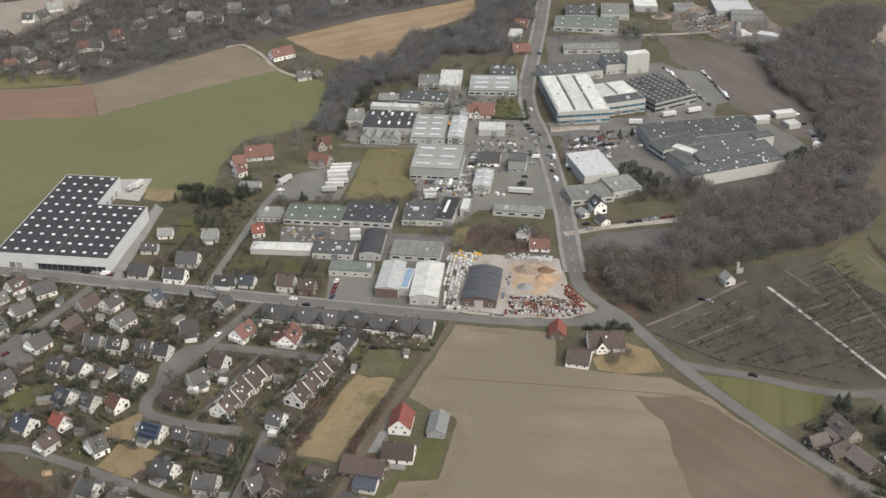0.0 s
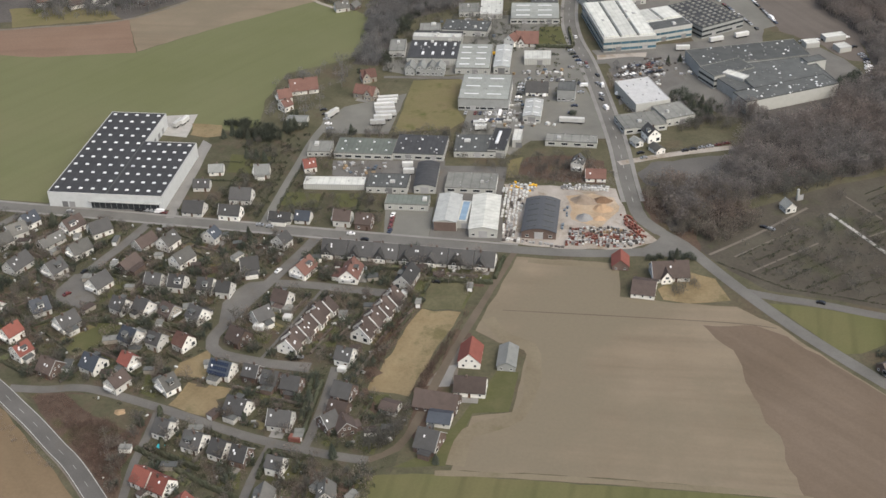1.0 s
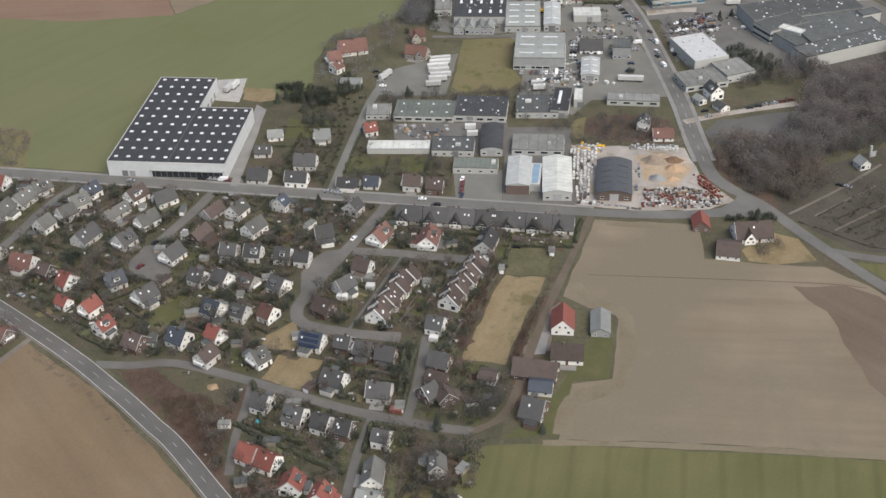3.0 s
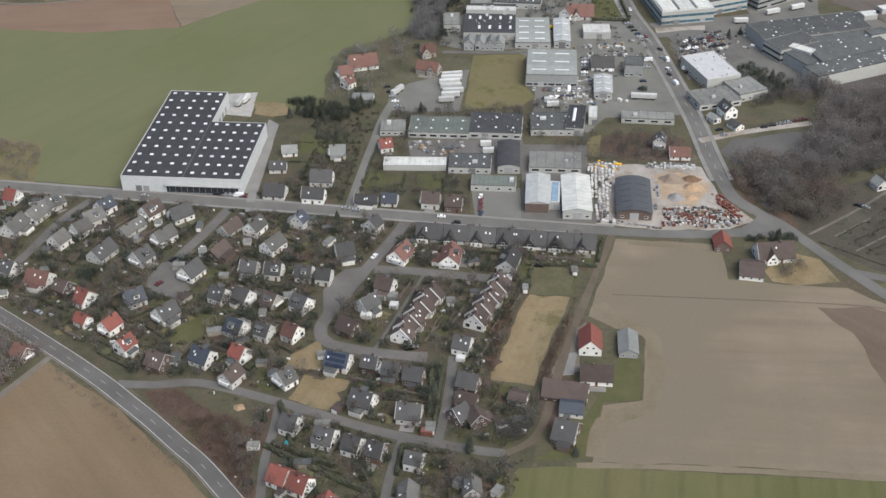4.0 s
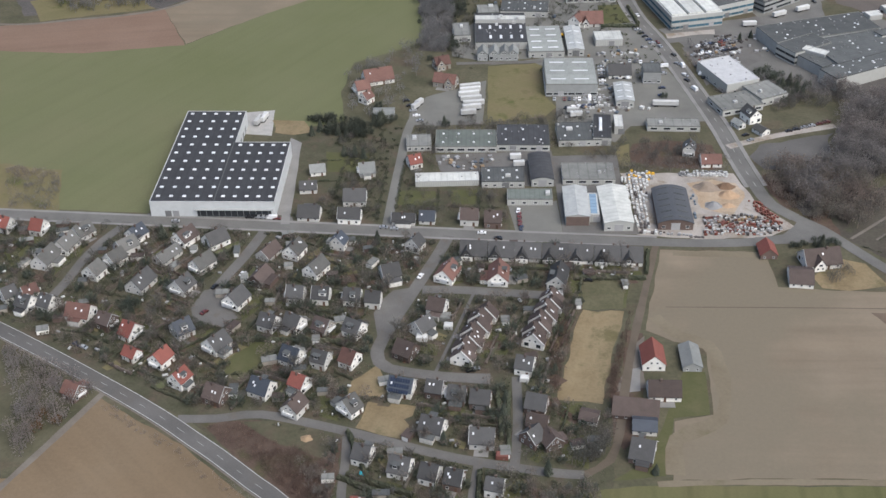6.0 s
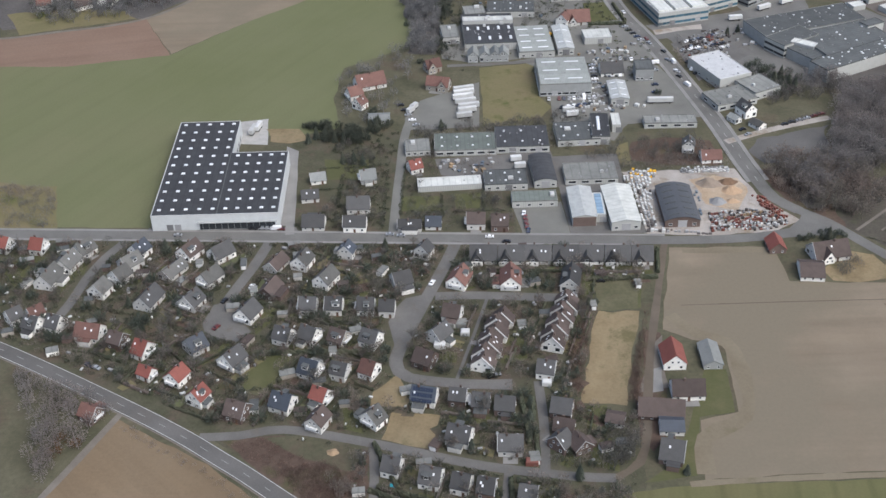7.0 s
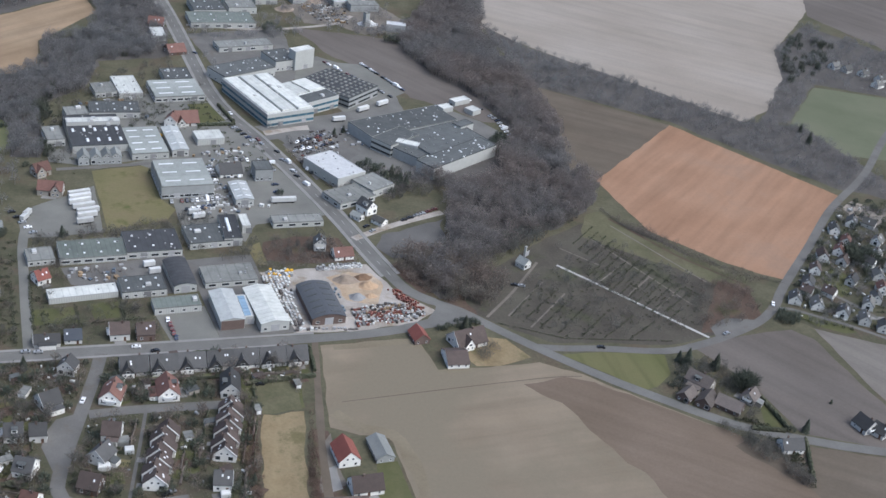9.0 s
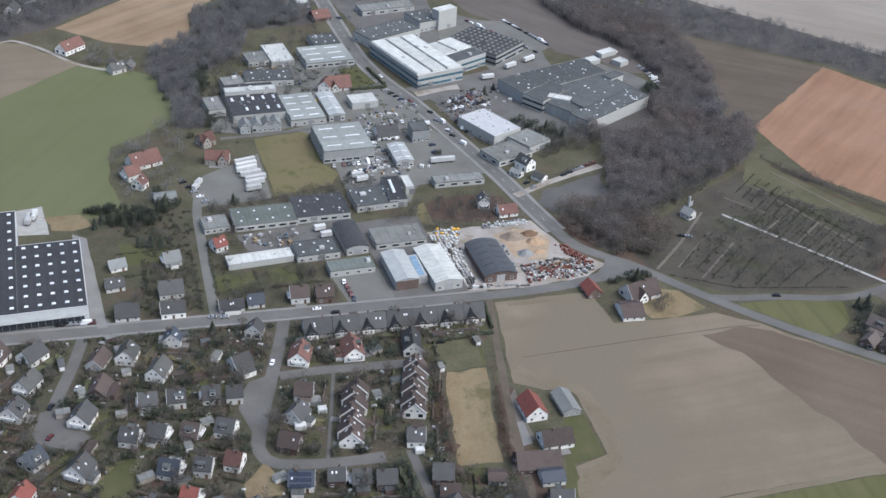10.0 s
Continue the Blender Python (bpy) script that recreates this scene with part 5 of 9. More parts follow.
patch("works_court", [(138.0, 337.4), (172.5, 358.3), (217.1, 385.7), (232.0, 372.1), (190.2, 339.0), (179.6, 327.9)], 0.05, "asphalt", "dark asphalt court between factory blocks", "yard", 0.3)
patch("builders_yard", [(118.0, 66.0), (178.1, 69.1), (187.8, 40.1), (203.9, 19.2), (186.2, 8.6), (155.8, 3.9), (125.2, 6.8), (123.5, 44.8)], 0.05, "gravel", "pale gravel of a building materials yard", "yard", 0.8)
patch("sand_yard", [(154.2, 57.8), (166, 62), (178.7, 60.3), (182.5, 44.8), (178, 33), (172.1, 27.9), (164, 30), (158.4, 33.4), (156, 44)], 0.07, "sandy_yard", "sandy ground of a materials yard", "yard", 2.2)
patch("forecourt", [(59.7, 29.2), (84.8, 35.1), (88.9, 2.5), (65.8, 0.6)], 0.05, "yard_asphalt", "grey asphalt forecourt of a workshop", "yard", 0.2)
patch("hall_yard", [(80.4, 81.5), (116.7, 85.1), (118.2, 61.8), (126.6, 7.0), (102.9, 4.5), (88.6, 5.6)], 0.05, "old_asphalt", "worn asphalt yard between halls", "yard", 0.3)
patch("back_yard", [(16.6, 77.7), (80.5, 87.9), (83.7, 49.4), (40.0, 46.8), (20.8, 61.1)], 0.05, "old_asphalt", "worn asphalt yard behind workshops", "yard", 0.3)
patch("truck_park", [(-3.6, 129.2), (3.9, 146.2), (38.8, 171.1), (39.2, 148.0), (40.6, 114.9), (-1.9, 110.1)], 0.05, "yard_asphalt", "asphalt truck park with white trailers", "yard", 0.5)
patch("trade_yard", [(69.1, 206.6), (133.2, 229.5), (161.1, 167.0), (168.5, 127.9), (125.1, 118.9), (116.2, 99.2), (82.9, 119.7), (81.4, 148.3)], 0.05, "yard_asphalt", "asphalt trade yard between halls", "yard", 0.5)
patch("trade_yard", [(35.3, 192.0), (108.1, 216.5), (142.3, 227.5), (149.9, 213.3), (135.1, 177.4), (107.3, 180.7), (106.9, 163.9), (66.3, 197.8)], 0.06, "yard_asphalt", "asphalt trade yard between halls", "yard", 0.5)
patch("trade_yard", [(32.5, 272.2), (65.5, 311.2), (117.1, 303.8), (132.6, 254.5), (142.3, 227.5), (86.9, 208.0), (66.7, 204.2), (31.8, 197.8), (14.6, 203.9), (10.5, 232.1)], 0.045, "yard_asphalt", "asphalt trade yard between halls", "yard", 0.5)
patch("dry_meadow", [(38.3, 190.5), (70.9, 197.6), (75.4, 151.4), (82.1, 138.8), (75.8, 126.0), (42.9, 117.2)], 0.055, "dry_grass", "olive dry meadow among halls", "lawn", 0.4)
patch("lawn", [(106.8, 291.1), (122.7, 294.0), (131.2, 264.2), (109.2, 258.2)], 0.055, "lawn", "green lawn by a red-roofed house", "lawn", 0.3)
patch("lawn", [(116.4, 92.8), (123.3, 98.5), (123.6, 73.5), (117.8, 72.7)], 0.055, "dry_grass", "dry brown-green lawn by the yard", "lawn", 0.3)
patch("factory_yard", [(146.6, 253.7), (210.4, 277.4), (260.2, 308.5), (257.5, 267.8), (289.1, 288.1), (311.4, 263.0), (325.0, 234.1), (251.6, 178.5), (199.0, 164.4), (175.4, 188.9), (161.6, 231.2)], 0.05, "asphalt", "wide asphalt yard of a logistics hall", "yard", 0.5)
patch("factory_lot", [(202.4, 379.1), (249.4, 369.3), (268.3, 314.0), (254.5, 303.2), (214.5, 277.4), (190.2, 339.0)], 0.06, "yard_asphalt", "pale paved car park with planted strips", "yard", 0.3)
patch("gravel_verge", [(151.2, 247.3), (183.8, 256.4), (182.3, 243.5), (151.6, 238.4)], 0.08, "gravel", "pale gravel forecourt by the factory", "yard", 0.5)
patch("dealer_yard", [(160.8, 226.9), (201.8, 239.7), (211.0, 213.1), (172.1, 173.1), (170.0, 189.0)], 0.055, "old_asphalt", "worn yard with parked cars", "yard", 0.5)
patch("mill_yard", [(122.6, 429.2), (202.0, 447.5), (196.8, 373.0), (134.9, 359.1)], 0.05, "old_asphalt", "worn asphalt yard of works", "yard", 0.5)
patch("gravel_works", [(223.0, 459.6), (216.4, 502.2), (239.2, 526.2), (286.8, 545.6), (312.0, 475.4), (290.1, 444.1), (268.1, 436.2), (250.1, 457.5)], 0.05, "track_dirt", "pale gravel works yard", "yard", 1.5)
patch("brown_plot", [(209.8, 450.3), (268.2, 433.6), (300.0, 420.0), (322.0, 320.0), (326.0, 260.0), (314.0, 262.0), (292.0, 290.0), (270.0, 306.0), (256.7, 345.3), (226.9, 390.9)], 0.045, "grey_field", "dull brown waste ground behind works", "field", 1.5)
patch("meadow", [(206.4, 134.3), (220.9, 149.1), (248.0, 153.0), (243.6, 130.9), (224.5, 124.5), (207, 124)], 0.05, "rough_ground", "dry meadow patch at the wood edge", "lawn", 2.0)
patch("scrub_plot", [(123.0, 77.5), (144.4, 73.6), (172.0, 73.3), (170.1, 100.0), (144.8, 104.3), (124.3, 98.8)], 0.058, "scrub_ground", "brown scrubby ground behind a yard", "ground", 1.0)
patch("tan_plot", [(-82.0, 111.5), (-63.1, 111.3), (-56.3, 97.6), (-66.1, 93.9), (-77, 96)], 0.058, "stubble", "tan dry grass beside a loading yard", "ground", 1.0)
patch("storage_lot", [(190.0, 91.0), (201.4, 104.8), (237.5, 118.7), (231.0, 92.3), (211.7, 80.3), (194.5, 76.9)], 0.058, "dark_asphalt", "dark bare storage ground beside a gravel lane", "yard", 2.5)
patch("warehouse_yard", [(-102.4, 118.3), (-83.4, 123.1), (-78.5, 92.3), (-97.4, 93.2)], 0.05, "concrete", "pale concrete loading yard", "yard", 0.2)
patch("warehouse_lane", [(-59.7, 10.1), (-50.6, 10.0), (-59.9, 85.3), (-67.3, 90.7)], 0.05, "paving", "pale paved lane beside a warehouse", "yard", 0.2)
patch("forecourt", [(-125.1, 6.7), (-49.7, 8.9), (-47.7, 3.6), (-122.2, 1.4)], 0.05, "asphalt", "asphalt forecourt of a warehouse", "yard", 0.2)
patch("farm_yard", [(117.8, -70.1), (116.3, -100.5), (110.3, -114.2), (111.5, -141.3), (116.0, -147.5), (121.7, -139.6), (125.4, -98.0), (124.7, -73.3)], 0.06, "scrub_ground", "brown earth farmyard", "yard", 0.8)
patch("farm_paving", [(118.5, -98.0), (124.0, -96.0), (123.0, -112.0), (116.5, -114.0)], 0.065, "paving", "pale concrete in a farmyard", "yard", 0.6)
patch("lawn", [(141.5, -97.9), (151.1, -96.8), (150.9, -124.1), (136.1, -127.6), (131.3, -160.9), (110.9, -164.9), (121.3, -155.8), (130.6, -135.1)], 0.05, "lawn", "green farmhouse lawn", "lawn", 0.4)
patch("farm_plot", [(220.3, -6.2), (233.1, -10.5), (240.7, -27.4), (222, -33), (209.8, -31.5), (206.6, -23.7)], 0.06, "stubble", "tan rough grass beside a farmhouse", "lawn", 0.5)
patch("lawn", [(-109.3, -43.2), (-99.7, -37.6), (-96.8, -51.6), (-106.2, -57.0)], 0.06, "lawn", "mossy green garden lawn", "lawn", 0.7)
patch("lawn", [(30.6, -36.0), (40.9, -30.5), (42.2, -42.0), (34.4, -44.9)], 0.06, "lawn", "mossy green garden lawn", "lawn", 0.7)
patch("lawn", [(-62.5, -55.5), (-50.4, -54.5), (-49.3, -70.0), (-55.0, -79.0)], 0.06, "lawn", "mossy green garden lawn", "lawn", 0.7)
patch("lawn", [(-54.3, -91.5), (-36.6, -89.9), (-40.8, -113.9), (-53.1, -115.0)], 0.06, "lawn", "mossy green garden lawn", "lawn", 0.7)
patch("lawn", [(-15.0, -81.8), (-6.1, -81.0), (-4.6, -89.1), (-14.5, -90.8)], 0.06, "lawn", "mossy green garden lawn", "lawn", 0.7)
patch("lawn", [(90.8, -122.1), (99.0, -121.4), (98.3, -137.0), (90.3, -136.0)], 0.06, "lawn", "mossy green garden lawn", "lawn", 0.7)
patch("lawn", [(89.5, -144.4), (102.9, -139.9), (101.2, -159.3), (92.3, -157.0)], 0.06, "lawn", "mossy green garden lawn", "lawn", 0.7)
patch("lawn", [(34.8, -127.2), (51.6, -129.2), (51.1, -136.2), (35.7, -134.2)], 0.06, "lawn", "mossy green garden lawn", "lawn", 0.7)
patch("lawn", [(24.4, -172.6), (34.6, -174.7), (33.3, -180.8), (22.1, -178.9)], 0.06, "lawn", "mossy green garden lawn", "lawn", 0.7)
patch("lawn", [(-11.0, -126.0), (-2.9, -118.0), (0.4, -140.8), (-8.4, -138.2)], 0.06, "lawn", "mossy green garden lawn", "lawn", 0.7)
patch("lawn", [(-190.9, -20.2), (-176.2, -26.7), (-172.2, -36.4), (-182.5, -39.8)], 0.06, "lawn", "mossy green garden lawn", "lawn", 0.7)
patch("lawn", [(-160.0, -22.8), (-146.2, -24.2), (-146.8, -34.3), (-155.3, -35.0)], 0.06, "lawn", "mossy green garden lawn", "lawn", 0.7)
patch("lawn", [(-32.4, -17.2), (-17.4, -13.4), (-15.2, -25.6), (-26.2, -26.5)], 0.06, "lawn", "mossy green garden lawn", "lawn", 0.7)
patch("lawn", [(94.4, -11.5), (121.8, -16.4), (127.0, -27.8), (95.1, -32.8)], 0.06, "lawn", "mossy green garden lawn", "lawn", 0.7)
patch("lawn", [(-1.4, 37.8), (21.1, 40.1), (23.4, 26.0), (1.3, 23.7)], 0.06, "lawn", "mossy green garden lawn", "lawn", 0.7)
patch("lawn", [(28.6, 40.9), (42.0, 43.4), (44.0, 28.1), (30.8, 26.8)], 0.06, "lawn", "mossy green garden lawn", "lawn", 0.7)
patch("lawn", [(-44.7, 76.9), (-20.1, 76.0), (-15.6, 54.4), (-39.5, 55.1)], 0.06, "lawn", "mossy green garden lawn", "lawn", 0.7)
patch("lawn", [(21.6, -175.0), (28.8, -175.5), (28.5, -185.2), (22.5, -184.6)], 0.06, "lawn", "mossy green garden lawn", "lawn", 0.7)
patch("lawn", [(47.6, -180.4), (52.6, -178.0), (55.2, -187.0), (49.2, -189.6)], 0.06, "lawn", "mossy green garden lawn", "lawn", 0.7)
patch("lawn", [(62.3, -167.6), (75.2, -164.8), (76.3, -179.7), (63.6, -180.9)], 0.06, "lawn", "mossy green garden lawn", "lawn", 0.7)
OPEN_LAND += [[(97.3, -55.5), (118.9, -55.7), (108.1, -122.3), (87.4, -122.5)], [(10.7, -128.4), (31.4, -128.6), (28.7, -150.0), (8.1, -144.6)], [(11.8, -103.4), (17.5, -123.4), (0.9, -124.9), (1.6, -115.7)], [(12.8, -44.5), (22.8, -48.2), (19.6, -72.5), (7.4, -92.1), (1.7, -74.1), (7.6, -54.0)]]
OPEN_LAND += [[(-80.8, -70.8), (-78.1, -56.9), (-72.1, -54.8), (-66.3, -64.7), (-57.5, -76.1), (-62.4, -84.0), (-77.0, -80.0)], [(99.1, -36.0), (117.5, -34.5), (116.5, -55.5), (98.1, -56.7)], [(-46.2, -92.7), (-36.7, -95.0), (-44.8, -119.4), (-54.5, -115.8)]]
OPEN_LAND.append([(38.3, 190.5), (70.9, 197.6), (75.4, 151.4), (82.1, 138.8), (75.8, 126.0), (42.9, 117.2)])

OPEN_LAND.append([(-368.8, 369.1), (-362.6, 432.0), (-306.3, 459.9), (-283.6, 463.9), (-290.9, 408.3), (-303.5, 345.1), (-325.7, 314.2)])

# roads
ribbon("road_main", [(-420, 0), (-260, 0), (-100, 0), (60, 0), (140, 0.5), (180, 4), (205, 11)], 7.0, 0.1, "asphalt", "grey asphalt village street")
ribbon("road_north", [(205.1, 28.4), (194.5, 40.1), (189, 57), (183.6, 81), (176.0, 120), (166.2, 160), (155.6, 200), (144.6, 238), (132.6, 274), (124.6, 314), (120, 375), (115.5, 445), (108.8, 525), (94, 690)], 7.5, 0.11, "asphalt", "grey asphalt road through an industrial estate")
ribbon("pavement", [(189, 57), (183.6, 81), (176.0, 120), (166.2, 160), (155.6, 200), (144.6, 238), (132.6, 274), (124.6, 314), (120, 375), (115.5, 445), (108.8, 525), (94, 690)], 2.4, 0.16, "paving", "pale paved footway beside the road", shift=5.1, thick=0.16, category="pavement")
ribbon("pavement", [(189, 57), (183.6, 81), (176.0, 120), (166.2, 160), (155.6, 200), (144.6, 238), (132.6, 274), (124.6, 314), (120, 375), (115.5, 445), (108.8, 525), (94, 690)], 2.4, 0.16, "paving", "pale paved footway beside the road", shift=-5.1, thick=0.16, category="pavement")
ribbon("pavement", [(-420, 0), (-100, 0), (60, 0), (135, 0.5)], 1.8, 0.16, "paving", "pale paved footway beside the street", shift=4.5, thick=0.16, category="pavement")
ribbon("pavement", [(-420, 0), (-100, 0), (60, 0), (120, 0.5)], 1.6, 0.16, "paving", "pale paved footway beside the street", shift=-4.4, thick=0.16, category="pavement")
ribbon("road_east", [(197, 37), (205.1, 28.4), (216.8, 18.5), (226, 6.5), (235.5, -6), (252.5, -26.5), (270, -46), (289.4, -65), (311, -84.4), (329, -97.8), (358, -111.8), (386.5, -122.9), (470, -150)], 6.5, 0.12, "asphalt", "grey asphalt country road")
ribbon("road_bend", [(247, -19), (262, -22), (281, -24), (316, -30), (340, -26), (364, -18), (386, -8), (404, 6), (421, 25), (466, 69), (516, 119), (577, 169), (644, 236), (760, 340)], 5.5, 0.11, "old_asphalt", "pale asphalt lane curving past a cemetery")
ribbon("highway", [(-420, 50), (-260, -44), (-158, -96), (-103.8, -126.0), (-74.0, -143.9), (-56.4, -156.0), (-43.5, -165.0), (-28.0, -176.8), (-13.2, -188.1), (20, -219), (70, -262), (140, -322)], 8.0, 0.11, "dark_asphalt", "grey asphalt highway with white edge lines")
dashes("edge_line", [(-420, 50), (-260, -44), (-158, -96), (-103.8, -126.0), (-74.0, -143.9), (-56.4, -156.0), (-43.5, -165.0), (-28.0, -176.8), (-13.2, -188.1), (20, -219), (70, -262), (140, -322)], 0.28, 0.125, 500, 0, 3.65)
dashes("edge_line", [(-420, 50), (-260, -44), (-158, -96), (-103.8, -126.0), (-74.0, -143.9), (-56.4, -156.0), (-43.5, -165.0), (-28.0, -176.8), (-13.2, -188.1), (20, -219), (70, -262), (140, -322)], 0.28, 0.125, 500, 0, -3.65)
dashes("centre_line", [(-420, 50), (-260, -44), (-158, -96), (-103.8, -126.0), (-74.0, -143.9), (-56.4, -156.0), (-43.5, -165.0), (-28.0, -176.8), (-13.2, -188.1), (20, -219), (70, -262), (140, -322)], 0.2, 0.125, 4, 8)
ribbon("gutter", [(-420, 50), (-260, -44), (-158, -96), (-103.8, -126.0), (-74.0, -143.9), (-56.4, -156.0), (-43.5, -165.0), (-28.0, -176.8), (-13.2, -188.1), (20, -219), (70, -262), (140, -322)], 0.7, 0.12, "track_dirt", "pale paved gutter along the highway", shift=-4.5, category="path")
dashes("centre_line", [(189, 57), (183.6, 81), (176.0, 120), (166.2, 160), (155.6, 200), (144.6, 238), (132.6, 274), (124.6, 314), (120, 375), (115.5, 445), (108.8, 525), (94, 690)], 0.18, 0.125, 4, 8)
ribbon("lane", [(-66, -145), (-50, -143.5), (-32, -139.5), (-2, -145), (22, -151), (50, -158), (84, -162.5), (100, -163)], 4.8, 0.1, "old_asphalt", "narrow worn asphalt lane between gardens")
ribbon("farm_track", [(100, -163), (110, -154), (114, -138), (116, -118), (120, -86), (127, -44), (133, -8), (135, -1)], 3.6, 0.095, "dull_brown", "brown earth farm track", wobble=0.8)
patch("junction", [(183.2, 8.6), (196.6, 11.5), (203.5, 20.2), (206.4, 26.3), (222.8, 13.3), (224.3, 6.6), (214.4, 6.6), (200, 4.2), (183.2, 2.2)], 0.105, "asphalt", "grey asphalt apron of a road junction", "road", 0.2)
ribbon("headland", [(131.0, -60.0), (141, -73), (153.4, -79), (156.8, -92.0), (157.2, -120.0), (150, -131), (136.5, -140), (135, -160)], 7.0, 0.06, "headland", "pale worn headland round a field", category="field", wobble=1.5)
ribbon("headland", [(128, -165.5), (143, -163.5), (173, -160.5), (216, -157.3), (258, -155), (272, -155.8)], 3.0, 0.06, "headland", "pale grass strip between two fields", category="field", wobble=0.8)
ribbon("headland", [(142, -9), (165, -8), (183, -7)], 4.0, 0.06, "headland", "pale worn headland round a field", category="field", wobble=1.0)
ribbon("furrow", [(136.5, -52.5), (191.9, -48.5), (242.4, -45.5), (260.9, -46.4)], 0.55, 0.06, "dull_brown", "dark furrow across a field", category="field")
ribbon("side_street", [(32, -2), (28, -20), (21, -46), (14, -72), (10, -90), (10, -98), (16, -106), (40, -109.5), (60, -109)], 6.0, 0.105, "old_asphalt", "worn asphalt side street among houses")
patch("turning_place", [(3.8, -68.0), (6.2, -57.5), (10.4, -50.0), (21.3, -45.8), (19.0, -62.0), (14.4, -74.0), (12.5, -90.0), (8.2, -85.0)], 0.1, "old_asphalt", "widened asphalt parking bay", "road", 0.2)
patch("turning_place", [(39.6, -108.6), (57.8, -108.8), (60.6, -113.0), (47.4, -112.7)], 0.1, "old_asphalt", "asphalt end of a side street", "road", 0.2)
ribbon("close", [(24, -48), (43, -47), (82, -48)], 6.0, 0.11, "old_asphalt", "asphalt close between terraces")
ribbon("footpath", [(48, -50), (42, -80), (36, -109)], 1.5, 0.09, "old_asphalt", "narrow paved footpath between hedges", category="path")
ribbon("lane", [(71, -107), (73, -135), (73, -160)], 4.0, 0.1, "old_asphalt", "narrow worn asphalt lane between gardens")
patch("turning_place", [(-80.8, -70.8), (-78.1, -56.9), (-72.1, -54.8), (-66.3, -64.7), (-57.5, -76.1), (-62.4, -84.0), (-70.0, -82.7), (-77.0, -80.0)], 0.1, "old_asphalt", "widened asphalt end of a side street", "road", 0.3)
ribbon("side_street", [(-60.5, -2), (-61, -5), (-65.4, -26.5), (-69.6, -41.8), (-74.2, -60)], 5.5, 0.105, "old_asphalt", "worn asphalt side street among houses")
ribbon("side_street", [(-133.5, -2), (-134.9, -8), (-139.7, -19), (-144.2, -37.7), (-145.8, -55), (-149, -70)], 5.0, 0.105, "old_asphalt", "worn asphalt side street among houses")
ribbon("lane", [(-52, 2), (-58, 45), (-63, 84)], 4.5, 0.09, "paving", "pale paved lane beside a warehouse")
ribbon("lane", [(0, 2), (-1, 40), (-1.5, 70), (-2, 100), (0, 122), (4, 138)], 5.0, 0.105, "yard_asphalt", "asphalt lane to a truck park")
ribbon("lane", [(59, -160), (58, -182), (60, -215), (66, -260)], 3.6, 0.1, "old_asphalt", "narrow worn asphalt lane between gardens")
ribbon("lane", [(5, -149), (7, -165), (8, -180), (12, -200)], 3.6, 0.1, "old_asphalt", "narrow worn asphalt lane between gardens")
ribbon("farm_track", [(-101, -130), (-121, -183), (-150, -250)], 3.2, 0.095, "track_dirt", "brown earth farm track", wobble=0.6)
ribbon("farm_track", [(18, 193), (74, 200), (110, 208)], 3.6, 0.1, "old_asphalt", "pale lane between meadow and halls")
ribbon("farm_track", [(-420, 246), (-302, 232), (-252, 242), (-192, 266), (-150, 325)], 3.0, 0.1, "track_dirt", "pale earth field track", wobble=0.5)
ribbon("farm_track", [(-123.5, 358.3), (-112.0, 365.7), (-92.0, 349.5), (-68.1, 320.0), (-45.3, 305.0)], 3.0, 0.1, "gravel", "pale gravel field track")
ribbon("factory_drive", [(151.1, 235.7), (187.2, 244.4), (236.1, 219.7), (261.8, 186.5)], 7, 0.09, "asphalt", "asphalt works drive")
ribbon("works_lane", [(124.8, 449.3), (183.1, 442.8), (245.6, 459.4), (267.9, 481.8)], 4, 0.1, "gravel", "pale gravel works lane")
ribbon("quarry_lane", [(178.0, 98.5), (184.5, 102.2), (207.4, 114.1), (240.8, 127.7)], 5, 0.1, "gravel", "pale gravel lane into the wood")
ribbon("village_lane", [(404, 4), (413, 2), (424, -6.5), (436, -15), (447, -25), (456, -34)], 2.8, 0.1, "old_asphalt", "narrow asphalt lane between village houses")
ribbon("village_lane", [(450, -8), (456.1, -11.2), (467.6, -13), (480, -18)], 3.2, 0.1, "paving", "pale paved lane between village houses")
ribbon("village_lane", [(437, 33), (446, 20), (456, 3), (462, -12)], 2.6, 0.1, "old_asphalt", "narrow asphalt lane between village houses")
ribbon("field_ditch", [(347.0, 113.5), (359, 90), (371.0, 66.0), (386, 46), (400.0, 27.0)], 1.6, 0.08, "scrub_ground", "dark overgrown ditch along a field", wobble=0.4, category="ditch")
ribbon("cemetery_path", [(290.0, 60.5), (304.7, 40.5), (325.9, 9.9), (347.1, -20.4)], 1.9, 0.1, "concrete", "pale straight cemetery path", category="path")
ribbon("cemetery_path", [(229.9, 10.8), (251.7, 32.8), (266.5, 49.7), (279.1, 64.5)], 1.6, 0.1, "track_dirt", "pale cemetery path", category="path")
ribbon("cemetery_path", [(323.2, 91.9), (353.7, 12.1)], 1.1, 0.09, "track_dirt", "narrow gravel path between graves", category="path")
ribbon("cemetery_path", [(344.2, 105.0), (374.9, 34.8)], 1.1, 0.09, "track_dirt", "narrow gravel path between graves", category="path")
ribbon("cemetery_path", [(299.5, 79.6), (316.2, 58.6)], 1.1, 0.09, "track_dirt", "narrow gravel path between graves", category="path")
ribbon("cemetery_path", [(242.1, 10.8), (274.2, 42.9)], 1.1, 0.09, "track_dirt", "narrow gravel path between graves", category="path")
ribbon("cemetery_path", [(250.6, -1.0), (282.9, 30.1)], 1.1, 0.09, "track_dirt", "narrow gravel path between graves", category="path")
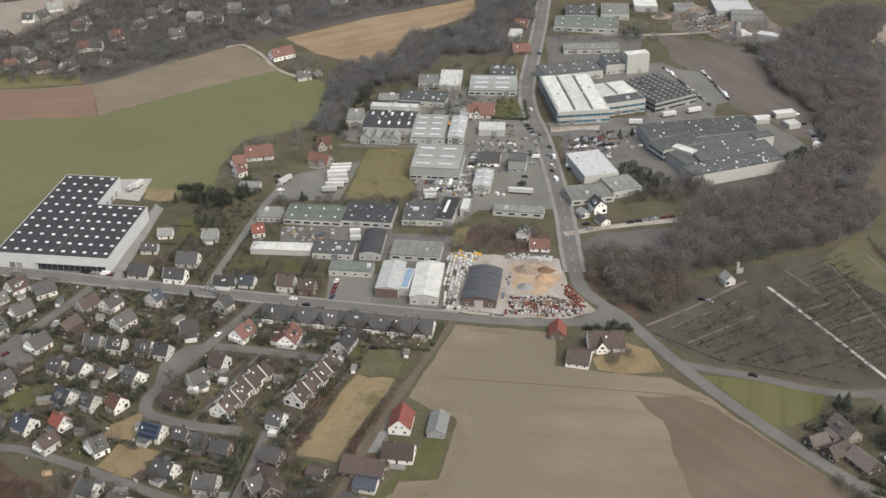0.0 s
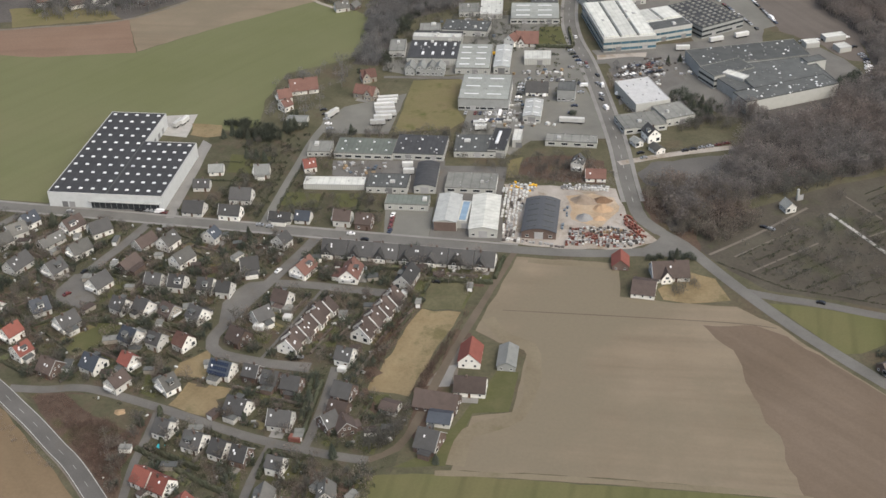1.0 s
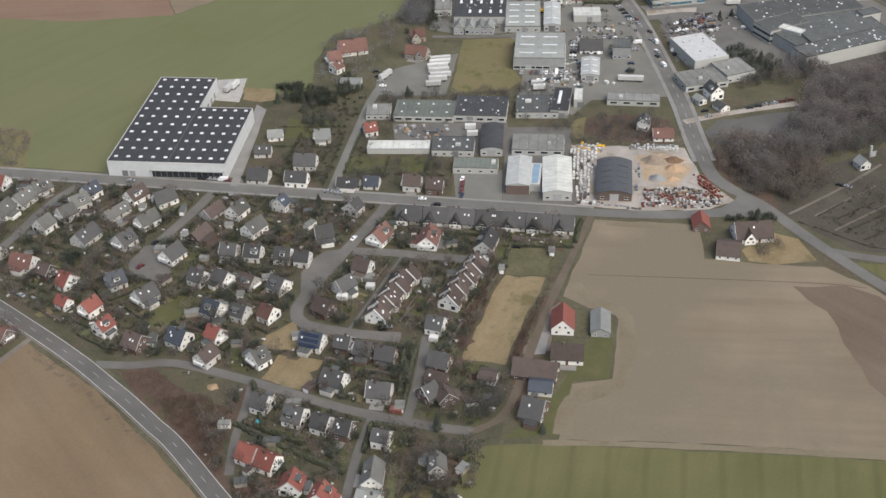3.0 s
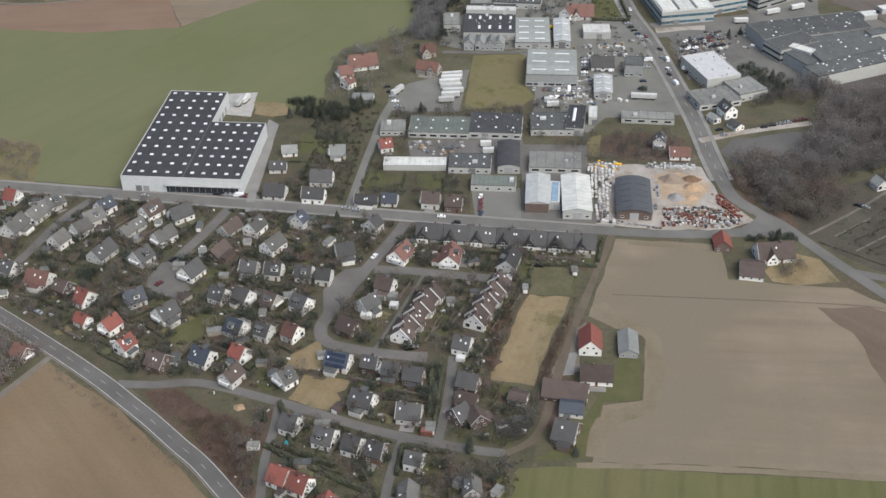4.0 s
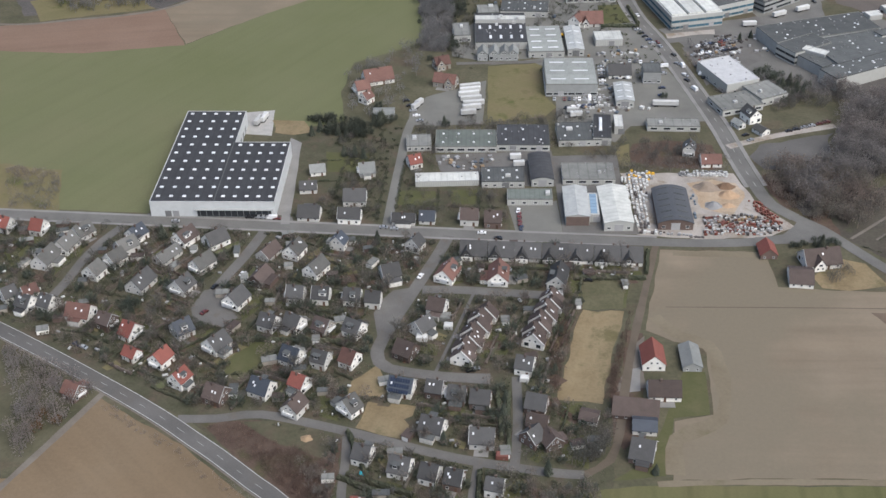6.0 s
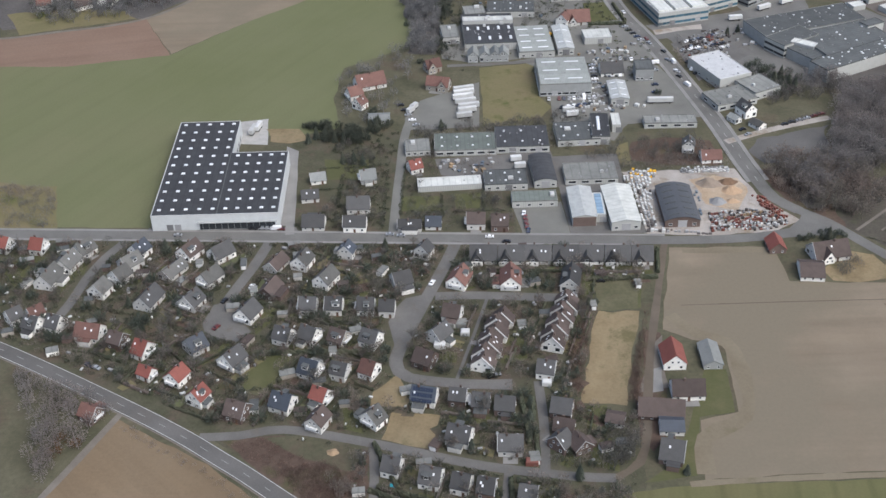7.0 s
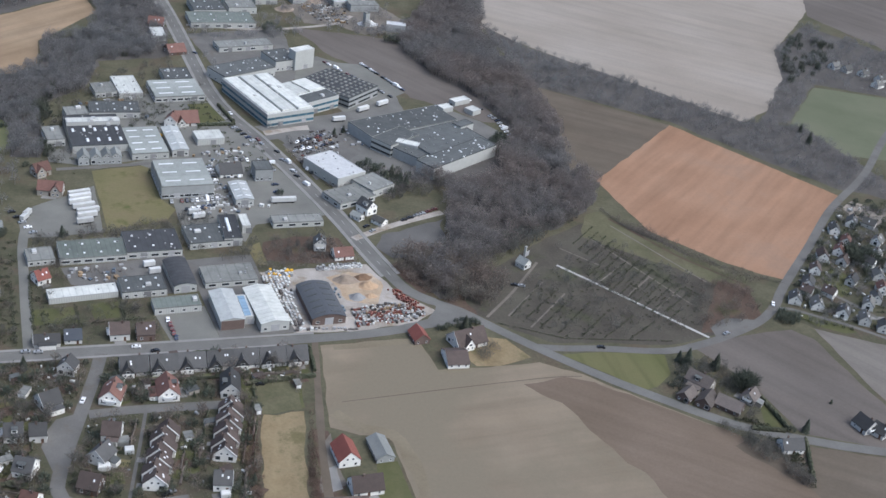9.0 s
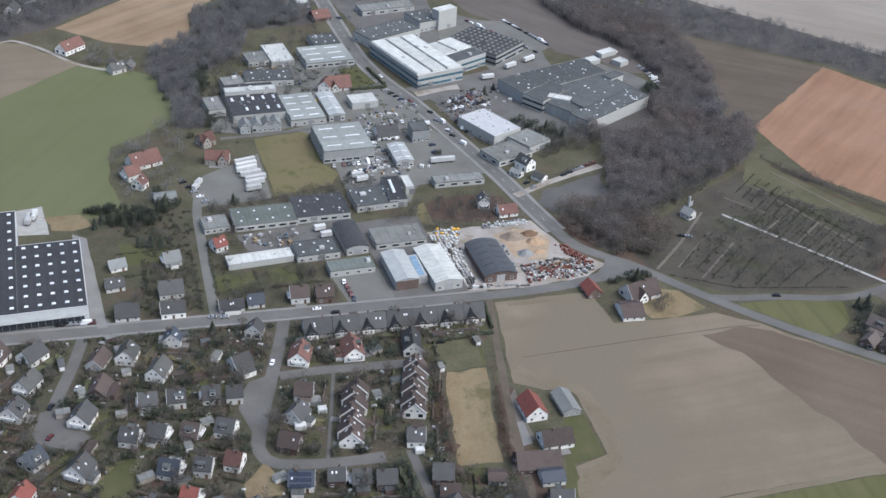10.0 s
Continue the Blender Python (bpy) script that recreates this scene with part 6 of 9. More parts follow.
ribbon("cemetery_path", [(308.1, 40.2), (330.3, 57.6)], 1.1, 0.09, "track_dirt", "narrow gravel path between graves", category="path")
ribbon("cemetery_path", [(318.6, 24.1), (342.3, 43.8)], 1.1, 0.09, "track_dirt", "narrow gravel path between graves", category="path")
ribbon("cemetery_path", [(328.7, 8.4), (352.4, 27.3)], 1.1, 0.09, "track_dirt", "narrow gravel path between graves", category="path")


# ---- houses ----

house(-192.0, -13.3, -16.9, 7.5, 10, 7.8, "r", "w")
house(-174.5, -14.3, -9.4, 7.5, 10, 7.8, "r", "w")
house(-151.2, -16.1, 55.5, 10.1, 11, 7.8, "g", "w")
house(-161.0, -40.5, 78.0, 14.4, 11, 7.8, "g", "w")
house(-155.7, -28.0, 75.1, 12.9, 11, 7.8, "g", "w")
house(-133.7, -49.3, 71.6, 9.3, 10, 7.8, "g", "w")
house(-127.0, -38.1, 58.5, 9.7, 10, 7.8, "g", "w")
house(-124.9, -27.5, 51.7, 11.0, 10, 7.8, "g", "w")
house(-123.3, -16.4, 60.8, 9.4, 10, 7.8, "s", "w")
house(-108.7, -56.1, 71.9, 14.1, 11, 7.8, "d", "w")
house(-98.3, -16.9, 61.3, 11.7, 11, 7.8, "b", "w")
house(-103.0, -32.4, 62.3, 14.6, 9, 5.5, "g", "w")
house(-82.5, -17.9, 47.3, 12.1, 11, 7.8, "d", "w")
house(-83.6, -38.9, 58.3, 12.0, 10, 7.8, "g", "w")
house(-88.3, -57.2, 66.2, 10.4, 11, 7.8, "d", "w")
house(-53.4, -46.8, 72.3, 12.6, 10, 6.2, "b", "k")
house(-54.0, -25.8, 66.6, 12.5, 9, 6.0, "b", "w")
house(-41.4, -24.5, 71.9, 10.8, 10, 7.8, "g", "w")
house(-28.2, -38.5, 64.8, 12.1, 10, 7.8, "g", "w")
house(-60.6, -65.4, 67.5, 11.5, 11, 7.8, "d", "w")
house(-33.5, -59.8, -1.5, 8.7, 10, 7.8, "d", "w")
house(-21.6, -59.6, -1.5, 8.6, 10, 7.8, "d", "w")
house(-6.9, -59.7, -1.5, 8.6, 10, 7.8, "d", "w")
house(2.9, -61.1, -2.1, 7.8, 9, 7.8, "d", "w")
house(-20.9, -16.1, 77.1, 7.5, 9, 7.8, "s", "w")
house(16.7, -14.9, 68.3, 7.9, 9, 7.8, "d", "w")
house(7.6, -39.0, 24.6, 9.7, 11, 7.8, "d", "w")
house(34.8, -37.2, 71.8, 12.7, 11, 7.8, "m", "w")
house(58.9, -36.7, -89.6, 14.0, 11, 7.8, "m", "w")
house(87.0, -36.9, 82.7, 15.5, 10, 7.8, "d", "w")
house(27.6, -79.3, 51.3, 9.7, 10, 7.8, "d", "w")
house(32.8, -64.0, -13.9, 8.9, 10, 7.8, "b", "w")
house(22.5, -96.2, -26.0, 9.5, 11, 7.8, "b", "k")
house(-0.9, -104.1, -25.1, 7.5, 10, 7.8, "m", "w")
house(-79.5, -89.3, 44.0, 9.2, 11, 7.8, "s", "w")
house(-61.3, -98.3, 58.3, 11.0, 11, 7.8, "d", "w")
house(-41.3, -82.0, -20.0, 8.7, 10, 7.8, "d", "w")
house(-29.9, -81.4, -26.0, 8.7, 10, 7.8, "d", "w")
house(-16.6, -82.5, -26.0, 8.4, 10, 7.4, "b", "c")
house(-2.4, -83.2, -25.3, 8.9, 10, 7.8, "d", "w")
house(-26.3, -104.2, -22.0, 9.4, 11, 7.8, "s", "w")
house(-13.3, -105.6, -17.3, 7.9, 9, 7.8, "d", "w")
house(-34.7, -125.8, -20.1, 9.9, 11, 7.8, "s", "w")
house(-19.4, -122.1, -26.0, 7.7, 9, 7.8, "r", "w")
house(-52.7, -131.3, -19.3, 9.5, 11, 7.8, "b", "k")
house(-82.6, -110.8, 65.9, 9.4, 9, 7.8, "r", "w")
house(-70.7, -123.3, 65.1, 8.4, 9, 7.8, "r", "w")
house(-101.9, -92.9, -26.0, 7.5, 11, 7.8, "r", "w")
house(-96.5, -108.2, -26.0, 7.5, 7, 6, "r", "w")
house(-129.0, -81.3, -8.8, 12.8, 11, 7.8, "m", "w")
house(-156.5, -76.6, -18.4, 8.2, 10, 7.8, "d", "w")
house(-146.4, -75.7, -19.9, 7.5, 10, 7.8, "d", "w")
house(-157.7, -69.3, 44.6, 7.5, 8, 7.8, "m", "w")
house(-167.1, -71.2, 45.9, 7.5, 9, 7.8, "d", "w")
house(-114.8, -87.1, -21.4, 8.1, 9, 7.8, "b", "k")
house(-113.2, -134.3, -26.0, 8.4, 9, 7.0, "m", "k")
house(-18.6, -136.6, 67.3, 9.9, 9, 7.8, "b", "w")
house(3.6, -134.1, 54.6, 8.0, 11, 7.8, "g", "w")
house(23.7, -120.2, -10.4, 11.4, 10, 7.8, "s", "w", panels=True)
house(37.7, -120.8, -8.1, 7.7, 9, 7.8, "d", "k")
house(47.3, -123.4, -5.2, 8.1, 10, 7.8, "d", "k")
house(57.2, -125.3, -5.2, 9.1, 10, 7.8, "d", "k")
house(39.3, -143.2, -16.2, 10.6, 11, 7.8, "d", "w")
house(59.5, -147.9, 0.0, 10.8, 11, 7.8, "d", "w")
house(13.8, -161.7, -15.6, 7.7, 10, 7.8, "d", "w")
house(29.2, -166.8, -11.1, 9.2, 11, 7.8, "d", "w")
house(41.1, -169.8, -15.1, 7.8, 10, 7.8, "d", "w")
house(50.6, -171.7, -10.4, 7.5, 10, 7.8, "d", "k")
house(80.4, -125.9, -12.0, 9.5, 11, 7.8, "d", "k")
house(81.0, -136.2, -11.6, 9.2, 9, 6, "b", "k")
house(79.4, -146.2, 50.8, 7.5, 10, 7.8, "d", "k")
house(86.7, -147.3, -59.5, 7.8, 9, 7, "b", "k")
house(101.8, -131.2, -11.5, 7.5, 7, 4, "b", "w", plain=True, name="shed")
house(74.4, -102.0, -10.7, 8.3, 10, 7.8, "d", "w")
house(128.7, -91.8, -86.0, 13.0, 9.6, 8.0, "r", "w", plain=True, name="barn", where="at a farmyard")
house(144.9, -90.0, -86.0, 15.0, 8.0, 4.6, "l", "m", plain=True, name="shed", where="at a farmyard")
house(132.6, -112.8, 3.0, 15.0, 11.5, 7.5, "b", "w", where="at a farmyard")
house(120.6, -125.0, -4.0, 18.5, 11.0, 7.5, "b", "k", plain=True, name="barn", where="at a farmyard")
house(123.9, -134.6, -1.0, 9.6, 8.5, 4.4, "s", "w", plain=True, name="shed", where="at a farmyard")
house(122.7, -149.8, -12.0, 9.2, 12, 8.5, "d", "k")
house(187.2, -5.2, 95.0, 10.0, 8, 6, "r", "k", plain=True, name="shed", where="beside a field")
house(211.2, -11.0, 14.0, 17.5, 12, 8.5, "b", "w", wing=-2.5, where="at a road junction")
house(200.2, -25.8, -3.0, 11.0, 14.0, 5.8, "b", "w", plain=True, name="barn", where="at a road junction")
house(17.4, -190.3, -19.0, 8.6, 10.5, 7.6, "r", "w")
house(26.0, -193.3, -19.0, 8.6, 10.5, 7.6, "r", "w")
house(38.4, -203.5, 88.3, 8.7, 10, 7.8, "r", "w")
house(50.8, -208.0, 81.9, 8.4, 10, 7.8, "r", "w")
house(68.1, -206.2, -12.0, 9.3, 11, 6, "l", "w")
house(67.4, -195.0, -83.7, 12.8, 9, 7.8, "g", "w")
house(90.4, -187.2, -77.7, 8.7, 8, 7.8, "g", "w")
house(66.3, -175.1, -9.5, 7.5, 8, 7.8, "d", "w")
house(-40.7, 10.2, 0.5, 12.5, 11, 7, "d", "w")
house(-19.7, 26.3, 4.0, 13.0, 11.5, 8, "d", "w")
house(-19.5, 8.4, 0.5, 12.6, 9.5, 7.6, "d", "w")
house(-17.8, 55.0, 13.4, 9.2, 10, 7, "l", "w")
house(-46.2, 35.3, 9.2, 10.0, 8, 6, "d", "w")
house(-44.6, 53.7, 14.3, 8.9, 8, 5.5, "l", "w")
house(6.6, 65.5, 26.4, 7.7, 9, 7, "r", "w")
house(8.1, 8.9, 0.5, 13.0, 8, 5.5, "d", "w")
house(19.9, 11.2, 0.5, 8.8, 9, 6, "s", "w")
house(41.3, 12.1, 0.5, 10.1, 10, 8, "b", "w")
house(53.3, 10.6, 0.5, 9.4, 10, 8, "b", "k")
house(155.9, 89.0, 82.0, 8.0, 7.6, 8, "d", "w")
house(166.8, 79.4, 5.7, 12.1, 10, 6, "m", "w")
house(-28.1, 166.1, 23.5, 17.9, 12, 8.5, "m", "w")
house(-35.5, 149.8, 29.6, 9.4, 10, 8, "m", "w")
house(-30.9, 137.7, 56.8, 7.5, 8, 7, "m", "w")
house(9.0, 187.4, 28.0, 10.5, 9.5, 7.6, "m", "c", wing=-2.0)
house(14.2, 163.0, -12.0, 15.4, 10, 7.8, "m", "c", wing=3.4)
house(-18.0, 121.5, 5.4, 12.1, 9, 4, "l", "w", plain=True, name="shed")
house(119.6, 185.5, 5.2, 13.9, 13, 7, "d", "w")
house(193.7, 131.2, -62.0, 11.0, 9, 8.5, "d", "w")
house(198.0, 116.5, -52.0, 8.0, 6, 4.2, "g", "w", plain=True, name="shed")
house(186.0, 123.0, -55.0, 7.0, 5, 4.0, "l", "w", plain=True, name="shed")
house(101.5, 261.2, 6.8, 16.4, 13, 8.5, "m", "w", wing=-3.6)
house(92.8, 257.0, 69.0, 11.8, 9, 8.5, "m", "w")
house(109.2, 388.7, 15.5, 13.7, 12, 7, "m", "k")
house(101.4, 447.3, -15.7, 13.2, 11, 7, "m", "k")
house(-71.9, 343.4, 46.6, 20.3, 11.9, 8.5, "m", "w")
house(-41.3, 303.2, 30.9, 11.4, 9, 7, "g", "w")
house(-33.3, 308.2, 70.0, 8.0, 7, 5, "g", "k", plain=True, name="shed")
# semi-detached row along the street
house(45.7, -16.5, 0.5, 13.0, 11, 7.8, "d", "w", wing=-3.2, group="houses along the street", where="along the street", hung=True)
house(59.2, -16.4, 0.5, 12.4, 11, 7.8, "d", "w", wing=-2.9, group="houses along the street", where="along the street", hung=True)
house(72.1, -16.2, 0.5, 12.3, 11, 7.8, "d", "w", wing=-2.9, group="houses along the street", where="along the street", hung=True)
house(85.2, -16.1, 0.5, 12.3, 11, 7.8, "d", "w", wing=-2.8, group="houses along the street", where="along the street", hung=True)
house(97.5, -15.9, 0.5, 11.4, 11, 7.8, "d", "w", wing=-2.4, group="houses along the street", where="along the street", hung=True)
house(110.1, -15.8, 0.5, 12.2, 11, 7.8, "d", "w", wing=-2.8, group="houses along the street", where="along the street", hung=True)
house(121.9, -15.6, 0.5, 10.0, 11, 7.8, "d", "w", wing=-1.7, group="houses along the street", where="along the street", hung=True)
house(77.5, -85.5, 75.2, 4.2, 10, 8.2, "b", "w", name="terraced_house", group="terraced houses", verge=True, where="in a terrace")
house(77.5, -80.9, 75.2, 4.2, 10, 8.7, "b", "w", name="terraced_house", group="terraced houses", verge=True, where="in a terrace")
house(79.8, -76.8, 75.2, 4.2, 10, 8.2, "b", "w", name="terraced_house", group="terraced houses", verge=True, where="in a terrace")
house(79.8, -72.2, 75.2, 4.2, 10, 8.7, "b", "w", name="terraced_house", group="terraced houses", verge=True, where="in a terrace")
house(82.2, -68.1, 75.2, 4.2, 10, 8.2, "b", "w", name="terraced_house", group="terraced houses", verge=True, where="in a terrace")
house(82.1, -63.5, 75.2, 4.2, 10, 8.7, "b", "w", name="terraced_house", group="terraced houses", verge=True, where="in a terrace")
house(84.5, -59.4, 75.2, 4.2, 10, 8.2, "b", "w", name="terraced_house", group="terraced houses", verge=True, where="in a terrace")
house(84.4, -54.8, 75.2, 4.2, 10, 8.7, "b", "w", name="terraced_house", group="terraced houses", verge=True, where="in a terrace")
house(47.6, -99.5, 75.8, 5.1, 10, 8.2, "b", "w", name="terraced_house", group="terraced houses", verge=True, where="in a terrace")
house(47.7, -94.0, 75.8, 5.1, 10, 8.7, "b", "w", name="terraced_house", group="terraced houses", verge=True, where="in a terrace")
house(50.2, -89.0, 75.8, 5.1, 10, 8.2, "b", "w", name="terraced_house", group="terraced houses", verge=True, where="in a terrace")
house(50.4, -83.5, 75.8, 5.1, 10, 8.7, "b", "w", name="terraced_house", group="terraced houses", verge=True, where="in a terrace")
house(52.9, -78.6, 75.8, 5.1, 10, 8.2, "b", "w", name="terraced_house", group="terraced houses", verge=True, where="in a terrace")
house(53.0, -73.1, 75.8, 5.1, 10, 8.7, "b", "w", name="terraced_house", group="terraced houses", verge=True, where="in a terrace")
house(55.5, -68.1, 75.8, 5.1, 10, 8.2, "b", "w", name="terraced_house", group="terraced houses", verge=True, where="in a terrace")
# far village to the north-west
house(-311.4, 389.5, 12, 9.5, 9.0, 7.6, "g", "w", far=True, group="far village houses", where="in a wooded village")
house(-303.9, 396.9, 75, 13.2, 9.7, 7.6, "g", "w", far=True, group="far village houses", where="in a wooded village")
house(-304.7, 421.6, 40, 12.9, 10.4, 7.6, "l", "w", far=True, group="far village houses", where="in a wooded village")
house(-253.7, 408.7, -20, 12.6, 9.0, 7.6, "g", "k", far=True, group="far village houses", where="in a wooded village")
house(-259.2, 378.0, 12, 12.3, 9.7, 7.6, "b", "w", far=True, group="far village houses", where="in a wooded village")
house(-262.2, 389.2, 75, 12.0, 10.4, 7.6, "g", "w", far=True, group="far village houses", where="in a wooded village")
house(-262.1, 349.1, 40, 11.7, 9.0, 7.6, "d", "w", far=True, group="far village houses", where="in a wooded village")
house(-264.0, 324.4, -20, 11.4, 9.7, 7.6, "g", "k", far=True, group="far village houses", where="in a wooded village")
house(-276.6, 311.6, 12, 11.1, 10.4, 7.6, "g", "w", far=True, group="far village houses", where="in a wooded village")
house(-264.8, 303.4, 75, 10.8, 9.0, 7.6, "d", "w", far=True, group="far village houses", where="in a wooded village")
house(-219.1, 362.3, 40, 10.5, 9.7, 7.6, "m", "w", far=True, group="far village houses", where="in a wooded village")
house(-199.0, 340.0, -20, 10.2, 10.4, 7.6, "g", "k", far=True, group="far village houses", where="in a wooded village")
house(-223.5, 335.6, 12, 9.9, 9.0, 7.6, "d", "w", far=True, group="far village houses", where="in a wooded village")
house(-211.5, 389.3, 75, 9.6, 9.7, 7.6, "g", "w", far=True, group="far village houses", where="in a wooded village")
house(-172.0, 374.9, 40, 13.3, 10.4, 7.6, "g", "w", far=True, group="far village houses", where="in a wooded village")
house(-189.3, 438.6, -20, 13.0, 9.0, 7.6, "g", "k", far=True, group="far village houses", where="in a wooded village")
house(-172.8, 416.9, 12, 12.7, 9.7, 7.6, "l", "w", far=True, group="far village houses", where="in a wooded village")
house(-226.1, 292.8, 75, 12.4, 10.4, 7.6, "d", "w", far=True, group="far village houses", where="in a wooded village")
house(-242.4, 283.7, 40, 12.1, 9.0, 7.6, "b", "w", far=True, group="far village houses", where="in a wooded village")
house(-132.1, 436.2, -20, 11.8, 9.7, 7.6, "d", "k", far=True, group="far village houses", where="in a wooded village")
house(-148.3, 445.8, 12, 11.5, 10.4, 7.6, "g", "w", far=True, group="far village houses", where="in a wooded village")
house(-114.2, 421.2, 75, 11.2, 9.0, 7.6, "g", "w", far=True, group="far village houses", where="in a wooded village")
house(-105.0, 445.6, 40, 10.9, 9.7, 7.6, "g", "w", far=True, group="far village houses", where="in a wooded village")
house(-306.8, 344.0, -20, 10.6, 10.4, 7.6, "g", "k", far=True, group="far village houses", where="in a wooded village")
house(-269.1, 285.1, 12, 10.3, 9.0, 7.6, "m", "w", far=True, group="far village houses", where="in a wooded village")
house(-208.6, 435.2, 75, 10.0, 9.7, 7.6, "g", "w", far=True, group="far village houses", where="in a wooded village")
house(-214.4, 418.7, 40, 9.7, 10.4, 7.6, "d", "w", far=True, group="far village houses", where="in a wooded village")
house(-196.1, 298.2, -20, 13.4, 9.0, 7.6, "g", "k", far=True, group="far village houses", where="in a wooded village")
house(-154.1, 414.2, 12, 13.1, 9.7, 7.6, "d", "w", far=True, group="far village houses", where="in a wooded village")
house(-66.1, 484.1, 75, 12.8, 10.4, 7.6, "g", "w", far=True, group="far village houses", where="in a wooded village")
house(-231.8, 332.8, 40, 12.5, 9.0, 7.6, "m", "w", far=True, group="far village houses", where="in a wooded village")
house(-243.6, 308.5, -20, 12.2, 9.7, 7.6, "g", "k", far=True, group="far village houses", where="in a wooded village")
# village to the east
house(419.5, 10.0, 59, 9.1, 7.0, 6.4, "d", "w", far=True, group="east village houses", where="in an eastern village")
house(429.7, 2.8, 65, 9.1, 7.1, 6.4, "g", "w", far=True, group="east village houses", where="in an eastern village")
house(441.2, -7.0, 49, 8.5, 7.1, 6.4, "d", "w", far=True, group="east village houses", where="in an eastern village")
house(450.2, -14.9, 60, 9.4, 6.3, 6.4, "g", "w", far=True, group="east village houses", where="in an eastern village")
house(456.9, -24.0, 56, 8.1, 6.7, 6.4, "d", "w", far=True, group="east village houses", where="in an eastern village")
house(452.3, 40.2, 58, 7.6, 6.4, 6.4, "b", "w", far=True, group="east village houses", where="in an eastern village")
house(438.2, 25.7, 53, 9.4, 7.0, 6.4, "d", "w", far=True, group="east village houses", where="in an eastern village")
house(463.1, -0.2, 51, 9.2, 6.3, 6.4, "g", "w", far=True, group="east village houses", where="in an eastern village")
house(472.2, 5.5, 59, 7.9, 6.2, 6.4, "d", "w", far=True, group="east village houses", where="in an eastern village")
house(483.4, 15.3, 64, 8.0, 6.4, 6.4, "m", "w", far=True, group="east village houses", where="in an eastern village")
house(467.5, 55.6, 66, 9.3, 6.5, 6.4, "b", "w", far=True, group="east village houses", where="in an eastern village")
house(491.0, 30.1, 65, 8.7, 6.9, 6.4, "g", "w", far=True, group="east village houses", where="in an eastern village")
house(516.4, 96.4, 52, 9.5, 6.9, 6.4, "d", "w", far=True, group="east village houses", where="in an eastern village")
house(497.1, 87.8, 65, 9.4, 6.5, 6.4, "g", "w", far=True, group="east village houses", where="in an eastern village")
house(495.5, 72.1, 55, 7.9, 6.3, 6.4, "m", "w", far=True, group="east village houses", where="in an eastern village")
house(505.9, 53.4, 49, 8.2, 6.8, 6.4, "g", "w", far=True, group="east village houses", where="in an eastern village")
house(483.2, 61.0, 48, 9.0, 6.5, 6.4, "m", "w", far=True, group="east village houses", where="in an eastern village")
house(431.7, 17.0, -50, 6.9, 5.9, 6.2, "b", "w", far=True, group="east village houses", where="in an eastern village")
house(468.9, 25.6, 38, 8.4, 5.9, 6.2, "d", "w", far=True, group="east village houses", where="in an eastern village")
house(494.8, 45.3, -58, 7.7, 5.9, 6.2, "d", "w", far=True, group="east village houses", where="in an eastern village")
house(519.1, 71.0, 38, 8.2, 6.4, 6.2, "g", "w", far=True, group="east village houses", where="in an eastern village")
house(495.0, 57.9, -50, 8.7, 6.8, 6.2, "d", "w", far=True, group="east village houses", where="in an eastern village")
house(445.7, 14.5, -58, 7.6, 6.4, 6.2, "b", "w", far=True, group="east village houses", where="in an eastern village")
house(478.2, 48.5, 38, 8.1, 6.8, 6.2, "b", "w", far=True, group="east village houses", where="in an eastern village")
house(505.2, 36.2, -50, 8.6, 5.9, 6.2, "g", "w", far=True, group="east village houses", where="in an eastern village")
house(532.9, 62.7, 38, 7.9, 5.9, 6.2, "b", "w", far=True, group="east village houses", where="in an eastern village")
house(528.1, 93.3, -50, 8.4, 6.4, 6.2, "g", "w", far=True, group="east village houses", where="in an eastern village")
house(688.3, 378.6, 20, 9.0, 7.5, 6.5, "g", "w", far=True, group="far farm houses", where="among far trees")
house(696.3, 370.9, 20, 9.0, 7.5, 6.5, "g", "w", far=True, group="far farm houses", where="among far trees")
house(708.2, 362.0, 20, 9.0, 7.5, 6.5, "g", "w", far=True, group="far farm houses", where="among far trees")
house(704.9, 335.8, 20, 9.0, 7.5, 6.5, "g", "w", far=True, group="far farm houses", where="among far trees")
house(717.2, 349.1, 20, 9.0, 7.5, 6.5, "g", "w", far=True, group="far farm houses", where="among far trees")
# farm on the road to the east
house(319.5, -61.0, -56.0, 15.0, 10, 7.5, "e", "c", where="at a roadside farm")
house(307.5, -70.0, 35.0, 9.0, 7, 5.5, "e", "k", plain=True, name="shed", where="at a roadside farm")
house(315.5, -75.5, 42.0, 11.0, 8, 6.0, "e", "k", plain=True, name="barn", where="at a roadside farm")
house(326.0, -80.5, -50.0, 13.0, 9, 6.0, "e", "k", plain=True, name="barn", where="at a roadside farm")
house(340.0, -76.0, 38.0, 9.5, 8.5, 6.5, "e", "c", where="at a roadside farm")
house(340.0, -114.6, -6.0, 12.0, 9, 6.5, "d", "w", where="at a roadside farm")
house(388.6, -104.9, -78.1, 10.4, 10, 7.0, "d", "w", where="at a roadside farm")
house(394.1, -110.3, -63.0, 8.0, 9, 6.5, "d", "w", where="at a roadside farm")


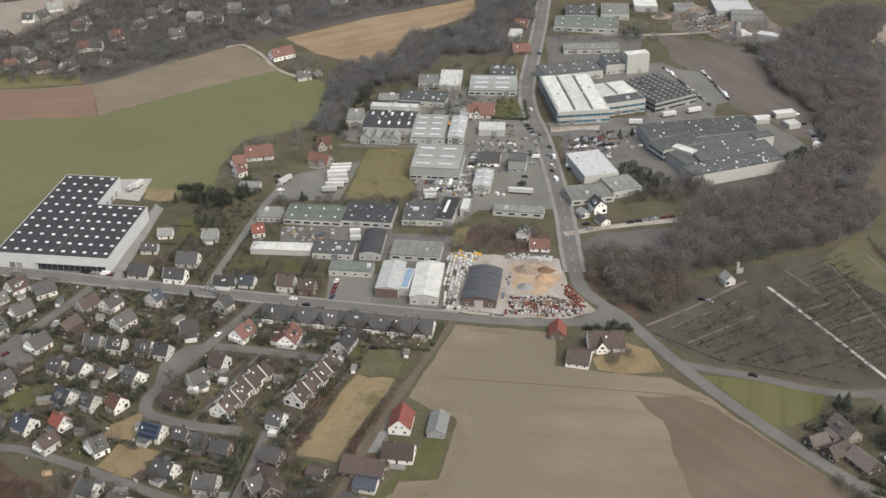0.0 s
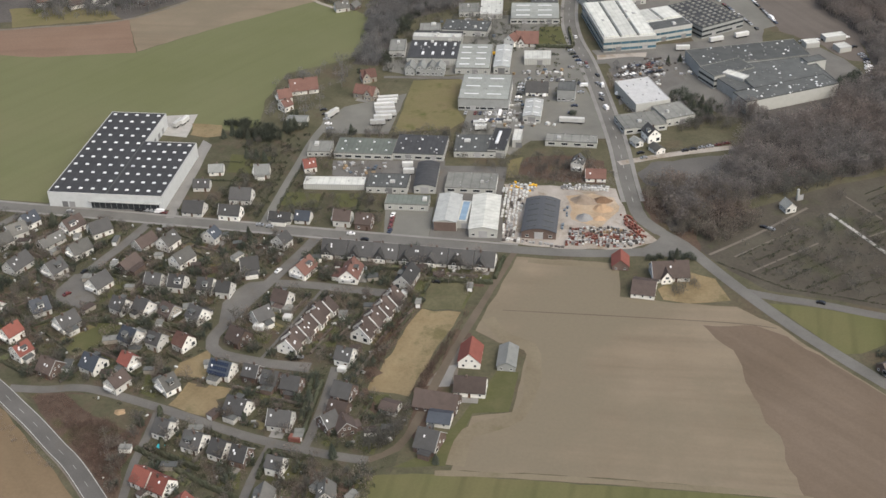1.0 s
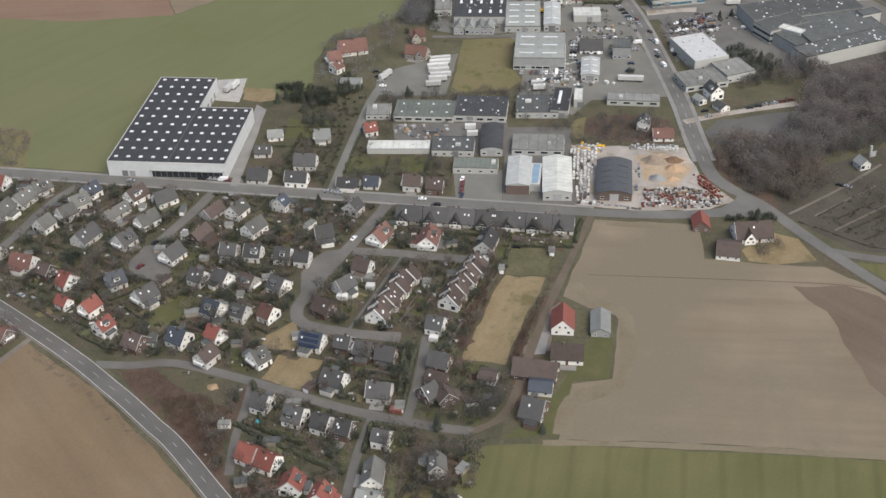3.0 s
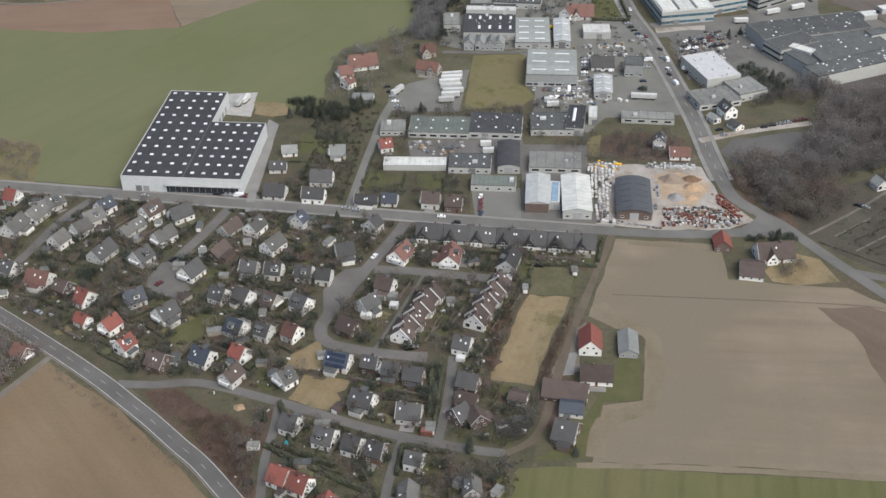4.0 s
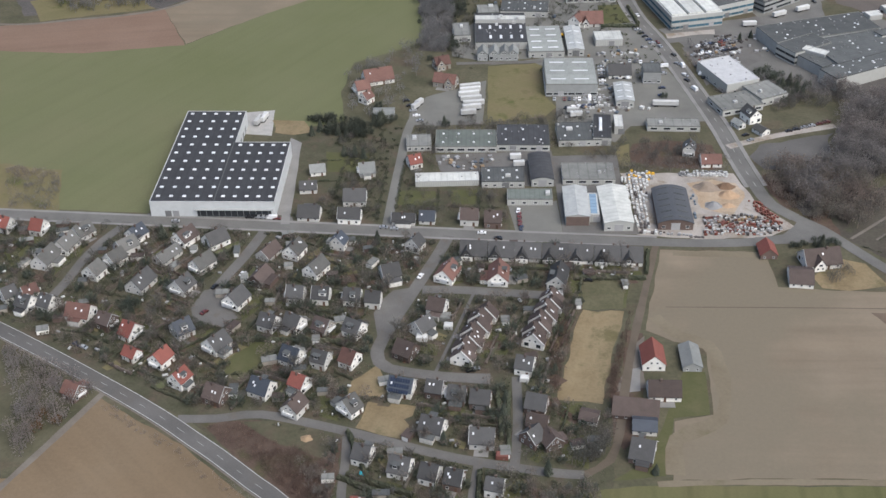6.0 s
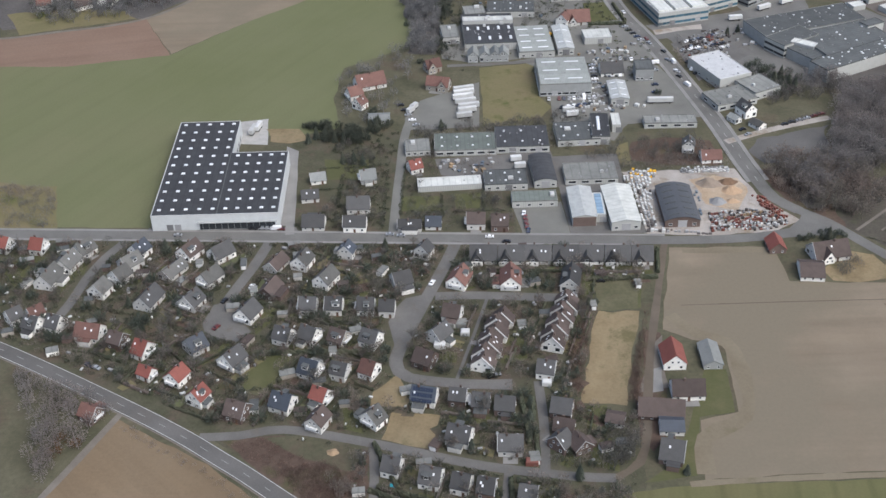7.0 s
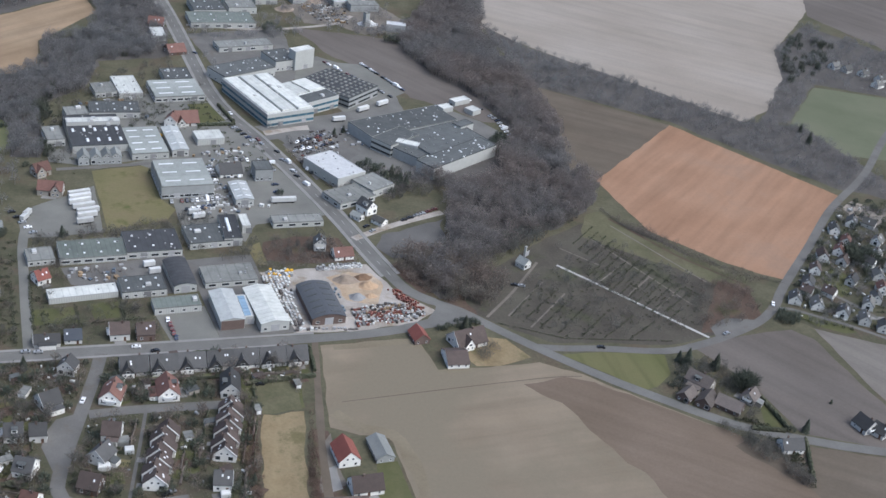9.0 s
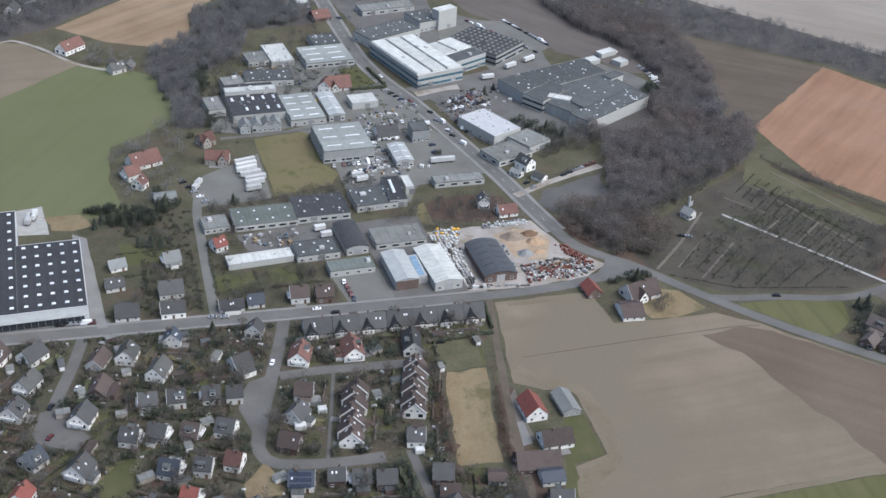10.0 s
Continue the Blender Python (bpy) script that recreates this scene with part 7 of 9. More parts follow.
# ---- industrial estate ----
flat_building(26.1, 49.5, 7.0, 33.8, 9.0, 3.2, "white", "white_cladding")
flat_building(32.8, 91.2, 4.3, 34.1, 19.2, 3.8, "green", "white_cladding", domes=(4, 2), small=True, bays=6, glass=WIN[4.0, 1.6])
flat_building(64.4, 96.9, 3.9, 29.2, 23.3, 4.2, "black", "white_cladding", domes=(3, 2), small=True, bays=5, glass=WIN[4.0, 1.6])
flat_building(6.5, 87.6, 7.8, 13.7, 13.3, 3.4, "grey", "white_cladding", bays=4, units=1)
flat_building(95.2, 103.6, 6.5, 24.0, 20.7, 4, "dark", "white_cladding", domes=(3, 2), small=True, bays=5, units=1)
STRIP_HALL = flat_building(108.5, 108.5, 0.0, 10.1, 27.1, 5.2, "black", "white_cladding")
part("roof_light_strip", mesh_of("roof_light_strip", *chamfered(-0.9, 0.9, -7.5, 7.5, 0, 0.8, 0.35), "skylight_dome"), STRIP_HALL, pose(-1.0, 1.5, 5.2))
flat_building(117.7, 115.7, 2.5, 4.8, 13.7, 5, "white", "white_cladding")
flat_building(148.8, 119.0, 2.7, 29.8, 9.6, 3.4, "grey", "white_cladding", bays=4, glass=WIN[4.0, 1.6], units=1)
flat_building(55.6, 53.2, 5.2, 22.5, 15.0, 4, "dark", "white_cladding", domes=(3, 2), small=True, bays=5, units=1)
flat_building(70.7, 34.6, 4.5, 23.4, 10.2, 3.8, "green", "white_cladding", bays=4, units=1)
flat_building(100.7, 60.9, 4.6, 27.8, 16.9, 3.4, "grey", "white_cladding", bays=4, glass=WIN[4.0, 1.6], units=1)
flat_building(89.4, 170.2, 4.6, 31.0, 33.8, 8, "ribbed", "grey_cladding", steps=3, bays=7, glass=WIN[4.0, 1.6])
flat_building(138.8, 179.6, 2.7, 10.9, 12.7, 8, "dark", "grey_cladding", bays=4)
flat_building(113.2, 232.5, 7.7, 17.6, 13.3, 4.4, "white", "white_cladding")
flat_building(42.8, 238.6, 5.5, 33.6, 45.6, 5.2, "black", "white_cladding", domes=(5, 3), dome=LONG_DOME, units=2)
flat_building(72.3, 223.9, 6.3, 22.7, 36.8, 4.2, "ribbed", "white_cladding", steps=4, bays=4)
hall(91.1, 226.4, 95.6, 35.0, 10.2, 5.6, "dull_white_roof", "white_cladding", strips=2, label="pale pitched workshop hall beside an excavator yard")
LINK = flat_building(103.4, 26.4, 2.9, 5.4, 20.4, 4.6, "white", "white_cladding", what="link between halls")
for i in range(6):
    part("glass_roof", box("glass_roof", -1.7, 1.7, -1.45, 1.45, 0, 0.3, "roof_glass"), LINK, pose(0, -7.75 + 3.1 * i, 4.6))
hall(75.4, 61.9, 96.6, 26.8, 11.7, 5.8, "roof_felt", "white_cladding", curved=True, label="white hall with a curved black roof")
flat_building(68.1, 315.9, 7.9, 16.0, 30.7, 4, "white", "white_cladding")
flat_building(52.5, 310.6, 10.1, 14.8, 17.0, 4, "grey", "white_cladding", bays=4, units=1)
flat_building(100.7, 309.3, 7.6, 34.5, 27.8, 4, "ribbed", "white_cladding", steps=3, bays=7, glass=WIN[4.0, 1.6])
flat_building(103.9, 336.2, 6.8, 19.7, 19.9, 4.5, "dark", "white_cladding", domes=(3, 2), small=True, bays=5, units=1)
flat_building(57.2, 276.4, 0.3, 32.2, 18.1, 4.5, "dark", "white_cladding", domes=(3, 2), small=True, bays=5, units=1)
flat_building(99.6, 421.4, 2.8, 10.2, 19.2, 4.2, "white", "white_cladding")
flat_building(17.6, 234.6, 9.3, 10.8, 19.8, 5, "grey", "white_cladding", bays=4, units=1)
flat_building(152.9, 456.9, 3.1, 52.1, 26.2, 4.5, "green", "white_cladding", domes=(4, 2), small=True, bays=6, glass=WIN[4.0, 1.6])
flat_building(145.5, 486.7, 5.8, 26.8, 27.3, 5, "dark", "white_cladding", domes=(3, 2), small=True, bays=5, units=1)
flat_building(173.4, 493.1, 5.0, 23.5, 27.4, 5.5, "grey", "white_cladding", bays=4, units=1)
flat_building(162.3, 401.4, 11.6, 43.6, 14.7, 4, "grey", "white_cladding", bays=4, glass=WIN[4.0, 1.6], units=1)
flat_building(197.2, 514.2, 9.0, 19.7, 18.9, 5, "white", "white_cladding")
flat_building(269.9, 519.2, 10.4, 31.2, 27.5, 5, "light", "white_cladding", bays=4)
flat_building(32.6, 268.9, 9.1, 14.3, 13.7, 5, "grey", "white_cladding", bays=4, units=1)
flat_building(161.3, 289.2, 18.7, 36.1, 66.0, 9.5, "factory", "white_cladding", bands=2, ridges=3, units=4, what="glazed factory block")
flat_building(189.7, 295.1, 30.0, 30.0, 36.0, 9.2, "factory", "white_cladding", bands=2, ridges=2, setback=13.0, units=2, what="glazed factory block")
flat_building(217.5, 313.0, 41.0, 36.0, 45.0, 8, "solar", "grey_cladding", domes=(7, 10), dome=PANEL_DOME, bands=2, band_glass="dark_glass")
flat_building(152.0, 343.9, 27.2, 45.0, 22.2, 7, "dark", "white_cladding", domes=(4, 2), small=True, bays=8)
flat_building(199.9, 362.6, 26.4, 17.6, 8.1, 15, "tower", "white_cladding", what="tower block")
flat_building(184.6, 366.5, 18.8, 20.2, 23.0, 8, "dark", "white_cladding", domes=(3, 2), small=True, bays=5, units=1)
flat_building(248.4, 246.6, 112.0, 27.0, 74.7, 8, "logistics", "grey_cladding", domes=(8, 3), small=True, loose=True)
flat_building(235.4, 220.4, 125.7, 16.9, 30.1, 8.6, "logistics", "white_cladding", bands=2, band_glass="dark_glass")
flat_building(252.2, 212.6, 126.2, 26.0, 43.9, 7, "dark", "grey_cladding")
flat_building(270.9, 194.5, 122.2, 15.3, 64.7, 8.5, "dark", "white_cladding", domes=(8, 3), small=True, loose=True)
flat_building(270.2, 215.6, 113.8, 42.5, 52.8, 8.1, "dark", "grey_cladding", domes=(8, 3), small=True, loose=True)
flat_building(289.1, 239.0, 120.0, 8.0, 13.5, 9.5, "dark", "white_cladding", bays=4)
flat_building(290.3, 282.2, 112.3, 7.4, 9.6, 3.4, "white", "white_cladding")
flat_building(305.7, 295.5, 114.9, 6.7, 15.1, 3.4, "white", "white_cladding")
flat_building(310.2, 277.9, 120.0, 8.4, 8.9, 3.4, "white", "white_cladding")
flat_building(185.0, 181.7, 116.4, 34.5, 22.2, 7, "light", "white_cladding", bays=4)
flat_building(186.5, 147.6, 23.7, 26.4, 18.6, 4, "grey", "white_cladding", bays=4, glass=WIN[4.0, 1.6], units=1)
flat_building(204.9, 160.9, 30.5, 19.0, 19.1, 5, "grey", "white_cladding", bays=4, units=1)
# large distribution warehouse
warehouse(-108.6, 54.0, 4.0, 34.0, 98.0, 30.4, 62.0, 9.0)
# twin white halls and the yard hall
hall(94.6, 26.6, 94.5, 28.2, 12.0, 6.6, "dull_white_roof", "white_cladding", gable="brick_wall", label="dull white pitched hall with a brick front")
hall(114.4, 26.0, 96.0, 34.5, 14.5, 6.5, "white_roof", "white_cladding", label="white pitched hall with a glazed front")
hall(143.4, 28.7, 93.5, 33.0, 17.5, 6.2, "yard_roof", "brick_wall", strips=6, curved=True, label="long grey-roofed hall of a building materials yard")
hall(121.6, 152.8, 93.3, 23.1, 10.5, 5.5, "dull_white_roof", "white_cladding", strips=3, label="pale metal-roofed workshop hall")
# office houses before the black hall, glazed extension of the white hall
house(34.0, 202.5, 92, 9, 6.4, 7.5, "l", "g", plain=True, name="office_house", where="before a black hall")
house(41.2, 203.1, 92, 9, 6.4, 7.5, "l", "g", plain=True, name="office_house", where="before a black hall")
house(47.6, 203.7, 92, 9, 6.4, 7.5, "l", "g", plain=True, name="office_house", where="before a black hall")
house(53.0, 204.2, 92, 9, 6.4, 7.5, "l", "g", plain=True, name="office_house", where="before a black hall")
flat_building(42.1, 248.7, 4, 33, 7, 7.6, "white", "white_cladding", units=3, what="roof hall")


# ---- trees, yard goods, vehicles ----
RUST = []
GARDENS = [(-230, -8), (130, -8), (112, -60), (92, -118), (110, -130), (104, -205), (95, -240), (20, -240), (-4, -190), (-2, -150), (-55, -140), (-160, -88), (-230, -50)]
rng = random.Random(11)
for i, (x, y, s, a) in enumerate(spots_in(GARDENS, 200, 21, (0.5, 0.95), -0.8, 2.6)):
    tree(x, y, i % 4, s, math.degrees(a))
for i, (x, y, s, a) in enumerate(spots_in(GARDENS, 32, 22, (0.4, 0.75), 0.3, 4.0)):
    tree(x, y, i % 3, s, math.degrees(a), True)
made = 0
for x, y, turn, l, w in PLOTS:
    if not inside(x, y, GARDENS):
        continue
    m = pose(x, y, 0, 0, 0, turn)
    a, b = l / 2 + rng.uniform(3.5, 6), w / 2 + rng.uniform(4, 8)
    ends = [(-a, -b), (a, -b), (a, b), (-a, b)]
    for i in range(4):
        p, q = m @ Vector((*ends[i], 0)), m @ Vector((*ends[(i + 1) % 4], 0))
        p = p.lerp(q, rng.uniform(0, 0.35))
        if made < 290 and rng.random() < 0.66 and all(clear(*p.lerp(q, k / 7).xy, -2.6) for k in range(8)) and not any(inside(*p.lerp(q, k / 4).xy, o) for o in OPEN_LAND for k in range(5)):
            hedge(p.x, p.y, q.x, q.y, rng.uniform(0.9, 1.8), rng.uniform(0.6, 1.1), rng.choice(("hedge_leaf", "hedge_leaf", "garden_twigs")))
            made += 1
for i, (x, y, s, a) in enumerate(spots_in(GARDENS, 70, 24, (0.8, 1.2), 0.6, 6.0)):
    garage(x, y, rng.choice((8, 65, 98, 20)), rng.uniform(4, 7), rng.uniform(2.6, 4), 2.5, rng.choice(("gravel_roof", "grey_felt", "brown_tiles")), rng.choice(("white_render", "brick_wall", "cream_render")))
green = 0
for i, (x, y, turn, l, w) in enumerate(PLOTS):
    if not inside(x, y, GARDENS):
        continue
    m = pose(x, y, 0, 0, 0, turn)
    s = rng.choice((-1, 1))
    a, b, c = l / 2 + rng.uniform(1, 5), w / 2 + rng.uniform(4, 8), w / 2 + rng.uniform(0.6, 1.5)
    ring = [(m @ Vector((p, q, 0))).xy for p, q in ((-a, s * c), (a, s * c), (a, s * b), (-a, s * b))]
    if rng.random() < 0.75 and all((int(p.lerp(q, k / 5).x), int(p.lerp(q, k / 5).y)) not in ROAD_CELLS for p, q in ((ring[0], ring[1]), (ring[2], ring[3]), (ring[0], ring[2])) for k in range(6)) and not any(inside(p.x, p.y, o) for p in ring for o in OPEN_LAND):
        patch("lawn", [(round(p.x, 2), round(p.y, 2)) for p in (ring if s > 0 else ring[::-1])], 0.042 + 0.0015 * (green % 10), rng.choice(("lawn", "lawn", "pasture", "dry_grass")), "mossy green garden lawn beside a house", "lawn", 0.7)
        green += 1
light_trees, deep_trees = [], []
for s, h, r in ((41, 13.0, 4.6), (42, 11.0, 4.0), (43, 15.0, 5.0)):
    light_trees.append(mass_tree(s, h, r, 84, 1.35))
    deep_trees.append(mass_tree(s + 9, h, r, 150))
beds = 0
for x, y, s, a in spots_in(GARDENS, 120, 41, (0.7, 1.3), 0.5, 6.0):
    c, sn, u, v = math.cos(a), math.sin(a), 4.2 * s, 2.6 * s
    ring = [(x + p * u * c - q * v * sn, y + p * u * sn + q * v * c) for p, q in ((-1, -1), (1, -1), (1, 1), (-1, 1))]
    if any((int(p), int(q)) in ROAD_CELLS for p, q in ring):
        continue
    patch("garden_bed", [(round(p, 2), round(q, 2)) for p, q in ring], 0.062, rng.choice(("scrub_ground", "scrub_ground", "dry_grass", "lawn", "garden_ground")), "garden bed of bare soil and rough grass", "garden bed", 1.0)
    beds += 1
EVERGREEN = [shrub_data(s, 2.8, 7.0, 180) for s in (13, 14, 15)]
shrubs = [shrub_data(s, 0.9, 1.3, 26) for s in (1, 2, 3)]
brush = [shrub_data(s, 1.3, 2.4, 34, False) for s in (4, 5, 6)]
scatter("shrubs", shrubs, "hedge_leaf", spots_in(GARDENS, 2600, 31, (0.6, 1.5), -1.5), "dark evergreen garden shrubs", "shrubs")
scatter("evergreens", [shrub_data(s, 1.9, 4.2, 110) for s in (11, 12)], "needles", spots_in(GARDENS, 230, 33, (0.6, 1.35), -1.6, 2.6), "rounded dark evergreen trees in gardens", "trees")
scatter("garden_trees", light_trees, "garden_twigs", spots_in(GARDENS, 320, 34, (0.38, 0.68), -1.2, 3.0), "bare brown trees between gardens", "trees")
scatter("garden_trees", light_trees, "dark_twigs", spots_in(GARDENS, 170, 35, (0.35, 0.6), -1.2, 3.0), "dark bare trees between gardens", "trees")
scatter("garden_shrubs", shrubs, "hedge_leaf", row_spots([((-135, -8), (-70, -8)), ((-60, -8), (26, -8)), ((-56, -20), (-66, -62)), ((-86, -62), (-72, -20)), ((-96, -72), (-50, -92)), ((-46, -68), (0, -72)), ((-50, -116), (-4, -114)), ((44, -134), (62, -136)), ((24, -156), (56, -164)), ((12, -176), (40, -184)), ((-140, -60), (-112, -66)), ((88, -60), (84, -96))], 1.4, 36, (0.8, 1.6)), "dark evergreen hedge rows between gardens", "hedge")
scatter("bare_shrubs", brush, "garden_twigs", spots_in(GARDENS, 4200, 32, (0.5, 1.1), -2.0), "bare brown garden shrubs", "shrubs")

WOOD_EAST = [(203, 62), (213.1, 74.8), (233.3, 90.9), (241, 117), (249.7, 147.1), (254.3, 162.4), (230.4, 171.1), (252.8, 182.6), (309.0, 213.1), (329.5, 240.6), (322.7, 309.6), (300.0, 353.8), (288.9, 414.1), (353.1, 532.0), (404.2, 536.9), (373.3, 445.8), (375.3, 333.0), (367.6, 248.2), (349.4, 192.8), (358, 158), (344, 131), (315, 109), (281, 91), (249, 70), (228, 52), (219, 34), (210.9, 33.4)]
WOOD_NORTH = [(-23.0, 306.7), (-17.8, 331.5), (13.9, 364.7), (14.5, 404.5), (46.9, 424.1), (58.1, 469.8), (54.1, 513.0), (108.8, 522.5), (108.5, 432.3), (103.2, 378.1), (53.5, 369.2), (40.5, 318.2), (7.6, 287.2), (13.7, 227.7), (9.5, 207.6), (-9.6, 211.8), (-7.3, 244.0)]
TREE_BELT = [(381.7, 467.3), (405.9, 414.1), (462.9, 347.2), (526.8, 263.2), (576.7, 252.5), (589.1, 159.1), (583.0, 116.0), (560.9, 138.1), (539.0, 147.6), (502.3, 203.1), (464.5, 262.1), (375.3, 333.0)]
FAR_WOOD = [(-194.2, 268.7), (-121.8, 366.6), (-88.4, 394.5), (-36.6, 450.1), (20.6, 503.9), (-35.5, 565.9), (-181.2, 540.8), (-121.6, 405.6), (-159.4, 364.0), (-192.4, 318.7), (-271.7, 271.2), (-260.9, 252.0)]
scatter("wood", deep_trees, "twigs", spots_in(WOOD_EAST, 2000, 51, (0.6, 1.05), 1.0), "dense bare brown winter wood", "wood")
scatter("wood", deep_trees, "grey_twigs", spots_in(WOOD_NORTH, 900, 52, (0.5, 0.9), 1.0), "dense bare grey-brown winter wood", "wood")
scatter("tree_belt", light_trees, "grey_twigs", spots_in(TREE_BELT, 1000, 53, (0.3, 0.6), 1.0), "long belt of bare grey trees", "wood")
scatter("far_wood", light_trees, "grey_twigs", spots_in(FAR_WOOD, 1000, 54, (0.5, 0.85), 0.5), "far bare woodland round a village", "wood")

scatter("village_trees", light_trees, "dark_twigs", spots_in([(-366.8, 439.4), (-127.7, 481.2), (-114.5, 399.7), (-159.9, 330.9), (-209.0, 284.9), (-266.9, 262.6)], 760, 61, (0.5, 0.95), -1.0), "bare trees among far village houses", "shrubs")
scatter("evergreen_trees", EVERGREEN, "needles", spots_in([(338.5, -63.0), (343.0, -60.5), (349.0, -64.5), (347.0, -70.0), (341.0, -69.5)], 9, 131, (0.9, 1.2), -3.0, 2.0), "broad dark evergreen trees behind a farm", "trees")
scatter("evergreen_trees", EVERGREEN, "needles", spots_in([(484.0, 45.0), (484.0, 58.0), (497.0, 62.0), (500.0, 47.0)], 14, 132, (0.9, 1.3), -1.0, 2.0), "broad dark evergreen trees in village gardens", "trees")
scatter("evergreen_trees", EVERGREEN, "needles", spots_in([(396.0, -8.0), (404.0, -1.0), (411.0, -8.0), (403.0, -16.0)], 10, 133, (0.5, 0.8), -1.0, 2.0), "dark shrubs and evergreens beside a bend", "trees")
scatter("village_shrubs", shrubs, "hedge_leaf", spots_in([(-366.8, 439.4), (-127.7, 481.2), (-114.5, 399.7), (-159.9, 330.9), (-209.0, 284.9), (-266.9, 262.6)], 700, 161, (0.8, 1.8), -1.5), "dark evergreen shrubs in village gardens", "shrubs")
scatter("village_trees", light_trees, "grey_twigs", spots_in([(426.2, 37.2), (520.1, 119.0), (559.3, 117.1), (479.2, -34.9), (415.5, -17.1)], 330, 62, (0.25, 0.5), 0.5), "bare trees among village gardens", "shrubs")
scatter("village_trees", light_trees, "grey_twigs", spots_in([(618.8, 351.8), (651.3, 420.2), (726.9, 492.7), (773.6, 419.2), (786.1, 356.8), (712.0, 274.8), (698.9, 313.9), (642.7, 339.9), (573.0, 263.3), (535.9, 252.6)], 330, 63, (0.4, 0.75), 0.5), "far bare copse round a farmstead", "shrubs")
scatter("scrub", brush, "russet_twigs", spots_in([(-51.8, -145.6), (-40.2, -144.6), (3.1, -171.5), (14.7, -186.1), (-6.7, -188.1), (-52.0, -149.1)], 330, 64, (0.4, 0.8), 0.5), "brown leafless scrub", "shrubs")
scatter("scrub", brush, "russet_twigs", spots_in([(-30.0, -163.0), (-12.0, -158.0), (2.0, -168.0), (7.8, -191.9), (33.1, -207.0), (28.4, -216.1), (8.0, -203.0), (-17.0, -180.5)], 520, 164, (0.5, 1.15), 0.3), "dense brown leafless brush on a bank", "shrubs")
scatter("scrub", light_trees, "garden_twigs", spots_in([(-12.0, -166.0), (2.0, -172.0), (7.8, -191.9), (30.1, -208.0), (8.0, -202.0)], 26, 165, (0.3, 0.55), 0.3), "bare brown trees on a bank", "shrubs")
scatter("scrub", light_trees, "garden_twigs", spots_in([(62.4, -167.4), (92.2, -166.4), (98.1, -198.0), (78.3, -202.4)], 40, 166, (0.35, 0.6), 0.3), "bare brown trees in a back garden", "shrubs")
scatter("scrub", light_trees, "twigs", spots_in([(-154.6, -104.4), (-110.6, -123.9), (-103.0, -134.4), (-120.8, -183.1)], 90, 65, (0.5, 0.8), 0.5), "bare copse around a farmhouse", "shrubs")
scatter("scrub", brush, "russet_twigs", spots_in([(96.9, -1.3), (89.6, -120.5), (82.6, -99.0), (92.0, -57.7), (95.3, -39.7)], 160, 66, (0.7, 1.3), 0.5), "bare brown hedgerow scrub", "shrubs")
scatter("scrub", brush, "russet_twigs", spots_in([(121.5, -55.1), (126.6, -56.8), (111.8, -118.5), (106.0, -120.8)], 160, 67, (0.6, 1.2), 0.5), "bare brown hedgerow along a track", "shrubs")
scatter("scrub", brush, "twigs", spots_in([(-217.0, 46.8), (-185.4, 43.6), (-172.5, 5.8), (-196.8, 3.3)], 160, 68, (0.8, 1.5), 0.5), "brown bramble scrub by the field", "shrubs")
scatter("scrub", light_trees, "grey_twigs", spots_in([(-58, 348), (-28, 322), (-26, 296), (-50, 296), (-66, 322)], 34, 169, (0.35, 0.6), 0.3), "bare trees round a farmstead", "shrubs")
scatter("scrub", light_trees, "grey_twigs", spots_in([(-50.5, 179.1), (-13.2, 216.5), (-3.1, 200.1), (-7.8, 143.6), (-6.1, 114.6), (-37.4, 118.7)], 45, 69, (0.4, 0.8), 0.5), "bare trees round old farmhouses", "shrubs")
scatter("scrub", brush, "twigs", spots_in([(117.3, 70.8), (147.6, 95.8), (178.1, 86.2), (180.5, 71.1), (118.0, 66.6)], 120, 70, (0.6, 1.2), 0.5), "brown scrub behind the yard", "shrubs")
scatter("scrub", brush, "twigs", spots_in([(169.1, 224.0), (194.9, 243.7), (196.2, 201.6), (174.5, 168.3)], 60, 71, (0.6, 1.2), 0.5), "brown scrub beside a car dealer's yard", "shrubs")
scatter("scrub", light_trees, "dark_twigs", spots_in([(212, -18), (224, -10), (226, -24), (214, -30)], 16, 172, (0.25, 0.5), 0.0), "bare trees behind a farmhouse", "shrubs")
scatter("scrub", light_trees, "dark_twigs", spots_in([(98.4, -140.3), (111.9, -135.7), (113.1, -151.9), (101.3, -162.4), (95.5, -153.5)], 30, 72, (0.5, 0.8), 0.5), "dark bare copse by the track", "shrubs")
scatter("highway_brush", brush, "twigs", spots_in([(-151.3, -112.1), (-99.3, -137.6), (-19.5, -189.3), (-28.1, -190.1), (-102.3, -139.7), (-148.9, -117.8)], 160, 73, (0.4, 0.8), -1.5), "low roadside brush", "shrubs")
scatter("scrub", light_trees, "garden_twigs", spots_in([(214.1, 33.1), (235.6, 19.8), (254.3, 44.5), (250.7, 63.4), (206.5, 85.8), (194.0, 77.0)], 160, 74, (0.6, 0.9), 0.5), "bare trees at the cemetery edge", "shrubs")
WOOD_EDGE = [(192.0, 66.0), (212.1, 76.8), (232.0, 91.0), (228.0, 60.0), (219.0, 30.0), (213.7, 21.7), (200.5, 42.9)]
scatter("wood_edge_trees", light_trees, "garden_twigs", spots_in(WOOD_EDGE, 90, 78, (0.35, 0.65), 0.5), "bare brown trees at a wood edge", "shrubs")
scatter("wood_edge_brush", brush, "garden_twigs", spots_in(WOOD_EDGE, 420, 79, (0.6, 1.4), 0.5), "brown leafless brush at a wood edge", "shrubs")
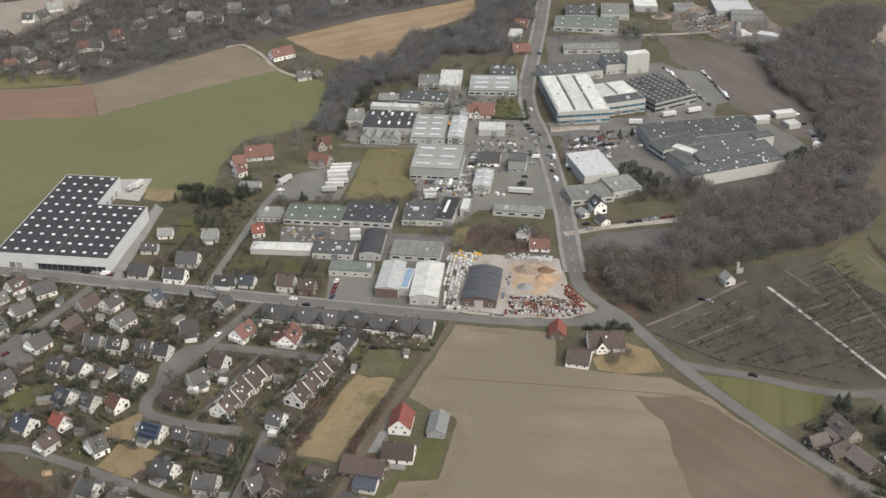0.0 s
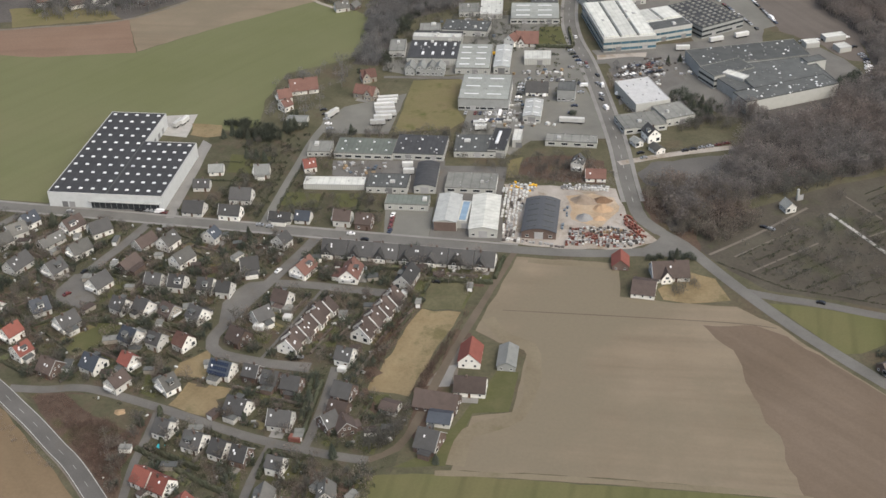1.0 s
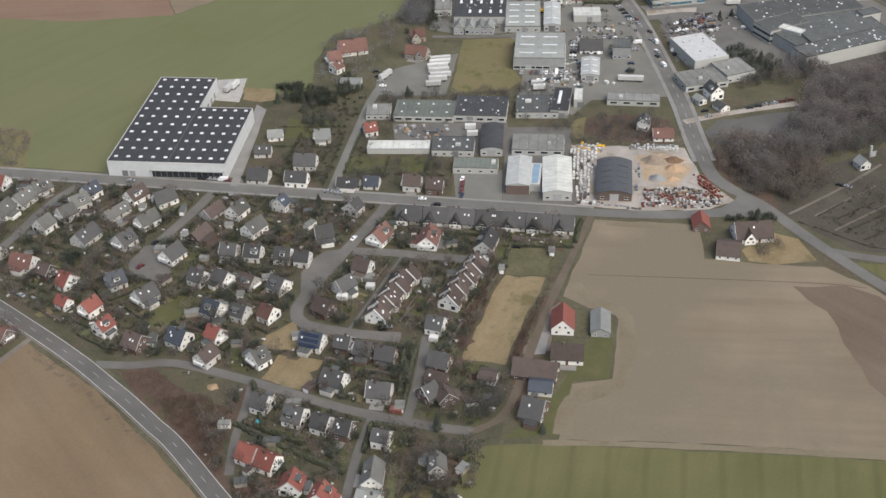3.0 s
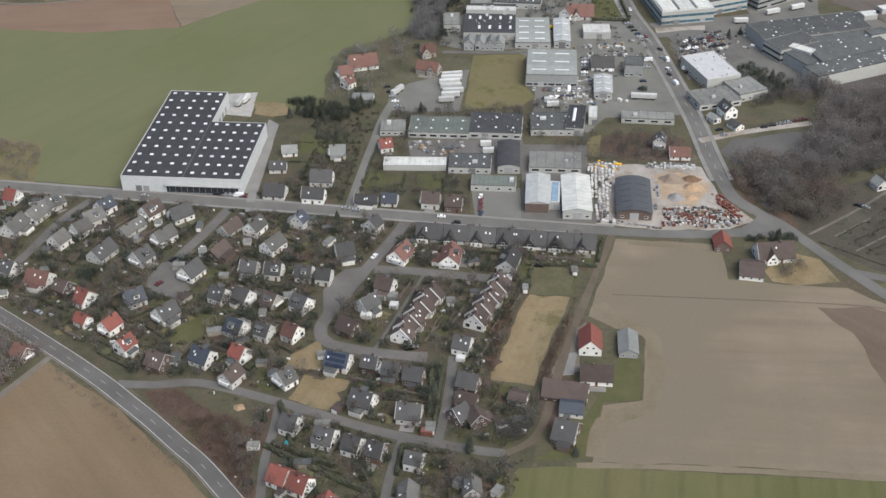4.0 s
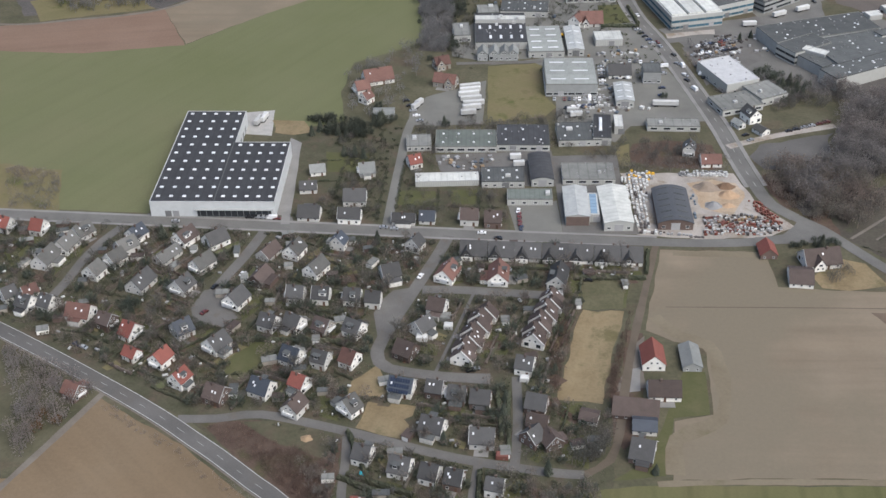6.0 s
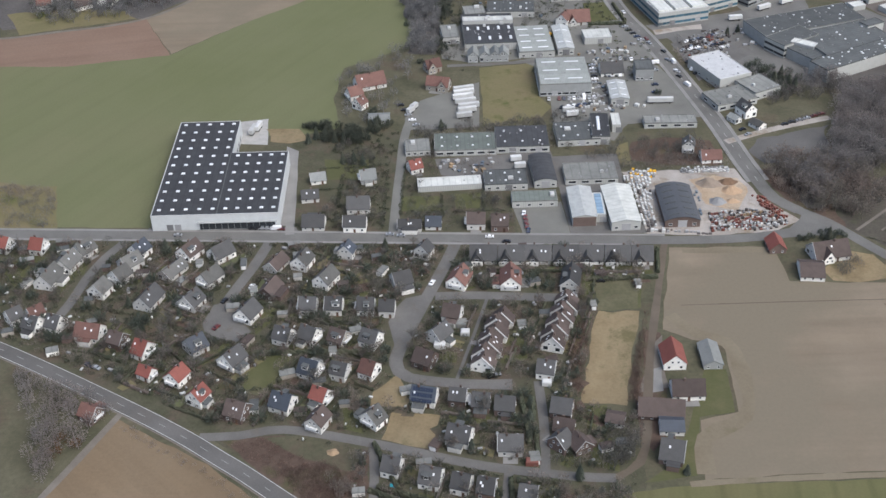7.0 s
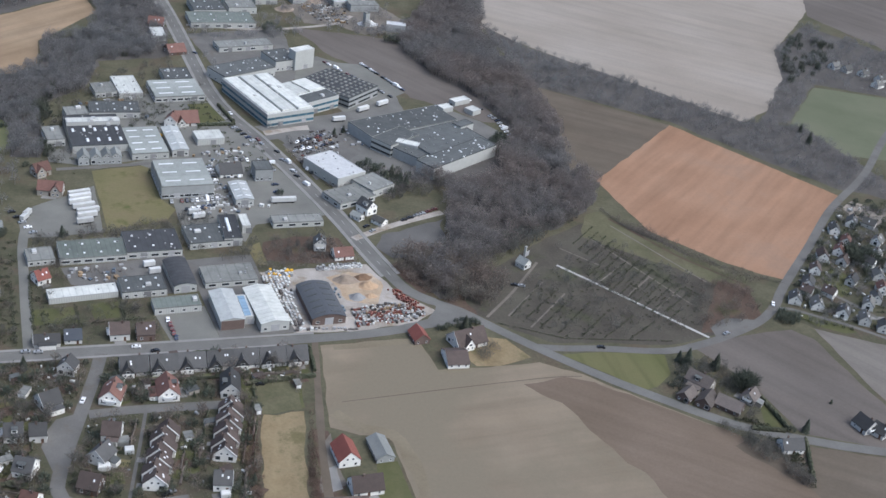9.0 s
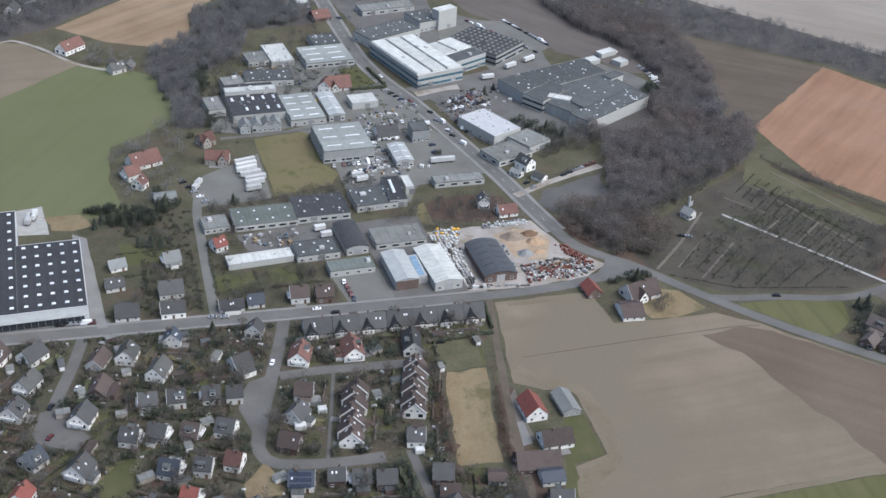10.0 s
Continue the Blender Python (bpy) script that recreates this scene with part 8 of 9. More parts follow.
scatter("meadow_edge_trees", light_trees, "dark_twigs", spots_in([(206, 140), (222, 160), (252, 166), (248, 150), (224, 148)], 45, 80, (0.35, 0.65), 0.5), "dark bare trees round a meadow", "shrubs")
scatter("lane_brush", brush, "garden_twigs", row_spots([((196, 111), (238, 130)), ((200, 116), (240, 133))], 1.6, 81, (0.5, 1.1)), "brown brush along a gravel lane", "shrubs")
scatter("hedgerow_trees", light_trees, "garden_twigs", row_spots([((346.4, 125.8), (354.1, 100.8)), ((354.1, 100.8), (389.3, 54.6)), ((389.3, 54.6), (424.2, 28.5))], 5.0, 175, (0.18, 0.34)), "small bare trees along a field edge", "shrubs")
scatter("hedgerow", brush, "dark_twigs", row_spots([((346.4, 125.8), (354.1, 100.8)), ((354.1, 100.8), (371.6, 80.5)), ((371.6, 80.5), (389.3, 54.6)), ((389.3, 54.6), (407.5, 38.7)), ((407.5, 38.7), (424.2, 28.5))] * 2, 1.3, 75, (0.4, 0.85)), "bare hedgerow along a field edge", "shrubs")
scatter("scrub", light_trees, "dark_twigs", spots_in([(315.3, -39.3), (340.6, -42.0), (349.3, -68.0), (331.8, -98.2), (302.0, -71.9)], 110, 76, (0.3, 0.5), 0.5), "bare trees in a farm garden", "shrubs")
scatter("scrub", shrubs, "hedge_leaf", spots_in([(318.9, -89.6), (331.1, -104.7), (336.2, -142.6), (343.3, -117.7), (340.3, -101.8), (333.3, -89.1)], 90, 177, (0.8, 1.6), -2.0), "dark evergreen shrubs beside a road", "shrubs")
scatter("scrub", shrubs, "needles", spots_in([(302, -60), (314, -48), (322, -42), (326, -50), (312, -72), (304, -78)], 50, 178, (0.8, 1.8), -2.0), "dark evergreen shrubs round a farm", "shrubs")
scatter("scrub", light_trees, "dark_twigs", spots_in([(316.5, -91.8), (332.3, -102.7), (336.9, -140.6), (333.0, -142.0), (311.4, -95.6)], 110, 77, (0.3, 0.5), 0.5), "dark roadside trees below a farm", "shrubs")
tree(-18.7, 109.9, 2, 0.8, 230, True)
tree(-22.0, 109.6, 0, 0.9, 160, True)
tree(-17.9, 114.9, 2, 0.7, 265, True)
tree(-55.6, 94.5, 0, 0.8, 110, True)
tree(-51.8, 99.7, 0, 0.9, 215, True)
tree(-46.4, 98.2, 2, 0.7, 320, True)
tree(-40.8, 96.0, 0, 0.8, 65, True)
tree(-35.5, 94.4, 2, 0.7, 170, True)
tree(-33.3, 72.8, 0, 0.8, 114, True)
tree(-27.3, 72.1, 2, 0.7, 240, True)
tree(-22.3, 71.3, 0, 0.8, 345, True)
tree(18.5, 111.4, 0, 0.8, 294, True)
tree(321.9, -42.5, 2, 0.9, 225, True)
tree(318.4, -39.6, 0, 0.8, 120, True)
tree(335.0, -49.1, 2, 0.9, 215, True)
tree(383.0, -84.1, 1, 0.5, 210, True)
tree(355.6, -103.6, 0, 0.9, 255, True)
tree(86.1, -163.8, 2, 0.7, 100, True)
tree(67.4, -122.5, 0, 0.7, 330, True)
tree(67.1, -133.0, 2, 0.7, 295, True)
tree(66.8, -143.2, 0, 0.7, 260, True)
tree(127.3, -159.9, 1, 0.9, 350, True)
tree(214.0, 1.0, 0, 1.0, 115, True)
tree(215.4, -3.7, 1, 1.0, 164, True)
tree(227.0, 162.0, 2, 0.8, 80, True)
tree(224.0, 165.4, 2, 0.8, 10, True)
tree(221.6, 177.1, 2, 0.8, 130, True)
tree(216.7, 172.2, 0, 0.9, 25, True)
tree(198.2, 239.6, 0, 0.7, 100, True)
tree(205.7, 244.7, 1, 0.9, 240, True)
tree(-35.7, -43.4, 1, 0.8, 70, True)
tree(-85.3, -21.6, 1, 1.3, 339, True)
tree(-84.5, -36.3, 1, 1.2, 255, True)
tree(-78.3, -35.0, 0, 0.7, 220, True)
tree(562.4, 221.6, 2, 0.9, 290, True)
tree(567.6, 242.0, 0, 0.9, 185, True)
house(268.9, 60.8, -60, 6.5, 6, 6.0, "l", "w", plain=True, name="chapel", where="on cemetery grass")
flat_building(274.2, 72.0, 30, 1.1, 1.1, 6.5, "tower", "white_cladding", name="bell_tower", what="bell tower", group="")
GRAVE_ROWS = [((331.5, 104.2), (309.0, 83.1)), ((333.4, 98.0), (310.9, 77.2)), ((335.3, 91.9), (312.9, 71.3)), ((337.2, 85.8), (314.8, 65.6)), ((339.0, 79.8), (316.7, 59.9)), ((340.8, 73.8), (318.6, 54.2)), ((342.6, 67.9), (320.5, 48.6)), ((344.4, 62.1), (322.3, 43.1)), ((346.1, 56.4), (324.1, 37.7)), ((347.8, 50.7), (325.9, 32.3)), ((349.6, 45.1), (327.7, 26.9)), ((351.3, 39.6), (329.4, 21.7)), ((352.9, 34.1), (331.2, 16.4)), ((354.6, 28.7), (332.9, 11.3)), ((356.2, 23.3), (334.6, 6.2)), ((316.9, 58.5), (303.8, 46.8)), ((319.6, 53.2), (306.6, 41.6)), ((322.3, 47.9), (309.3, 36.4)), ((324.9, 42.6), (311.9, 31.3)), ((327.6, 37.4), (314.6, 26.2)), ((330.2, 32.2), (317.2, 21.2)), ((332.8, 27.1), (319.8, 16.3)), ((335.3, 22.0), (322.4, 11.3)), ((337.9, 17.0), (325.0, 6.5))]
GRAVE_ROWS += [((340.4, 12.1), (327.5, 1.6)), ((342.9, 7.1), (330.0, -3.1)), ((243.6, 10.6), (271.4, 40.1)), ((247.9, 4.7), (279.1, 33.4)), ((254.9, -2.5), (286.7, 26.8)), ((264.2, -7.7), (294.2, 20.3)), ((275.4, -12.1), (302.6, 12.0)), ((287.5, -14.4), (312.8, 4.2)), ((301.3, -16.8), (323.4, -2.5)), ((233.4, 4.5), (265.2, -13.2)), ((265.2, -13.2), (324.1, -21.8)), ((306.8, 37.2), (331.3, -0.4)), ((323.2, 91.9), (365.4, 17.0)), ((328.3, 77.7), (361.9, 17.3))]
scatter("grave_hedges", shrubs, "hedge_leaf", row_spots(GRAVE_ROWS, 1.1, 301, (0.45, 0.8)), "low dark hedges between rows of graves", "hedge")
hedge(5.1, -147.2, 16.5, -171.8, 2.2, 1.8)
hedge(8.5, -171.0, 35.4, -180.0, 2.2, 1.8)
hedge(-56.6, -92.5, -5.7, -90.4, 2.2, 1.8)
hedge(63.3, -115.7, 67.1, -146.5, 2.2, 1.8)
hedge(68.3, -118.8, 70.5, -155.9, 2.2, 1.8)
hedge(95.1, -34.2, 128.3, -31.4, 2.2, 1.8)
hedge(130.0, -8.5, 128.3, -27.7, 2.2, 1.8)
hedge(62.1, -166.0, 77.5, -166.1, 2.2, 1.8)
hedge(59.8, -164.7, 60.4, -181.2, 2.2, 1.8)
hedge(347.0, -75.0, 347.5, -101.2, 2.2, 1.8)
hedge(328.8, -97.9, 345.3, -102.2, 2.2, 1.8)
hedge(351.8, -109.6, 338.1, -138.8, 2.2, 1.8)
hedge(109.0, 255.1, 134.2, 256.8, 2.2, 1.8)
hedge(133.8, 259.7, 127.4, 289.5, 2.2, 1.8)
hedge(5.4, -172.7, 38.1, -186.8, 2.2, 1.8)
hedge(38.1, -186.8, 55.8, -193.1, 2.2, 1.8)
hedge(-18.9, -62.9, 1.7, -59.0, 2.2, 1.8)
goods = ("goods_white", "goods_grey", "goods_red", "goods_grey", "goods_wood", "goods_white", "goods_dark", "goods_dark", "goods_grey")


def goods_rows(area, turn, gap, step, seed, kinds, fill, many=False):
    # pallets set out in rows, each row mostly of one kind of goods
    r = random.Random(seed)
    xs, ys = [p[0] for p in area], [p[1] for p in area]
    cx, cy, reach = (min(xs) + max(xs)) / 2, (min(ys) + max(ys)) / 2, max(max(xs) - min(xs), max(ys) - min(ys))
    m = pose(cx, cy, 0, 0, 0, turn)
    pile, marks = [], []
    for j in range(-int(reach / gap), int(reach / gap) + 1):
        kind = r.choice(kinds)
        for i in range(-int(reach / step), int(reach / step) + 1):
            p = m @ Vector((i * step + r.uniform(-0.25, 0.25), j * gap + r.uniform(-0.3, 0.3), 0))
            if inside(p.x, p.y, area) and r.random() < fill:
                kind = r.choice(kinds) if r.random() < 0.35 else kind
                s = r.uniform(0.7, 1.1)
                if not many:
                    stack(p.x, p.y, turn + r.uniform(-9, 9), 1.35 * s, 1.1 * s, r.uniform(0.5, 1.7), kind)
                    continue
                v, f = chamfered(-0.75 * s, 0.75 * s, -0.6 * s, 0.6 * s, 0, r.uniform(0.4, 1.6), 0.1)
                q = pose(p.x, p.y, 0.05, 0, 0, turn + r.uniform(-12, 12))
                pile.append(([tuple(q @ Vector(a)) for a in v], f))
                marks += [kinds.index(kind)] * len(f)
    if pile:
        tagged(new("yard_goods", mesh_of("yard_goods", *join(*pile), *kinds, slots=marks)), "close rows of mixed goods in a yard", "goods", kind="stuff")


goods_rows([(158.9, 25.1), (183.0, 29.8), (199.0, 17.2), (186.2, 10.2), (158.6, 8.3)], 4, 2.1, 1.75, 81, goods, 0.8)
goods_rows([(158.9, 25.1), (183.0, 29.8), (199.0, 17.2), (186.2, 10.2), (158.6, 8.3)], 8, 1.9, 1.6, 181, ("goods_dark", "goods_grey", "goods_red", "goods_rust", "goods_white"), 0.55, True)
goods_rows([(149.1, 69.1), (176.0, 70.7), (175.9, 65.9), (149.1, 64.3)], 8, 1.6, 1.4, 183, ("goods_white", "goods_grey"), 0.6, True)
goods_rows([(120.4, 66.9), (135.5, 67.2), (135.7, 60.0), (122.2, 58.6)], 8, 1.7, 1.5, 184, ("goods_white", "goods_yellow", "goods_grey"), 0.6, True)
goods_rows([(118.0, 60.3), (134.0, 63.2), (131.5, 46), (132.0, 10.2), (126.7, 9.5), (122, 33)], 94, 1.9, 1.7, 82, ("goods_white", "goods_grey", "goods_white", "goods_white", "goods_dark"), 0.85, True)
goods_rows([(149.1, 69.1), (176.0, 70.7), (175.9, 65.9), (149.1, 64.3)], 4, 2.0, 1.7, 83, ("goods_white", "goods_white", "goods_grey"), 0.85)
goods_rows([(120.4, 66.9), (135.5, 67.2), (135.7, 60.0), (122.2, 58.6)], 4, 2.2, 1.9, 84, ("goods_white", "goods_yellow", "goods_white"), 0.7)
goods_rows([(182.2, 42.3), (188.0, 42.9), (199.4, 22.4), (192.2, 19.1)], -50, 1.9, 1.6, 85, ("goods_red", "goods_red", "goods_rust"), 0.9)

heap("sand_mound", 173.5, 47.2, 6, 5, 3.0, "sand", "orange sand heap in the materials yard")
heap("sand_mound", 163.0, 53.9, 8, 5, 3.6, "rubble", "pale rubble heap in the materials yard")
heap("sand_mound", 173.0, 55.5, 6, 4, 2.6, "bark_mulch", "brown mulch heap in the materials yard")
heap("sand_mound", 165.4, 36.5, 5.5, 4.5, 2.4, "goods_grey", "grey gravel heap in the materials yard")
heap("sand_mound", 172.9, 37.0, 4, 3, 1.6, "sand", "small sand heap in the materials yard")
goods_rows([(127.0, 10.0), (158.0, 8.4), (158.0, 5.6), (127.0, 7.0)], 0, 1.5, 1.9, 185, ("goods_white", "goods_grey", "goods_dark"), 0.75, True)
goods_rows([(152.3, 46.0), (155.5, 46.0), (157.5, 12.0), (154.5, 12.0)], 94, 1.7, 2.6, 186, ("goods_grey", "goods_dark", "goods_blue"), 0.5, True)
heap("gravel_mound", 239.5, 513.9, 12, 8, 5, "rubble", "grey gravel heap at the works")
heap("gravel_mound", 277.0, 462.2, 10, 7, 4, "goods_white", "white gravel heap at the works")
heap("gravel_mound", 212.1, 493.9, 9, 7, 4, "rubble", "gravel heap at the works")
heap("soil_mound", -10.9, -152.0, 3, 2.4, 1.0, "goods_wood", "pale timber pile on grass")
trailer(29.5, 158.6, 17, 12.5, z=0.055)
trailer(29.8, 154.0, 16, 12.5, z=0.055)
trailer(29.5, 148.6, 16, 12.5, z=0.055)
trailer(31.3, 142.8, 14, 12.5, z=0.055)
trailer(33.4, 137.1, 14, 12.5, z=0.055)
trailer(32.7, 131.9, 14, 11, z=0.055)
trailer(31.2, 125.3, 12, 9, z=0.055)
trailer(1.1, 135.5, 60, 6, z=0.055)
trailer(-0.5, 131.0, 60, 6, z=0.055)
trailer(146.0, 144.9, 2, 15, z=0.055)
trailer(61.2, 75.8, 10, 6, z=0.055)
trailer(63.5, 68.5, 8, 6, z=0.055)
trailer(-89.3, 106.6, 80, 9, z=0.055)
trailer(-86.9, 110.4, 80, 8, z=0.055)
trailer(91.9, 132.5, 8, 7, z=0.055)
trailer(93.8, 127.7, 12, 7, z=0.055)
trailer(206.8, 262.8, 10, 9, z=0.055)
trailer(242.5, 193.7, -35, 8, z=0.055)
trailer(212.9, 245.3, 20, 5, "goods_yellow", z=0.055)
trailer(216.8, 238.6, 20, 5, "goods_yellow", z=0.055)
car(65.4, 23.1, 85, "white", 0.12)
car(66.1, 19.3, 85, "red", 0.12)
car(66.5, 15.5, 85, "red", 0.12)
car(66.9, 11.3, 85, "red", 0.12)
car(67.7, 7.1, 85, "blue", 0.12)
car(4.1, 1.5, 0, "silver", 0.12)
car(56.8, -3.0, 0, "black", 0.12)
car(22.0, -38.2, 70, "white", 0.12)
car(-59.5, 6.5, 0, "van", 0.12)
car(-57.0, 6.2, 0, "red", 0.12)
car(-71.4, 6.6, 0, "black", 0.12)
car(-108.3, -0.2, 0, "silver", 0.12)
car(48.3, 1.3, 180, "white", 0.12)
car(-1.5, 2.3, 0, "silver", 0.12)
car(51.4, -104.9, 20, "black", 0.12)
car(53.2, -103.9, 20, "silver", 0.12)
car(-124.1, -101.7, -25, "blue", 0.12)
car(-120.3, -103.4, -25, "silver", 0.12)
car(281.5, -23.3, -15, "black", 0.12)
car(133.6, 274.9, -70, "white", 0.12)
car(159.2, 199.0, -75, "van", 0.12)
car(145.4, 232.7, -70, "red", 0.12)
car(290.8, 156.7, -70, "black", 0.12)
car(358.8, -18.3, 20, "silver", 0.12)
car(403.8, 7.6, 60, "white", 0.12)
car(160.2, 185.3, -50, "silver", 0.12)
car(160.7, 178.9, -50, "black", 0.12)
car(156.0, 201.6, -50, "silver", 0.12)
car(123.9, 387.1, -60, "blue", 0.12)
car(146.6, 226.3, -60, "silver", 0.12)
car(154.7, 214.3, -60, "black", 0.12)
car(159.7, 186.2, -60, "white", 0.12)
car(164.4, 167.3, -60, "van", 0.12)
car(-73.6, -74.2, 60, "red", 0.12)
car(-73.8, -54.2, 65, "black", 0.12)
car(-67.2, -58.2, 65, "silver", 0.12)
car(-63.0, -43.1, 65, "white", 0.12)
car(62.8, -29.7, 0, "silver", 0.12)
car(101.2, -35.0, 0, "black", 0.12)
car(108.5, 193.6, 7, "silver", 0.06)
car(108.7, 188.8, 5, "white", 0.06)
car(108.9, 184.1, 4, "silver", 0.06)
car(109.1, 179.3, 2, "black", 0.06)
car(109.3, 174.6, 7, "white", 0.06)
car(109.5, 169.9, 4, "silver", 0.06)
car(115.9, 179.8, 88, "black", 0.06)
car(118.1, 180.0, 91, "blue", 0.06)
car(120.3, 180.2, 88, "white", 0.06)
car(122.6, 180.4, 88, "black", 0.06)
car(124.8, 180.6, 92, "van", 0.06)
car(80.7, 148.2, 90, "silver", 0.06)
car(86.7, 148.8, 90, "red", 0.06)
car(89.7, 149.1, 92, "blue", 0.06)
car(92.7, 149.3, 88, "silver", 0.06)
car(95.6, 149.6, 92, "white", 0.06)
car(98.6, 149.9, 92, "silver", 0.06)
car(101.6, 150.2, 92, "van", 0.06)
car(104.6, 150.5, 87, "silver", 0.06)
car(107.6, 150.7, 93, "white", 0.06)
car(88.2, 137.9, 58, "black", 0.06)
car(91.5, 138.8, 58, "white", 0.06)
car(94.8, 139.7, 63, "white", 0.06)
car(98.0, 140.6, 60, "blue", 0.06)
car(101.3, 141.5, 62, "blue", 0.06)
car(104.6, 142.4, 63, "black", 0.06)
car(167.1, 215.4, 41, "silver", 0.06)
car(172.0, 217.4, 43, "white", 0.06)
car(176.9, 219.4, 38, "white", 0.06)
car(181.8, 221.3, 40, "silver", 0.06)
car(184.2, 222.3, 38, "silver", 0.06)
car(186.7, 223.3, 38, "blue", 0.06)
car(189.1, 224.3, 42, "black", 0.06)
car(191.6, 225.3, 42, "black", 0.06)
car(194.0, 226.3, 40, "black", 0.06)
car(171.0, 228.5, 42, "white", 0.06)
car(173.5, 229.8, 37, "black", 0.06)
car(176.0, 231.1, 40, "silver", 0.06)
car(178.5, 232.4, 42, "blue", 0.06)
car(181.0, 233.7, 38, "black", 0.06)
car(186.0, 236.4, 38, "red", 0.06)
car(188.5, 237.7, 42, "blue", 0.06)
car(191.0, 239.0, 41, "silver", 0.06)
car(168.5, 199.0, 38, "black", 0.06)
car(169.5, 193.8, 42, "silver", 0.06)
car(170.5, 188.6, 37, "van", 0.06)
car(171.6, 183.4, 38, "black", 0.06)
car(-7.2, 139.9, 13, "black", 0.06)
car(-4.4, 133.8, 7, "black", 0.06)
car(-1.7, 127.7, 13, "silver", 0.06)
car(1.1, 121.7, 7, "white", 0.06)
car(3.8, 115.6, 10, "silver", 0.06)
car(-68.9, 7.0, -1, "black", 0.06)
car(-66.6, 6.9, 1, "silver", 0.06)
car(-64.3, 6.9, 2, "silver", 0.06)
car(-62.0, 6.8, 3, "silver", 0.06)
car(-59.7, 6.8, -1, "silver", 0.06)
car(220.8, 371.7, 120, "red", 0.06)
car(222.8, 367.8, 120, "white", 0.06)
car(226.9, 360.1, 118, "van", 0.06)
car(228.9, 356.3, 117, "silver", 0.06)
car(232.9, 348.6, 122, "red", 0.06)
car(235.0, 344.8, 120, "black", 0.06)
car(237.0, 340.9, 118, "blue", 0.06)
car(239.0, 337.1, 118, "silver", 0.06)
car(243.1, 329.4, 117, "white", 0.06)
car(245.1, 325.5, 118, "blue", 0.06)
car(247.2, 321.7, 122, "silver", 0.06)
car(249.2, 317.8, 120, "black", 0.06)
car(251.2, 314.0, 121, "silver", 0.06)
car(255.3, 306.3, 118, "black", 0.06)
car(249.4, 369.3, 120, "white", 0.06)
car(250.8, 365.5, 122, "silver", 0.06)
car(252.3, 361.7, 120, "black", 0.06)
car(253.8, 357.8, 118, "white", 0.06)
car(255.2, 354.0, 118, "silver", 0.06)
car(256.7, 350.1, 121, "black", 0.06)
car(259.6, 342.4, 121, "black", 0.06)
car(261.1, 338.6, 122, "silver", 0.06)
car(262.6, 334.7, 118, "silver", 0.06)
car(264.0, 330.9, 122, "silver", 0.06)
car(265.5, 327.0, 122, "van", 0.06)
car(267.0, 323.2, 119, "white", 0.06)
car(268.4, 319.3, 120, "blue", 0.06)
car(324.5, 263.0, 21, "black", 0.06)
car(324.6, 258.2, 19, "silver", 0.06)
car(324.7, 253.4, 21, "white", 0.06)
car(324.8, 248.5, 21, "van", 0.06)
car(324.8, 243.7, 21, "white", 0.06)
car(324.9, 238.9, 19, "silver", 0.06)
car(325.0, 234.1, 22, "silver", 0.06)
car(318.3, 283.2, 21, "black", 0.06)
car(322.0, 271.1, 21, "silver", 0.06)
car(323.3, 267.1, 18, "silver", 0.06)
car(324.5, 263.0, 18, "blue", 0.06)
car(130.9, 256.2, 11, "black", 0.06)
car(133.1, 251.2, 8, "silver", 0.06)
car(135.3, 246.2, 11, "black", 0.06)
car(137.5, 241.2, 10, "black", 0.06)
car(139.7, 236.1, 12, "blue", 0.06)
car(141.8, 231.1, 12, "silver", 0.06)
car(185.0, 123.6, 31, "black", 0.06)
car(189.2, 112.3, 27, "black", 0.06)
car(191.3, 106.6, 31, "silver", 0.06)
car(213.8, 118.7, 20, "black", 0.06)
car(218.4, 121.2, 17, "black", 0.06)
car(223.0, 123.7, 18, "silver", 0.06)
car(227.6, 126.1, 19, "silver", 0.06)
car(232.2, 128.6, 23, "red", 0.06)
car(236.8, 131.1, 22, "red", 0.06)
car(284.7, 288.0, 32, "silver", 0.06)
car(289.7, 289.8, 32, "silver", 0.06)
car(294.7, 291.6, 29, "white", 0.06)
car(299.7, 293.4, 32, "black", 0.06)
car(304.6, 295.2, 30, "silver", 0.06)
car(309.6, 297.0, 31, "silver", 0.06)
car(314.6, 298.8, 33, "white", 0.06)
car(126.5, 203.4, 91, "silver", 0.06)
car(130.0, 202.9, 93, "black", 0.06)
car(133.5, 202.4, 90, "white", 0.06)
car(140.6, 201.4, 92, "silver", 0.06)
car(144.1, 200.9, 91, "black", 0.06)
car(147.6, 197.1, 12, "van", 0.06)
car(146.8, 187.3, 8, "silver", 0.06)
car(145.1, 167.7, 8, "blue", 0.06)
car(144.3, 157.9, 9, "blue", 0.06)
car(256.5, 40.8, -28, "black", 0.06)
car(260.1, 39.5, -29, "silver", 0.06)
tagged(new("garden_pool", mesh_of("garden_pool", *chamfered(13.4, 16.6, -171.1, -168.5, 0.02, 0.7, 0.2), "pool_blue")), "small turquoise covered garden pool on a lawn", "pool")
tagged(new("pavilion", mesh_of("pavilion", *chamfered(25.6, 30.6, -87.0, -83.0, 0, 2.6, 0.35), "goods_white")), "white garden pavilion in a back garden", "pavilion", "garden pavilions")
tagged(new("pavilion", mesh_of("pavilion", *chamfered(36.9, 40.9, -77.5, -74.1, 0, 2.4, 0.35), "goods_white")), "white garden pavilion in a back garden", "pavilion", "garden pavilions")
